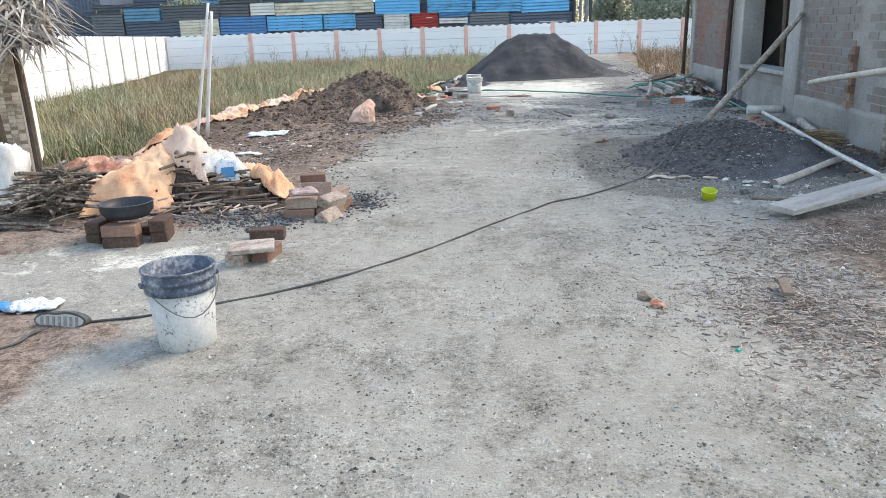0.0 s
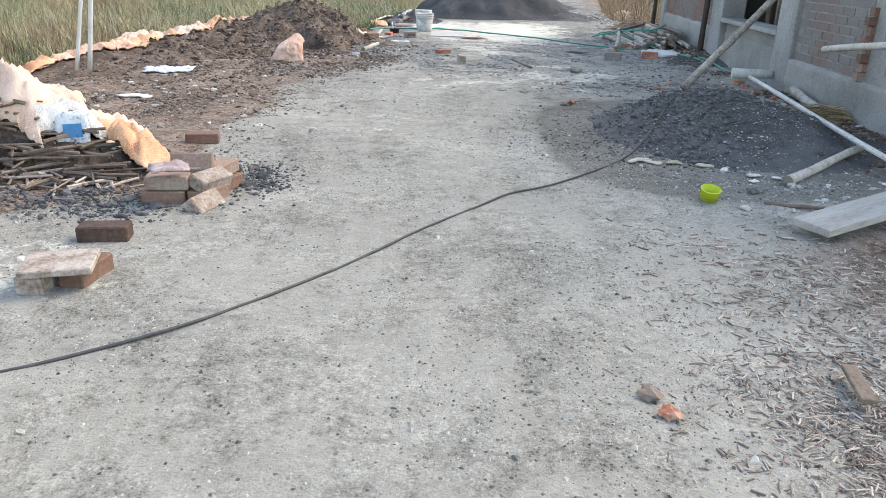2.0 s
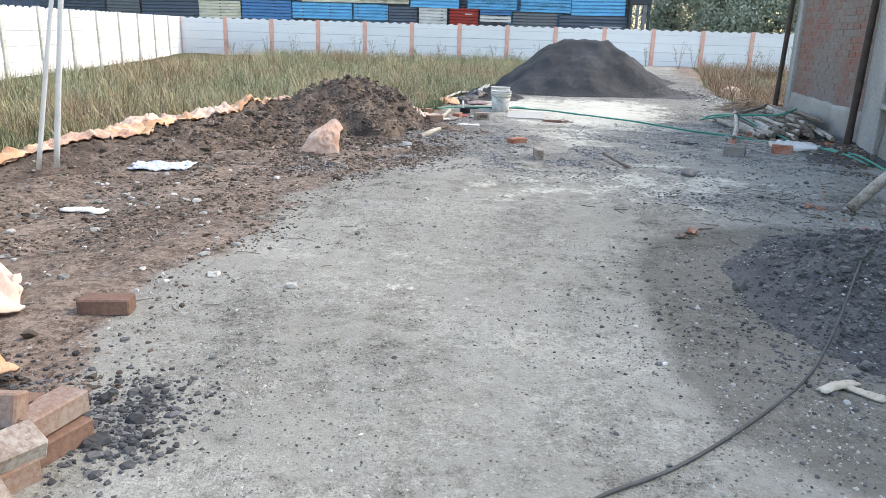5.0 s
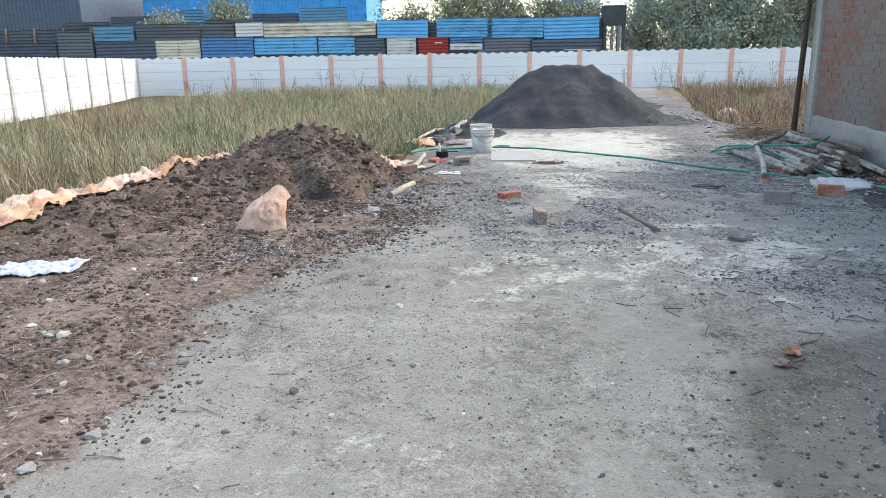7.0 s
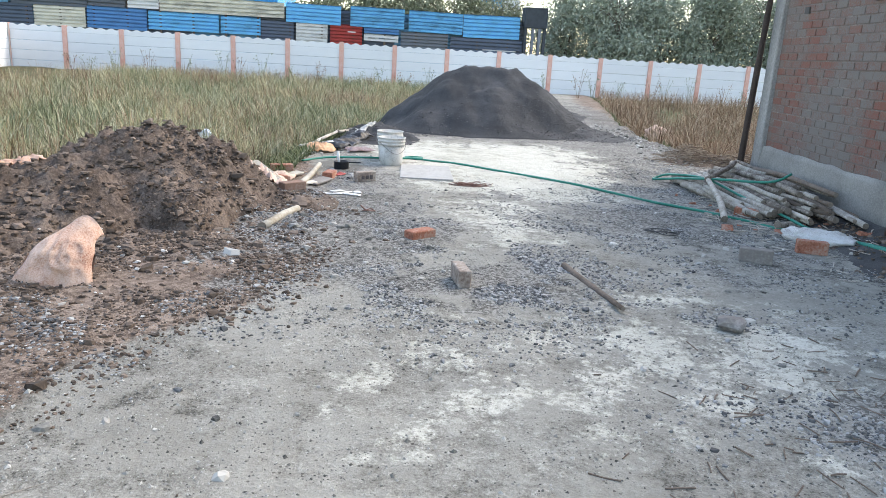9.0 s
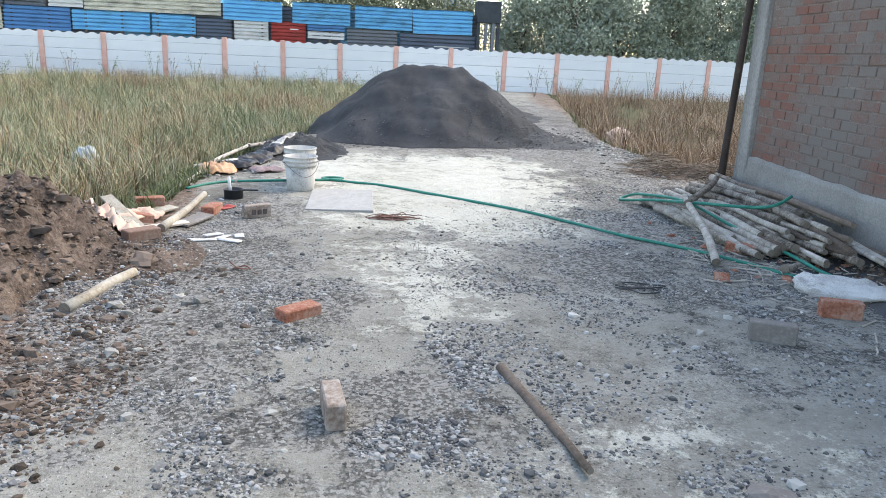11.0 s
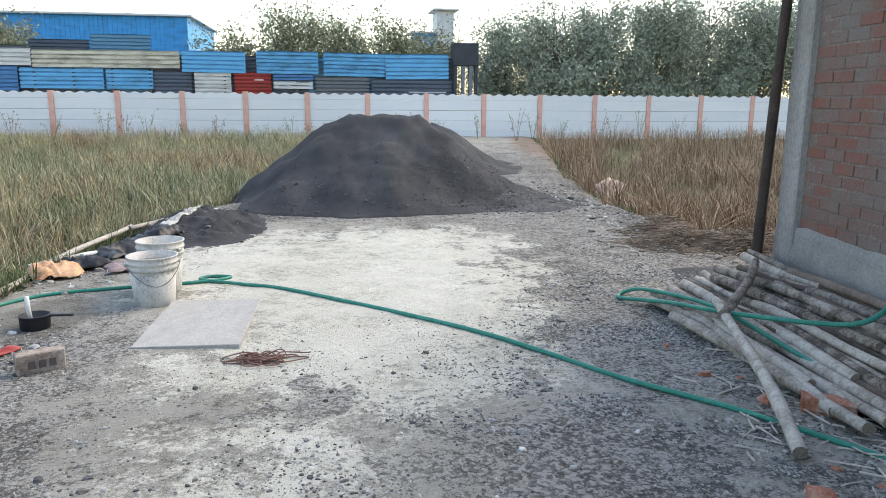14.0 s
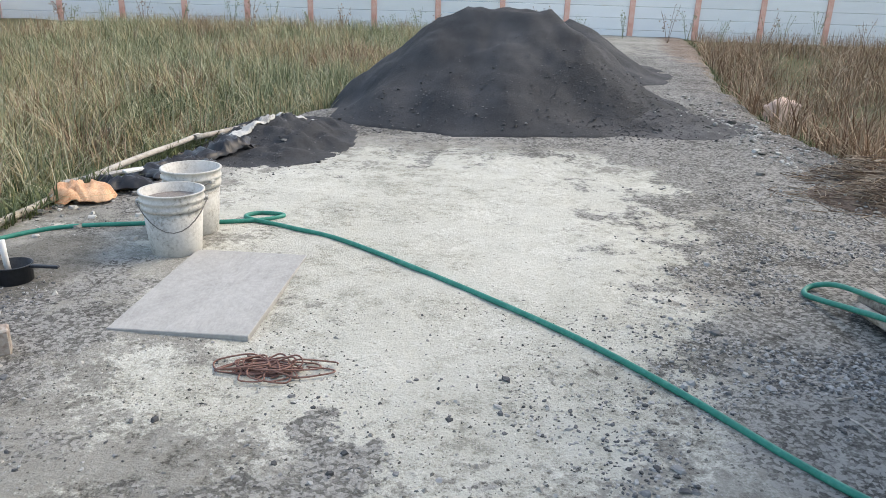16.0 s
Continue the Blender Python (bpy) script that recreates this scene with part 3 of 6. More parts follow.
def boundary_wall(name, start, direction, bays, label, post_paint):
    """Posts with grooves and five slabs in each bay, the top one scalloped."""
    ang = math.atan2(direction[1], direction[0])
    root = empty(name, Matrix.Translation((*start, -0.12)) @ Matrix.Rotation(ang, 4, "Z"), label, "boundary wall", kind="structure")
    post_bm = boxes((-0.09, 0.09, -0.08, 0.08, -0.3, 1.70), bevel=0.012)
    post = part("post", post_bm, post_paint, root, "faded painted concrete post")
    slab_bm = bmesh.new()
    box(slab_bm, 0.09, PITCH - 0.09, -0.028, 0.028, 0.004, 0.376, bevel=0.010)
    slab = part("panel", slab_bm, "white_panel", root)
    top_bm = bmesh.new()
    steps = 48
    lo = [[top_bm.verts.new((0.09 + (PITCH - 0.18) * k / steps, y, 0.0)) for k in range(steps + 1)] for y in (-0.028, 0.028)]
    hi = [[top_bm.verts.new((0.09 + (PITCH - 0.18) * k / steps, y, 0.20 + 0.032 * math.sin(2 * math.pi * 5 * k / steps))) for k in range(steps + 1)] for y in (-0.028, 0.028)]
    for k in range(steps):
        top_bm.faces.new((lo[0][k], lo[0][k + 1], hi[0][k + 1], hi[0][k]))
        top_bm.faces.new((lo[1][k + 1], lo[1][k], hi[1][k], hi[1][k + 1]))
        top_bm.faces.new((hi[0][k], hi[0][k + 1], hi[1][k + 1], hi[1][k]))
    top = part("scalloped_panel", top_bm, "white_panel", root)
    rng = random.Random(len(name))
    for b in range(bays + 1):
        p = post if b == 0 else post.copy()
        if b:
            scene.collection.objects.link(p)
        p.location = (b * PITCH, 0, rng.uniform(-0.02, 0.02))
        if b == bays:
            break
        for k in range(4):
            s = slab if b == 0 and k == 0 else slab.copy()
            if s is not slab:
                scene.collection.objects.link(s)
            s.location = (b * PITCH, rng.uniform(-0.008, 0.008), -0.06 + 0.38 * k)
        s = top if b == 0 else top.copy()
        if b:
            scene.collection.objects.link(s)
        s.location = (b * PITCH, 0, 1.46)
    return root


boundary_wall("wall_north", (-14.04, 38.4), (1, 0), 20, "whitewashed precast concrete slab wall with orange posts and scalloped top", "orange_post")
boundary_wall("wall_west", (-14.04, 38.4), (0.16, -1), 17, "whitewashed precast slab wall with slim posts beside the reeds", "bucket_white")

# ---- the unfinished house ----
HOUSE = Matrix.Translation((5.34, 15.75, 0)) @ Matrix.Rotation(math.atan2(-0.9935, -0.1142), 4, "Z")   # x along the front towards the south, y inwards to the east


def hp(u, out, z=0.0):
    """A place from metres along the house front, metres out from it, and height."""
    return HOUSE @ Vector((u, -out, z))


house = empty("house", HOUSE, "unfinished brick and concrete house with bare unplastered front", "house")
BRICK = (0.225, 0.105, 0.072)


def brick_bm(lx=BRICK[0], ly=BRICK[1], lz=BRICK[2], bevel=0.004):
    return boxes((-lx / 2, lx / 2, -ly / 2, ly / 2, 0, lz), bevel=bevel)


# the house stands with its inner side at +y of its own frame, so depths are positive
def rough_plinth(u0, u1, front, top, seed):
    """A cement footing with a lumpy, hand-thrown face."""
    us, zs = np.linspace(u0, u1, int((u1 - u0) / 0.05) + 2), np.linspace(-0.35, top, 16)
    bm = bmesh.new()
    rows = []
    for z in zs:
        push = np.array([noise.noise(Vector((u * 2.5, z * 3.0, seed))) * 0.03 + noise.noise(Vector((u * 9, z * 9, seed))) * 0.012 for u in us])
        rows.append([bm.verts.new((u, front - 0.03 * (top - z) + p, z + (p * 0.8 if z == zs[-1] else 0.0))) for u, p in zip(us, push)])
    rows.append([bm.verts.new((u, 0.2, top)) for u in us])
    for ra, rc in zip(rows, rows[1:]):
        for k in range(len(us) - 1):
            bm.faces.new((ra[k], ra[k + 1], rc[k + 1], rc[k]))
    for k in (0, len(us) - 1):
        bm.faces.new([r[k] for r in rows] + [bm.verts.new((us[k], 0.2, -0.35))])
    return part("plinth", bm, "plaster", house, "rough pale cement plinth", True)


rough_plinth(-0.05, 3.42, -0.02, 0.47, 1)
rough_plinth(3.95, 6.12, 0.03, 0.42, 2)
rough_plinth(6.62, 10.3, -0.04, 0.36, 3)
for u0, u1 in ((0.0, 0.24), (3.42, 3.95), (6.12, 6.62)):
    part("column", boxes((u0, u1, -0.045, 0.28, -0.3, 3.1), bevel=0.012), "concrete", house, "bare grey concrete column")
wall_far = part("wall", boxes((0.24, 3.42, 0.011, 0.22, 0.45, 2.24)), "mortar_brown", house, "brick panel with smeared grey mortar")
wall_mid = part("wall", boxes((6.62, 8.25, 0.011, 0.22, 0.35, 3.1)), "mortar", house, "brick panel with smeared grey mortar")
wall_near = part("wall", boxes((8.25, 10.3, 0.005, 0.22, 0.35, 3.1)), "plaster", house, "grey cement-washed wall")
part("lintel", boxes((3.95, 6.12, 0.0, 0.24, 2.25, 2.5), bevel=0.01), "concrete", house)
part("wall", boxes((3.95, 6.12, 0.02, 0.22, 2.5, 3.1)), "mortar", house)
part("roof_slab", boxes((-0.1, 10.4, -0.06, 6.1, 3.1, 3.24), bevel=0.02), "concrete", house, "flat concrete roof slab")
part("window_sill", boxes((3.90, 6.15, -0.06, 0.26, 0.56, 0.62), bevel=0.01), "concrete", house, "thick cement sill slab")
part("sill_wall", boxes((3.95, 6.12, 0.05, 0.22, 0.42, 0.56)), "plaster", house)
part("side_wall", boxes((-0.0, 0.22, 0.28, 6.0, -0.4, 2.2)), "plaster", house)
part("end_wall", boxes((10.1, 10.3, 0.22, 6.0, -0.4, 3.1)), "plaster", house)
part("back_wall", boxes((0.22, 10.1, 5.8, 6.0, -0.4, 3.1)), "plaster", house)
# added partitions, coloured dark for the shade behind the openings
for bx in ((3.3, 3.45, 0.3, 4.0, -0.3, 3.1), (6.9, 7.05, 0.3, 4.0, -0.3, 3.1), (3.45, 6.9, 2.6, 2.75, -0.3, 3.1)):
    part("inner_wall", boxes(bx), "inner_shade", house, "inner room wall coloured dark for the room's shade")
part("floor_slab", boxes((0.22, 10.1, 0.3, 5.8, 0.3, 0.42)), "concrete", house)
rng = random.Random(4)
for k in range(5):   # upright props that stand in the opening
    u = 4.15 + 0.42 * k + rng.uniform(-0.08, 0.08)
    part("prop", tube([(u, 0.5 + rng.uniform(0, 0.5), 0.42), (u + rng.uniform(-0.06, 0.06), 0.5, 3.1)], 0.04, 8), "dark_wood", house, "dark upright timber prop")
for u0, v0, u1, v1 in ((1.0, 0.5, 0.8, 0.9), (1.35, 0.6, 1.5, 0.3), (2.5, 0.4, 2.45, 0.6)):
    part("prop", tube([(u0, v0, 0.42), (u1, v1, 3.1)], 0.035, 8), "wood", house, "slanting timber prop under the roof slab")
for bx in ((0.0, 0.24, 5.7, 5.95, -0.3, 3.1), (3.42, 3.6, 5.6, 5.8, -0.3, 3.1)):
    part("column", boxes(bx), "concrete", house)
for bx in ((0.26, 1.3, 0.0, 0.22, 2.24, 2.27), (1.45, 3.4, 0.02, 0.2, 2.24, 2.30)):
    part("coping", boxes(bx, bevel=0.006), "mortar", house, "rough cement topping")
# putlog holes: dark blocks on the wall face in place of the holes' shade
for u, z in ((0.75, 1.98), (2.2, 2.02), (7.1, 1.7)):
    part("putlog_hole", boxes((u, u + 0.1, -0.012, 0.05, z, z + 0.07)), "inner_shade", house)

# things that lean on and lie by the house
def pole(name, a, b, r, material, label, category, wobble=0.06, bend=0.02, sides=10, group="", seed=1):
    rng = random.Random(seed)
    a, b = Vector(a), Vector(b)
    k = max(3, int((b - a).length / 0.18))
    side = (b - a).cross(Vector((0.3, 0.2, 1))).normalized()
    ph = rng.uniform(0, 6)
    pts = [a.lerp(b, i / k) + side * bend * math.sin(ph + 3.0 * i / k) + Vector((0, 0, bend * 0.5 * math.sin(ph + 5.0 * i / k))) for i in range(k + 1)]
    bm = tube(pts, (r * 1.08, r * 0.88), sides, wobble=wobble, seed=seed)
    for f in bm.faces:   # sawn ends
        f.material_index, f.smooth = (1, False) if len(f.verts) == sides else (0, True)
    ob = part(name, bm, material)
    if material in ("wood", "dark_wood", "bamboo"):
        ob.data.materials.append(M["cut_wood"])
    return tagged(ob, label, category, group)


pole("steel_post", hp(-0.02, 0.16, 0.1), hp(0.06, 0.12, 3.05), 0.037, "rust", "rusty dark steel scaffold post beside the house corner", "post", bend=0.006)
pole("steel_post", hp(3.36, 0.12, 0.0), hp(3.44, 0.08, 3.08), 0.04, "rust", "rusty dark steel scaffold post against the house front", "post", bend=0.006, seed=2)
pole("timber_prop", (3.385, 9.08, 0.02), hp(6.72, 0.07, 1.33), 0.04, "wood", "weathered round timber prop leaning against the house", "prop", seed=3)
pole("timber_rail", (3.70, 7.0, 0.66), (3.5, 4.6, 1.02), 0.026, "wood", "grey round timber rail lashed to scaffold", "rail", seed=4)
pole("timber_post", (3.98, 6.2, 0.0), (4.0, 6.23, 2.4), 0.026, "wood", "grey upright timber scaffold post", "post", seed=5)
tooth = empty("brick_bracket", Matrix.Translation(hp(8.22, 0.0, 0.36)), "stepped brick pier end sticking out of the wall", "brick pier")
for k in range(8):
    b = part("brick", brick_bm(0.13, 0.09, 0.07), "brick", tooth)
    b.matrix_basis = Matrix.Rotation(math.atan2(-0.9935, -0.1142) + math.pi / 2, 4, "Z") @ Matrix.Translation((0.03 if k % 2 else 0.0, 0, k * 0.078))

# ---- heaps ----
HEAPS = []


def top_z(x, y):
    """Height of the ground or of the heap that covers it."""
    z = height(x, y)
    for x0, y0, res, grid in HEAPS:
        i, j = np.round((np.asarray(y) - y0) / res).astype(int), np.round((np.asarray(x) - x0) / res).astype(int)
        ok = (i >= 0) & (j >= 0) & (i < grid.shape[0]) & (j < grid.shape[1])
        z = np.where(ok, np.maximum(z, grid[np.clip(i, 0, grid.shape[0] - 1), np.clip(j, 0, grid.shape[1] - 1)]), z)
    return z


def heap(name, cx, cy, rx, ry, top, material, label, category, seed, power=1.35, rough=0.05, flat=0.0, res=0.05, turn=0.0, base=None, crest=0.0):
    """A loose heap that runs out into the ground."""
    xs, ys = np.arange(cx - rx * 1.1, cx + rx * 1.1, res), np.arange(cy - ry * 1.1, cy + ry * 1.1, res)
    x, y = np.meshgrid(xs, ys)
    c, s = math.cos(turn), math.sin(turn)
    u, v = ((x - cx) * c + (y - cy) * s) / rx, (-(x - cx) * s + (y - cy) * c) / ry
    d = np.sqrt(u * u + v * v) + (vnoise(x, y, 0.9, seed, 2) - 0.5) * 0.28
    prof = np.clip(1 - np.clip(d - flat, 0, None) / (1 - flat), 0, 1)
    prof = np.where(prof < 0.25, prof * prof * 2.2, prof - 0.1125) / 0.8875
    z = top * prof ** power + (vnoise(x, y, 0.3, seed + 7, 4) - 0.5) * rough * np.clip(prof * 5, 0, 1) + crest * prof * (vnoise(x, y, 0.12, seed + 9, 3) - 0.5)
    z = height(x, y) * np.clip(1 - prof * 3, 0, 1) + z - np.where(prof <= 0.004, 0.05, 0.0)
    HEAPS.append((xs[0], ys[0], res, np.where(prof > 0.01, z, -9.0)))
    i = np.arange(x.size).reshape(x.shape)
    f = np.stack([i[:-1, :-1], i[:-1, 1:], i[1:, 1:], i[1:, :-1]], -1).reshape(-1, 4)
    keep = (prof.ravel()[f] > 0.002).any(1)
    used, inv = np.unique(f[keep], return_inverse=True)
    ob = np_mesh(name, np.stack([x.ravel(), y.ravel(), z.ravel()], -1)[used], inv.reshape(-1, 4), material, True)
    return tagged(ob, label, category)


heap("sand_heap", 2.8, 21.4, 2.4, 2.2, 1.12, "grey_sand", "large dark grey crusher-sand heap at the track's end", "sand heap", 21, power=0.98, rough=0.12, flat=0.18, crest=0.035)
heap("sand_heap", 4.1, 26.2, 1.9, 2.6, 0.95, "grey_sand", "low grey sand heap behind the large one", "sand heap", 25, power=1.0, rough=0.08, res=0.08)
heap("sand_heap", 3.02, 7.0, 1.2, 1.35, 0.33, "dry_sand", "spread-out dark sand heap beside the house", "sand heap", 33, power=1.2, rough=0.09, flat=0.08, res=0.025, crest=0.12)
heap("sand_heap", 4.4, 20.35, 1.15, 1.0, 0.17, "dry_sand", "low skirt of spilled grey sand beside the large heap", "sand heap", 37, power=1.2, rough=0.08, res=0.04, crest=0.06)
heap("sand_heap", 0.62, 18.75, 0.7, 1.25, 0.19, "grey_sand", "small dark spill of sand beside the reeds", "sand heap", 35, power=1.0, rough=0.18, res=0.03, crest=0.2)


def soil_ridge():
    """A ridge of dug soil along a bent crest, steep and cloddy on its track side."""
    crest = glide([(-3.5, 9.3, 0.05), (-3.1, 10.0, 0.14), (-2.7, 10.8, 0.22), (-2.25, 11.7, 0.27), (-1.7, 12.6, 0.47), (-1.2, 13.0, 0.63), (-0.7, 13.2, 0.47), (-0.25, 13.25, 0.10)], 8)
    c = np.array([tuple(p) for p in crest])
    x, y = np.meshgrid(np.arange(-4.3, 0.6, 0.03), np.arange(8.6, 14.4, 0.03))
    d2 = (x[..., None] - c[:, 0]) ** 2 + (y[..., None] - c[:, 1]) ** 2
    k = d2.argmin(-1)
    d, top = np.sqrt(d2.min(-1)), c[k, 2]
    wide = (0.45 + 1.25 * top) * (1 + 0.5 * (vnoise(x, y, 0.5, 91) - 0.5))
    prof = np.clip(1 - d / wide, 0, 1)
    z = top * prof ** 0.8 + prof ** 0.5 * (0.26 * (vnoise(x, y, 0.45, 92, 4) - 0.5) + 0.34 * np.abs(vnoise(x, y, 0.15, 93, 4) - 0.5) + 0.06 * (vnoise(x, y, 0.06, 94, 2) - 0.5)) * np.clip(top * 3, 0.3, 1)
    z = z + height(x, y) * (1 - prof) - np.where(prof <= 0.01, 0.06, 0.0)
    i = np.arange(x.size).reshape(x.shape)
    f = np.stack([i[:-1, :-1], i[:-1, 1:], i[1:, 1:], i[1:, :-1]], -1).reshape(-1, 4)
    f = f[(prof.ravel()[f] > 0.005).any(1)]
    used, inv = np.unique(f, return_inverse=True)
    HEAPS.append((-4.3, 8.6, 0.03, np.where(prof > 0.01, z, -9.0)))
    ob = np_mesh("soil_ridge", np.stack([x.ravel(), y.ravel(), z.ravel()], -1)[used], inv.reshape(-1, 4), "soil", True)
    return tagged(ob, "ridge of dug dark brown cloddy soil beside the reeds", "soil heap")


soil_ridge()

def soil_bank():
    """Dark soil banked up against the foot of the house front."""
    x, y = np.meshgrid(np.arange(3.6, 5.9, 0.035), np.arange(11.0, 16.6, 0.035))
    dx, dy = x - 5.34, y - 15.75
    u, out = -0.1142 * dx - 0.9935 * dy, -(0.9935 * dx - 0.1142 * dy)
    top = np.interp(u, [-0.7, 0.1, 1.2, 2.6, 3.4, 3.9, 4.5], [0.0, 0.06, 0.09, 0.11, 0.11, 0.06, 0.0])
    prof = np.clip(1 - np.clip(out - 0.05, 0, None) / (0.72 + 0.4 * (vnoise(x, y, 0.7, 141) - 0.5)), 0, 1) * (out > -0.16)
    z = top * prof ** 1.25 + prof ** 0.5 * np.clip(top * 4, 0, 1) * (0.10 * (vnoise(x, y, 0.3, 142, 4) - 0.5) + 0.05 * (vnoise(x, y, 0.09, 143, 3) - 0.5))
    inside = (prof > 0.01) & (top > 0.01)
    z = z + height(x, y) * (1 - prof) - np.where(inside, 0.0, 0.06)
    i = np.arange(x.size).reshape(x.shape)
    f = np.stack([i[:-1, :-1], i[:-1, 1:], i[1:, 1:], i[1:, :-1]], -1).reshape(-1, 4)
    f = f[inside.ravel()[f].any(1)]
    used, inv = np.unique(f, return_inverse=True)
    HEAPS.append((3.6, 11.0, 0.035, np.where(inside, z, -9.0)))
    ob = np_mesh("soil_bank", np.stack([x.ravel(), y.ravel(), z.ravel()], -1)[used], inv.reshape(-1, 4), "dry_sand", True)
    return tagged(ob, "dark grey sandy soil banked against the house foot", "soil heap")


soil_bank()

# ---- log pile ----
rng = random.Random(11)
LOG = "weathered grey round timber pole in a loose pile"
def log(a, b, r, seed, material="wood"):
    return pole("log", a, b, r, material, LOG, "log", wobble=0.09, bend=0.03, sides=9, group="log pile", seed=seed)


for k in range(80):
    q = rng.uniform(0, 1) ** 1.1             # 0 at the wall, 1 at the front of the pile
    f = rng.uniform(0, 1) * (1 - q) ** 0.7   # how high in the pile
    u0 = 0.15 + 0.45 * q + rng.uniform(-0.3, 1.3) * (1 - 0.5 * q)
    u1 = min(u0 + rng.uniform(0.9, 2.3), 3.25 - 0.7 * q + rng.uniform(-0.25, 0.1))
    out = 0.15 + 0.95 * q
    a, b = hp(u0, out + rng.uniform(-0.06, 0.14)), hp(u1, out - 0.14 * q + rng.uniform(-0.1, 0.1))
    za, zb = top_z(np.array([a.x, b.x]), np.array([a.y, b.y]))
    za, zb = max(za, 0.0), max(zb, 0.0)
    log((a.x, a.y, za + 0.03 + 0.17 * f), (b.x, b.y, zb + 0.03 + 0.17 * f + rng.uniform(-0.02, 0.04)), rng.uniform(0.018, 0.036), 60 + k, "dark_wood" if k % 5 == 0 else "wood")
log((3.73, 13.08, 0.04), (4.18, 14.55, 0.24), 0.030, 200)
log((4.1, 14.35, 0.2), (4.85, 15.25, 0.3), 0.030, 201)
log((4.34, 13.30, 0.05), (4.05, 15.2, 0.07), 0.030, 202)
log((4.65, 13.55, 0.12), (4.4, 15.1, 0.1), 0.030, 203)
log((4.5, 13.5, 0.06), (4.25, 14.9, 0.06), 0.030, 204)
log((4.15, 12.95, 0.03), (4.5, 13.1, 0.03), 0.03, 205)

# ---- loose bricks ----
def loose_brick(x, y, rz, material="red_brick", label="loose orange-red brick lying on the track", z=None, tilt=0.0, flat=True, marked=False):
    ob = part("brick", brick_bm(0.225, 0.105, 0.075, 0.006) if flat else brick_bm(0.225, 0.075, 0.105, 0.006), material)
    ob.matrix_world = Matrix.Translation((x, y, float(top_z(np.array([x]), np.array([y]))[0]) - 0.004 if z is None else z)) @ Matrix.Rotation(radians(rz), 4, "Z") @ Matrix.Rotation(radians(tilt), 4, "Y")
    tagged(ob, label, "brick")
    if marked:
        for i, (x0, x1) in enumerate(((-0.06, -0.03), (-0.012, 0.018), (0.035, 0.065))):
            part("pressed_mark", boxes((x0, x1, -0.05, -0.0405 if not flat else -0.05, 0.03, 0.07)), "ink", ob)
    return ob


loose_brick(0.955, 12.14, 38, z=-0.01)
loose_brick(1.14, 11.03, 97, "pale_brick", "greyish dusty brick on dark gravel", flat=False)
loose_brick(0.50, 14.52, 30, "pale_brick", "dusty brick with pressed maker's mark on its side", flat=False, marked=True)
loose_brick(0.13, 14.62, 80, "red_brick", "red brick beside the bamboo edge")
loose_brick(-0.12, 13.4, 40, "brick", "brown brick beside the soil ridge")
loose_brick(3.33, 11.72, -25, "mortar", "grey cement-smeared brick on the ground", flat=False)
loose_brick(4.16, 13.5, -35, "red_brick", "red brick beside the logs")
loose_brick(4.65, 13.35, 20, "pale_brick", "pale brick at the log pile")
loose_brick(3.98, 12.1, -20, "red_brick", "red brick against the cement bag", flat=False)
loose_brick(-1.04, 6.42, 8, "brick", "brown brick lying on soil")
loose_brick(-1.0, 4.47, 5, "sooty", "soot-dark brick on the track")


def brick_group(name, x, y, specs, label, category):
    root = empty(name, Matrix.Translation((x, y, ground_z(x, y) - 0.005)), label, category)
    for (dx, dy, dz, rz, tilt, m) in specs:
        b = part("brick", brick_bm(0.225, 0.105, 0.075, 0.006), m, root)
        b.matrix_basis = Matrix.Translation((dx, dy, dz)) @ Matrix.Rotation(radians(rz), 4, "Z") @ Matrix.Rotation(radians(tilt), 4, "X")
    return root


bench = brick_group("brick_bench", -0.96, 3.92, [(-0.07, 0, 0, 84, 0, "pale_brick"), (0.07, 0.06, 0, 80, 0, "brick")], "small seat of pale bricks under a square tile", "brick stack")
tile = part("tile", boxes((-0.13, 0.13, -0.11, 0.11, 0, 0.028), bevel=0.004), "pale_brick", bench, "flat dusty square tile")
tile.matrix_basis = Matrix.Translation((0.0, 0.0, 0.077)) @ Matrix.Rotation(radians(12), 4, "Z")
brick_group("brick_stack", -0.78, 5.2, [(-0.12, -0.15, 0, 5, 0, "brick"), (0.1, -0.1, 0, 65, 0, "brick"), (-0.12, 0.0, 0, 5, 0, "brick"), (0.14, 0.12, 0, 70, 0, "brick"), (-0.1, -0.13, 0.077, 2, 0, "brick"), (0.1, -0.07, 0.077, 60, 22, "pale_brick"),
             (-0.08, 0.05, 0.077, 10, 0, "brick"), (0.12, 0.15, 0.077, 75, 0, "brick"), (-0.03, 0.16, 0.077, 0, 0, "brick"), (-0.02, 0.1, 0.154, 4, 70, "brick"), (0.08, -0.22, 0.0, 70, 52, "pale_brick")], "rough stack of brown bricks and broken halves", "brick stack")
hearth = brick_group("brick_hearth", -1.92, 4.45, [(0, -0.08, 0, 3, 0, "sooty"), (0, -0.08, 0.077, 0, 0, "brick"), (-0.2, 0.08, 0, 80, 0, "sooty"), (-0.2, 0.08, 0.077, 82, 0, "sooty"), (0.2, 0.08, 0, 98, 0, "sooty"), (0.2, 0.08, 0.077, 96, 0, "sooty"), (0, 0.2, 0, 0, 0, "sooty")], "soot-blackened cooking hearth of stacked bricks", "hearth")
pot = part("cooking_pot", lathe([(0.06, 0.0), (0.13, 0.01), (0.165, 0.05), (0.17, 0.10), (0.175, 0.105), (0.165, 0.108), (0.155, 0.06), (0.11, 0.02), (0.02, 0.016)], 28), "black_pan", None, "", True)
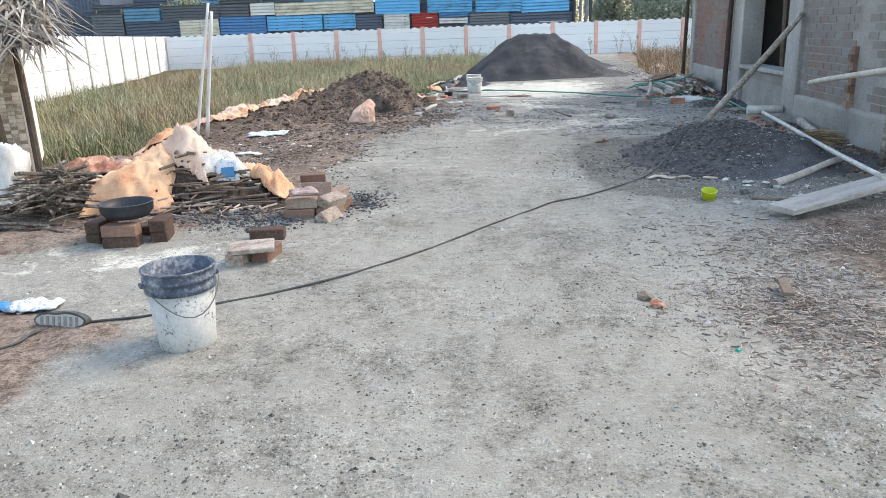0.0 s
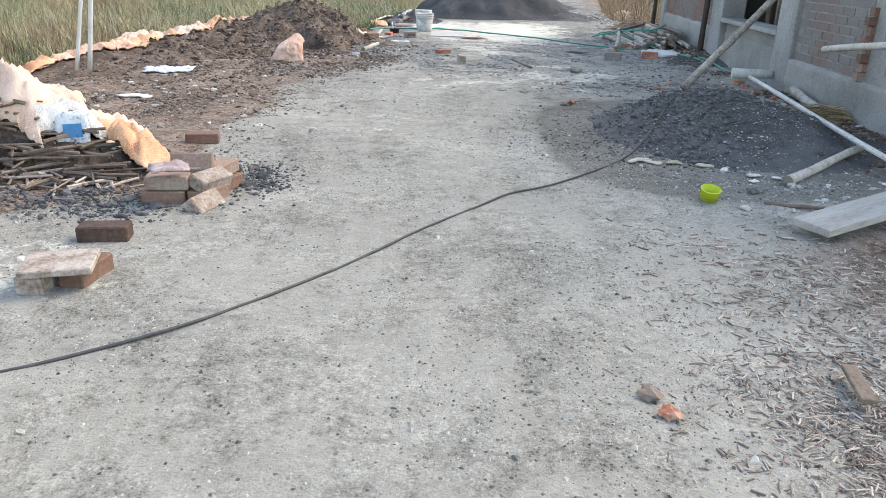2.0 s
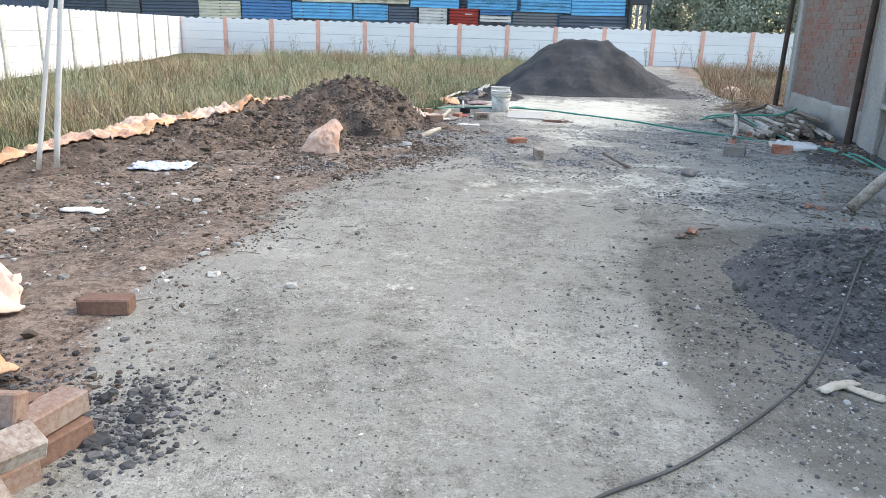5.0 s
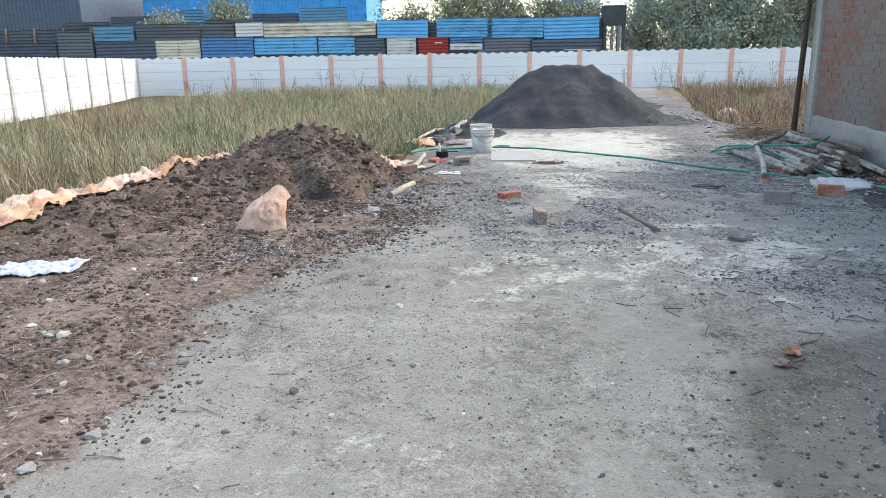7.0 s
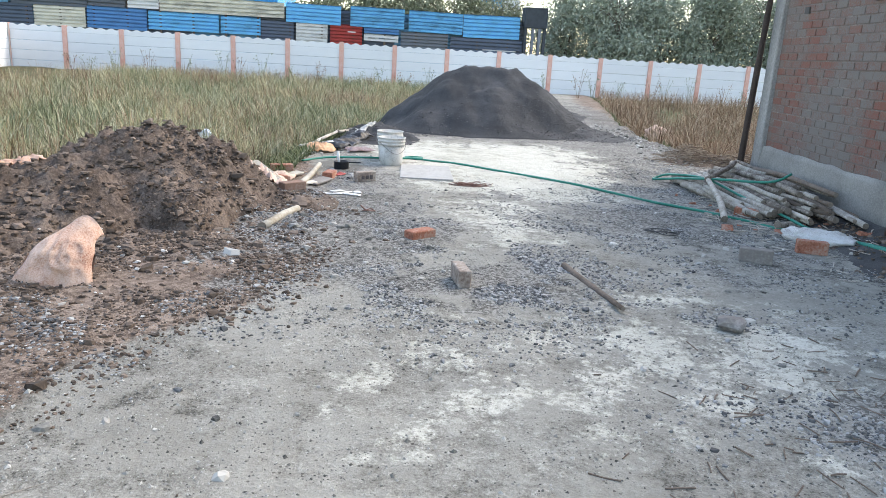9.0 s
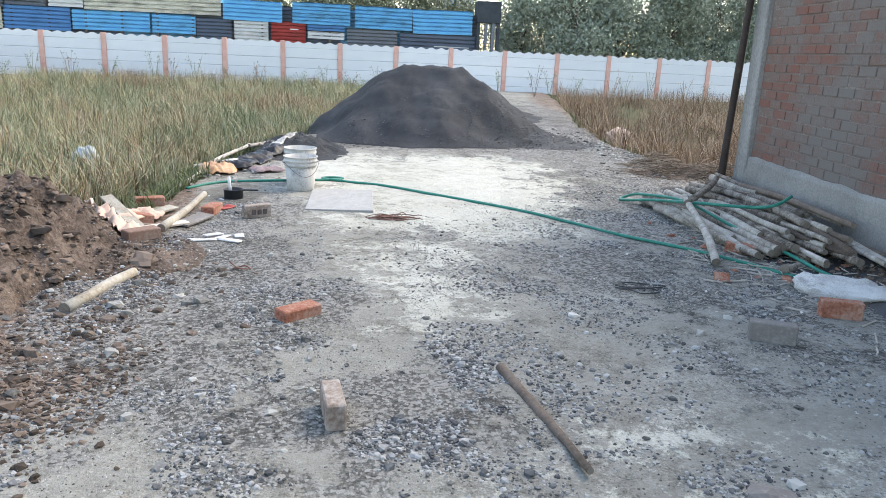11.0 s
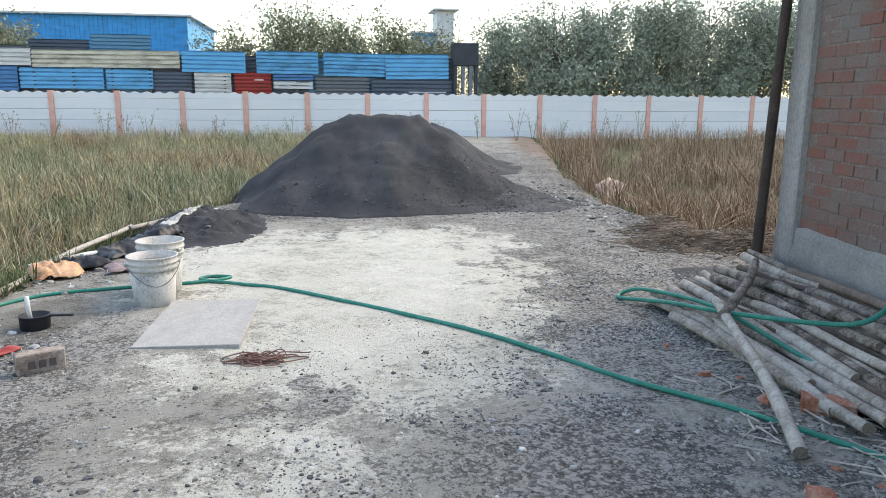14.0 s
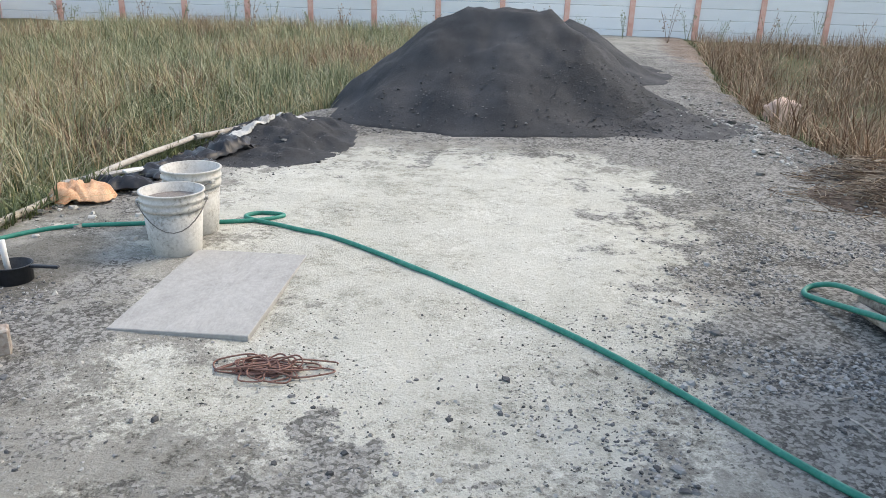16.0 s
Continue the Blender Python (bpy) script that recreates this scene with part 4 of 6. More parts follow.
pot.location = (-1.92, 4.5, 0.158)
tagged(pot, "black soot-covered round cooking pot on the hearth", "pot")

# ---- buckets ----
def bucket(name, x, y, m, rim_m, inner_m, r0, r1, h, label, turn, fill=0.0):
    root = empty(name, Matrix.Translation((x, y, ground_z(x, y) - 0.004)) @ Matrix.Rotation(radians(turn), 4, "Z"), label, "bucket")
    rr = lambda z: r0 + (r1 - r0) * z / h
    part("body", lathe([(r0 * 0.96, 0.0), (r0, 0.006), (rr(0.72 * h), 0.72 * h), (rr(0.72 * h) - 0.004, 0.72 * h), (rr(0.02) - 0.006, 0.016), (0.01, 0.014)], 40), m, root, "", True)
    part("collar", lathe([(rr(0.72 * h) - 0.003, 0.72 * h), (rr(0.72 * h) + 0.008, 0.725 * h), (rr(0.8 * h) + 0.008, 0.79 * h), (rr(0.8 * h) + 0.002, 0.80 * h), (rr(0.86 * h) + 0.002, 0.85 * h), (rr(0.86 * h) + 0.009, 0.86 * h), (rr(0.9 * h) + 0.009, 0.89 * h),
                          (rr(0.9 * h) + 0.002, 0.90 * h), (r1 + 0.002, 0.975 * h), (r1 + 0.008, 0.98 * h), (r1 + 0.008, h), (r1 - 0.004, h), (rr(0.72 * h) - 0.004, 0.722 * h)], 40), rim_m, root, "ribbed rim collar", True)
    if fill:
        part("fill", lathe([(0.01, fill * h), (rr(fill * h) - 0.007, fill * h), (rr(fill * h) - 0.008, fill * h - 0.01), (0.01, fill * h - 0.01)], 32), inner_m, root, "dried mortar inside")
    pts = [Vector((math.cos(a) * (r1 + 0.012), -0.02 - 0.10 * math.sin(a), 0.84 * h - 0.13 * math.sin(a) ** 2)) for a in np.linspace(0, math.pi, 15)]
    pts = [Vector((p.x, -abs(math.sqrt(max((r1 + 0.012) ** 2 - p.x ** 2, 0))) - 0.002, p.z)) for p in pts]
    part("handle", tube(pts, 0.003, 6), "wire", root, "thin wire bail handle", True)
    for s in (-1, 1):
        part("lug", boxes((s * (r1 + 0.008) - 0.012, s * (r1 + 0.008) + 0.012, -0.016, 0.016, 0.81 * h, 0.87 * h), bevel=0.004), rim_m, root)
    return root


bucket("bucket", -0.945, 2.74, "bucket_dirty", "bucket_blue", "bucket_blue", 0.118, 0.146, 0.355, "cement-splashed bucket with dark blue rim on the track", 35)
bucket("bucket", 0.79, 15.74, "bucket_white", "bucket_white", "mortar", 0.128, 0.158, 0.335, "white plastic bucket with ribbed rim and mortar crust", 20, 0.85)
bucket("bucket", 0.77, 16.08, "bucket_white", "bucket_white", "mortar", 0.128, 0.158, 0.37, "white plastic bucket beside its twin", -30)

# ---- slab, pan, tub and small things along the track ----
slab = part("stone_slab", boxes((-0.292, 0.292, -0.48, 0.48, 0, 0.03), bevel=0.003), "board")
slab.matrix_world = Matrix.Translation((1.18, 15.235, -0.012)) @ Matrix.Rotation(radians(-2), 4, "Z")
tagged(slab, "pale grey stone slab lying flat on the track", "slab")
pan = empty("saucepan", Matrix.Translation((0.22, 15.23, 0.0)), "black saucepan with a white scoop standing in it", "saucepan")
part("body", lathe([(0.07, 0), (0.082, 0.004), (0.085, 0.09), (0.09, 0.092), (0.082, 0.094), (0.078, 0.01), (0.01, 0.008)], 28), "black_pan", pan, "", True)
part("handle", boxes((0.08, 0.22, -0.011, 0.011, 0.078, 0.092), bevel=0.004), "black_pan", pan, "straight black handle")
scoop = part("scoop", tube([(-0.02, 0.0, 0.03), (-0.035, 0.01, 0.13), (-0.04, 0.015, 0.2)], 0.014, 8), "white_pvc", None, "", True)
scoop.location = (0.22, 15.23, 0.0)
tagged(scoop, "white plastic stick standing in the saucepan", "stick")
tub = empty("plastic_tub", Matrix.Translation((2.13, 5.16, 0.005)) @ Matrix.Rotation(radians(14), 4, "X") @ Matrix.Scale(0.9, 4), "lime green plastic tub lying on sand", "tub")
part("body", lathe([(0.05, 0), (0.054, 0.004), (0.062, 0.07), (0.066, 0.072), (0.060, 0.076), (0.056, 0.01), (0.01, 0.008)], 26), "lime", tub, "", True)

# hoses and cable
def line(name, pts, r, material, label, category, lift=0.0, per=8):
    p = glide([(x, y, max(ground_z(x, y) + r * 0.8 + (z[0] if z else 0.0) + lift, float(top_z(np.array([x]), np.array([y]))[0]) + r * 0.7)) for x, y, *z in pts], per)
    return tagged(part(name, tube(p, r, 8), material, None, "", True), label, category)


line("cable", [(-2.3, 2.2), (-1.75, 2.66), (-1.68, 2.86), (-1.5, 2.98), (-1.26, 3.05), (-0.98, 3.18), (-0.72, 3.33), (-0.34, 3.6), (0.06, 4.06), (0.24, 4.3), (0.47, 4.65), (0.79, 5.02), (0.99, 5.24), (1.24, 5.42), (1.54, 5.7), (1.9, 6.1), (2.2, 6.55, 0.06), (2.6, 7.2, 0.16), (3.0, 7.8, 0.08), (3.4, 8.6), (3.9, 10.0)], 0.0065, "cable", "black twisted electric cable across the track", "cable")
line("garden_hose", [(-0.25, 15.55), (0.0, 15.93), (0.45, 16.1), (0.9, 16.2), (1.12, 16.3), (1.2, 16.4), (1.05, 16.42), (1.0, 16.3), (1.3, 16.16), (1.62, 15.97), (2.08, 15.58), (2.5, 15.17), (2.84, 14.8), (3.12, 14.45), (3.4, 14.02), (3.75, 13.58), (4.0, 13.2), (4.25, 12.8), (4.5, 12.35), (4.68, 11.8), (4.66, 11.0), (4.56, 10.2)], 0.0135, "hose", "green plastic garden hose across the track", "hose")
line("garden_hose", [(4.62, 11.4), (4.58, 12.0), (4.42, 12.75), (4.35, 13.2, 0.06), (4.3, 13.9, 0.10), (4.2, 14.6, 0.16), (4.1, 15.3, 0.08), (4.04, 15.52, 0.02), (3.95, 15.44), (4.02, 15.15, 0.05), (4.08, 14.9, 0.1), (4.2, 14.3, 0.2), (4.55, 13.9, 0.25), (4.8, 13.95, 0.33)], 0.0135, "hose", "loop of green garden hose over the logs", "hose")

# board, pipes, sticks near the sand
b = part("plank", boxes((-0.75, 0.75, -0.11, 0.11, 0, 0.04), bevel=0.004), "plank")
b.matrix_world = Matrix.Translation((3.08, 4.83, 0.10)) @ Matrix.Rotation(radians(23), 4, "Z") @ Matrix.Rotation(radians(-5), 4, "Y")
tagged(b, "dusty grey shuttering plank lying on rubble", "plank")
b = part("plank", boxes((-0.6, 0.6, -0.15, 0.15, 0, 0.035), bevel=0.004), "plank")
b.matrix_world = Matrix.Translation((3.85, 5.25, 0.24)) @ Matrix.Rotation(radians(50), 4, "Z") @ Matrix.Rotation(radians(-12), 4, "Y")
tagged(b, "dusty grey shuttering plank leaning over another", "plank")
pole("pvc_pipe", (4.34, 9.58, 0.10), (3.25, 4.9, 0.18), 0.022, "bucket_white", "long white plastic pipe lying over the sand", "pipe", wobble=0.0, bend=0.02)
pole("pvc_pipe", (4.14, 9.62, 0.14), (4.56, 9.52, 0.15), 0.055, "bucket_white", "short wide grey-white plastic pipe length", "pipe", wobble=0.0, bend=0.0)
pole("log", (4.45, 8.75, 0.08), (4.2, 7.75, 0.06), 0.045, "wood", "pale crooked log beside the wall", "log", seed=8)
pole("log", (2.73, 5.45, 0.035), (3.62, 6.15, 0.08), 0.03, "wood", "pale peeled log lying at the sand's foot", "log", seed=9)
pole("stick", (2.42, 5.08, 0.02), (2.68, 4.92, 0.02), 0.012, "dark_wood", "short dark stick on the ground", "stick", seed=10)
pole("stick", (1.87, 11.42, 0.025), (1.98, 10.57, 0.025), 0.021, "dark_wood", "dark knotty stick lying on gravel", "stick", wobble=0.3, seed=12)
pole("bamboo", (-0.12, 13.85, 0.05), (0.0, 15.15, 0.05), 0.03, "bamboo", "pale bamboo pole edging the track", "bamboo", seed=13)
pole("bamboo", (-0.32, 15.5, 0.04), (-0.26, 16.8, 0.06), 0.022, "bamboo", "pale bamboo pole edging the reeds", "bamboo", seed=14)
pole("bamboo", (-0.28, 16.9, 0.05), (0.0, 18.3, 0.12), 0.022, "wood", "grey bamboo pole edging the reeds", "bamboo", seed=15)
pole("bamboo", (0.0, 18.2, 0.1), (0.42, 19.9, 0.03), 0.022, "wood", "grey bamboo pole half buried in sand", "bamboo", seed=16)
pole("white_pole", (-2.93, 9.0, 0.1), (-2.61, 9.02, 1.7), 0.018, "white_pvc", "slim white pole stuck upright in the soil", "pole", wobble=0, bend=0.004)
pole("white_pole", (-2.84, 9.1, 0.1), (-2.59, 9.05, 1.6), 0.022, "white_pvc", "slim white pole stuck upright in the soil", "pole", wobble=0, bend=0.004)
pole("stick", (-0.2, 12.2, 0.03), (0.0, 12.75, 0.05), 0.03, "bamboo", "split pale stake lying on soil", "stick", seed=17)


# ---- sacks ----
def tangle(name, x, y, rx, ry, k, r, material, label, category, seed):
    rng = random.Random(seed)
    bm = bmesh.new()
    for i in range(k):
        a0, cx_, cy_ = rng.uniform(0, 6.28), x + rng.gauss(0, rx / 3), y + rng.gauss(0, ry / 3)
        c = []
        for j in range(9):
            a0 += rng.uniform(0.5, 1.5)
            q_ = rng.uniform(0.25, 0.7)
            c.append((cx_ + math.cos(a0) * rx * q_, cy_ + math.sin(a0) * ry * q_, ground_z(x, y) + r + abs(rng.gauss(0, 0.012))))
        tube(glide(c, 6), r, 5, bm)
    return tagged(part(name, bm, material, None, "", True), label, category)


def sack(x, y, sx, sy, sz, rz, material, label, seed, z=None, tilt=0.0, crumple=0.28, group="", category="sack", taper=0.0, lean=0.0):
    bm = bmesh.new()
    bmesh.ops.create_uvsphere(bm, u_segments=44, v_segments=26, radius=1)
    off = Vector((seed * 3.1, seed * 1.7, 0))
    for v in bm.verts:
        p = v.co.copy()
        q = Vector([math.copysign(abs(c) ** 0.55, c) for c in p])
        w = noise.noise(q * 1.3 + off) + 0.9 * (0.35 - abs(noise.noise(q * 2.3 + off))) + 0.55 * (0.3 - abs(noise.noise(q * 4.7 + off))) + 0.2 * noise.noise(q * 9.0 + off)
        q *= 1 + crumple * w
        up_ = (p.z + 1) / 2
        q.x, q.y = q.x * (1 - taper * up_) + lean * up_, q.y * (1 - taper * up_)
        v.co = Vector((q.x * sx / 2, q.y * sy / 2, max(q.z, -0.75) * sz / 2 + sz * 0.36 + (crumple * 0.12 * noise.noise(Vector((p.x * 4, p.y * 4, seed))))))
    ob = part("sack", bm, material, None, "", True)
    ob.matrix_world = Matrix.Translation((x, y, ground_z(x, y) - 0.01 if z is None else z)) @ Matrix.Rotation(radians(rz), 4, "Z") @ Matrix.Rotation(radians(tilt), 4, "Y")
    return tagged(ob, label, category, group)


def cloth(x, y, w, h, rz, material, label, seed, folds=0.05, lift=0.0, category="sack", group="", slump=0.0, tip=0.0, creases=6.0):
    """An empty sack or sheet thrown down: it follows what lies under it and stands up in sharp folds."""
    rng = random.Random(seed)
    k, m = max(8, int(w / 0.018)), max(8, int(h / 0.018))
    c, sn = math.cos(radians(rz)), math.sin(radians(rz))
    off = Vector((seed * 1.37, seed * 2.11, 0.0))
    P = np.zeros((m + 1, k + 1, 3))
    for i in range(m + 1):
        for j in range(k + 1):
            a, b = 2 * j / k - 1, 2 * i / m - 1
            e = noise.noise(Vector((a * 2.2, b * 2.2, 5.0)) + off)
            px, py = a * w / 2 * (1 + 0.22 * e) + 0.05 * w * noise.noise(Vector((b * 3, a, 9)) + off), b * h / 2 * (1 + 0.25 * noise.noise(Vector((a * 2.5, b * 2, 2)) + off))
            q = Vector((px * creases, py * creases, 0)) + off
            warp = q + Vector((noise.noise(q * 0.8), noise.noise(q * 0.8 + Vector((7, 3, 1))), 0)) * 0.9
            f = (1 - abs(noise.noise(warp)) * 2.4) + 0.5 * (1 - abs(noise.noise(warp * 2.1)) * 2.4) + 0.22 * (1 - abs(noise.noise(warp * 4.6)) * 2.2)
            P[i, j] = (x + px * c - py * sn, y + px * sn + py * c, max(folds * (f + 0.55), 0.004) * (1 - 0.55 * max(abs(a), abs(b)) ** 4) + slump * ((1 - a * a) * (1 - b * b)) ** 0.65 * (1 + tip * a))
    P[..., 2] += top_z(P[..., 0].ravel(), P[..., 1].ravel()).reshape(m + 1, k + 1) + lift + 0.006
    n_ = (m + 1) * (k + 1)
    idx_ = np.arange(n_).reshape(m + 1, k + 1)
    top_f = np.stack([idx_[:-1, :-1], idx_[:-1, 1:], idx_[1:, 1:], idx_[1:, :-1]], -1).reshape(-1, 4)
    rim = np.concatenate([idx_[0], idx_[1:, -1], idx_[-1, :-1][::-1], idx_[1:-1, 0][::-1]])
    nxt = np.roll(rim, -1)
    verts = np.concatenate([P.reshape(-1, 3), P.reshape(-1, 3) - np.array([0, 0, 0.006])])
    faces = np.concatenate([top_f, top_f[:, ::-1] + n_, np.stack([rim + n_, nxt + n_, nxt, rim], -1)])
    ob = np_mesh("sack", verts, faces, material, True)
    return tagged(ob, label, category, group)


def limp_sack(x, y, wide, narrow, tall, lean, material, label, seed, full=0.055, z=0.0):
    """An empty sack that stands on its open end and sags back against what is behind it."""
    k, m, off = 30, 30, Vector((seed * 1.3, seed * 0.7, 0))
    bm, sides = bmesh.new(), []
    for face in (-1, 1):
        grid = []
        for i in range(m + 1):
            b = i / m
            row = []
            for j in range(k + 1):
                a = 2 * j / k - 1
                half = wide / 2 * (1 - b) + narrow / 2 * b + 0.012 * noise.noise(Vector((b * 5, face, 3)) + off)
                q = Vector((a * 2.2 + b, b * 3.0, face)) + off
                fold = (0.45 - abs(noise.noise(q * 1.2))) * 0.07 + (0.35 - abs(noise.noise(q * 2.7))) * 0.03
                belly = full * math.sqrt(max(1 - a * a, 0)) * (0.35 + math.sin(math.pi * min(b * 1.1, 1)))
                sag = 0.012 * math.sin(6.0 * b + seed) * b
                row.append(bm.verts.new((x + a * half + lean * b ** 1.2 + sag, y + 0.22 * b + face * (belly + fold * math.sqrt(max(1 - a * a, 0)) * (1 - b ** 4)), z + 0.01 + tall * b ** 0.85 * (1 - 0.3 * a * a * b ** 3))))
            grid.append(row)
        sides.append(grid)
    for n_side, grid in enumerate(sides):
        for i in range(m):
            for j in range(k):
                f = (grid[i][j], grid[i][j + 1], grid[i + 1][j + 1], grid[i + 1][j])
                bm.faces.new(f if n_side == 0 else f[::-1])
    bmesh.ops.remove_doubles(bm, verts=bm.verts, dist=0.002)
    return tagged(part("sack", bm, material, None, "", True), label, "sack")


heap("scrap_heap", -1.85, 5.65, 0.85, 0.55, 0.42, "sooty_earth", "heap of dark scrap wood, bark and ash", "scrap heap", 57, rough=0.2, res=0.03, crest=0.14, flat=0.1)
rng = random.Random(31)
edge = glide([(-4.6, 9.3, -0.02), (-3.95, 9.5, 0.0), (-3.4, 10.0, 0.1), (-2.98, 10.8, 0.22), (-2.6, 11.5, 0.28), (-2.25, 12.2, 0.32)], 5)
for k, p in enumerate(edge):
    cloth(p.x + rng.uniform(-0.06, 0.06), p.y, rng.uniform(0.85, 1.1), rng.uniform(0.36, 0.5), rng.uniform(50, 80), "sack" if k % 4 else "sack_brown", "crumpled peach-coloured empty cement sack along the soil ridge", 40 + k, folds=rng.uniform(0.03, 0.05), slump=rng.uniform(0.0, 0.03), creases=4.0, group="sacks along the ridge")
limp_sack(-1.08, 10.74, 0.42, 0.20, 0.34, 0.10, "sack", "empty peach cement sack slumped against dug soil", 171)
cloth(-2.28, 5.4, 0.66, 0.54, 10, "sack_brown", "bulging orange-brown printed cement sack on the scrap heap", 73, folds=0.022, slump=0.27)
cloth(-1.95, 5.8, 0.8, 0.5, -24, "sack", "peach-coloured cement sack thrown over the scrap heap", 74, folds=0.04, lift=0.02, slump=0.09, creases=5)
cloth(-2.75, 6.0, 0.7, 0.3, 20, "sack_brown", "torn pale orange sack spread over brushwood", 107, folds=0.03, lift=0.05, slump=0.05)
cloth(-1.62, 5.72, 0.46, 0.34, 35, "sack_white", "white printed plastic sack on the scrap heap", 75, folds=0.06, slump=0.06)
cloth(-1.28, 5.72, 0.46, 0.28, -32, "sack_brown", "torn orange sack at the heap's edge", 76, folds=0.07, slump=0.05)
cloth(-1.8, 6.25, 0.8, 0.45, 40, "sack", "dusty peach sack behind the scrap heap", 77, folds=0.08, slump=0.06)
cloth(-2.75, 6.35, 0.9, 0.4, 15, "sack", "flattened dirty cement sack on the ground", 78, folds=0.06)
cloth(-3.3, 7.2, 0.8, 0.4, -20, "sack", "flattened dirty cement sack on the ground", 105, folds=0.06)
cloth(-2.6, 7.3, 0.7, 0.45, 50, "sack", "crumpled peach cement sack on soil", 106, folds=0.08, slump=0.05)
sack(-3.28, 5.4, 0.36, 0.3, 0.5, 0, "sack_white", "white sack with blue print on the brushwood", 79, z=0.12)
sack(4.3, 12.52, 0.52, 0.34, 0.10, -28, "sack_white", "white printed cement bag lying by the logs", 80, crumple=0.22)
cloth(-2.2, 9.62, 0.5, 0.22, 10, "plastic_white", "torn white and pale blue plastic sheet on soil", 81, folds=0.022, creases=17, category="plastic sheet")
cloth(-2.07, 8.1, 0.28, 0.12, 5, "sack_white", "white rag lying on the soil", 82, folds=0.016, creases=18, category="rag")
for k, (px_, py_, w_, r_) in enumerate(((0.2, 13.72, 0.2, 10), (0.33, 13.82, 0.16, 70), (0.4, 13.7, 0.18, -30), (0.25, 13.9, 0.14, 40), (0.44, 13.86, 0.12, 100))):
    cloth(px_, py_, w_, 0.07, r_, "sack_white", "torn white paper strip on the gravel", 110 + k, folds=0.005, category="paper scrap", group="paper scraps")
sack(-0.5, 13.66, 0.2, 0.14, 0.1, 30, "sack_white", "white rubble bag at the soil ridge's foot", 84, crumple=0.3)
cloth(-1.88, 3.22, 0.24, 0.15, 5, "plastic_white", "crumpled striped white and blue carrier bag", 85, folds=0.025, creases=18, category="plastic bag")
cloth(-2.08, 3.22, 0.16, 0.1, 5, "plastic_blue", "blue carrier bag beside a white one", 86, folds=0.02, creases=18, category="plastic bag")
for k, (px_, py_, w_, h_, r_) in enumerate(((0.15, 17.35, 0.6, 0.3, 70), (0.0, 16.85, 0.4, 0.25, 20), (0.3, 17.95, 0.6, 0.28, 60))):
    cloth(px_, py_, w_, h_, r_, "black_plastic", "crumpled black plastic sheeting half buried in sand", 130 + k, folds=0.05, category="plastic sheet", group="black sheeting")
cloth(0.38, 16.75, 0.34, 0.22, 25, "rag", "dirty faded reddish rag beside the buckets", 134, folds=0.03, category="rag")
cloth(-0.85, 5.0, 0.2, 0.14, 20, "rag", "greyish-red rag hanging on the brick stack", 135, folds=0.03, lift=0.17, category="rag")
for k, (px_, py_, w_, r_) in enumerate(((2.60, 5.62, 0.08, 10), (2.48, 5.78, 0.06, 60), (2.72, 5.55, 0.06, -20), (2.55, 5.5, 0.05, 100), (1.99, 6.03, 0.2, 30), (2.05, 6.0, 0.18, -50), (2.2, 5.95, 0.1, 5), (2.4, 5.9, 0.12, -5))):
    cloth(px_, py_, w_, 0.045, r_, "sack_white" if k < 4 else "bamboo", "torn white scrap at the sand heap's foot" if k < 4 else "pale split bamboo piece at the sand heap's foot", 140 + k, folds=0.012, category="scrap", group="scraps by the sand")
cloth(6.3, 17.9, 0.7, 0.4, 20, "sack", "dirty peach sack lying in matted straw", 150, folds=0.07, lift=0.05)
cloth(-0.4, 14.25, 0.5, 0.26, 70, "sack", "peach sack scrap under the bamboo", 88, folds=0.045)
cloth(-0.35, 13.7, 0.55, 0.2, 130, "sack", "peach sack scrap at the soil ridge's end", 89, folds=0.05)
litter = sack(-2.0, 18.3, 0.3, 0.14, 0.3, -20, "plastic_white", "white plastic sack with red print among reeds", 90, z=-0.26, crumple=0.25)
part("print", boxes((-0.06, 0.05, -0.095, -0.085, 0.10, 0.15)), "red", litter, "red printed patch")
sack(6.2, 21.5, 0.32, 0.26, 0.34, 10, "sack", "pale cloth bag beside the dry grass", 91, z=-0.15, crumple=0.4)
sack(6.0, 17.7, 0.5, 0.35, 0.2, 40, "sack", "dirty crumpled sack among straw", 92, crumple=0.5)
mat_ = sack(-3.05, 10.35, 0.6, 0.4, 0.1, 10, "mortar", "grey hardened cement bag on the soil ridge", 99, crumple=0.15)
cloth(0.2, 14.75, 0.24, 0.07, 60, "red", "red plastic wrapper by the bamboo", 100, folds=0.02, category="wrapper")

packet = sack(-1.55, 5.55, 0.17, 0.04, 0.24, 25, "plastic_white", "white packet with blue print on the scrap heap", 101, z=0.16, crumple=0.12, category="packet")
part("print", boxes((-0.05, 0.05, -0.03, -0.024, 0.06, 0.14)), "plastic_blue", packet, "blue printed patch")
b = part("plank", boxes((-0.11, 0.11, -0.025, 0.025, 0, 0.016), bevel=0.003), "dark_wood")
b.matrix_world = Matrix.Translation((1.81, 3.13, 0.02)) @ Matrix.Rotation(radians(75), 4, "Z")
tagged(b, "short brown board offcut on the ground", "board offcut")
loose_brick(2.81, 3.71, 15, "brick", "broken red brick at the chips' edge")

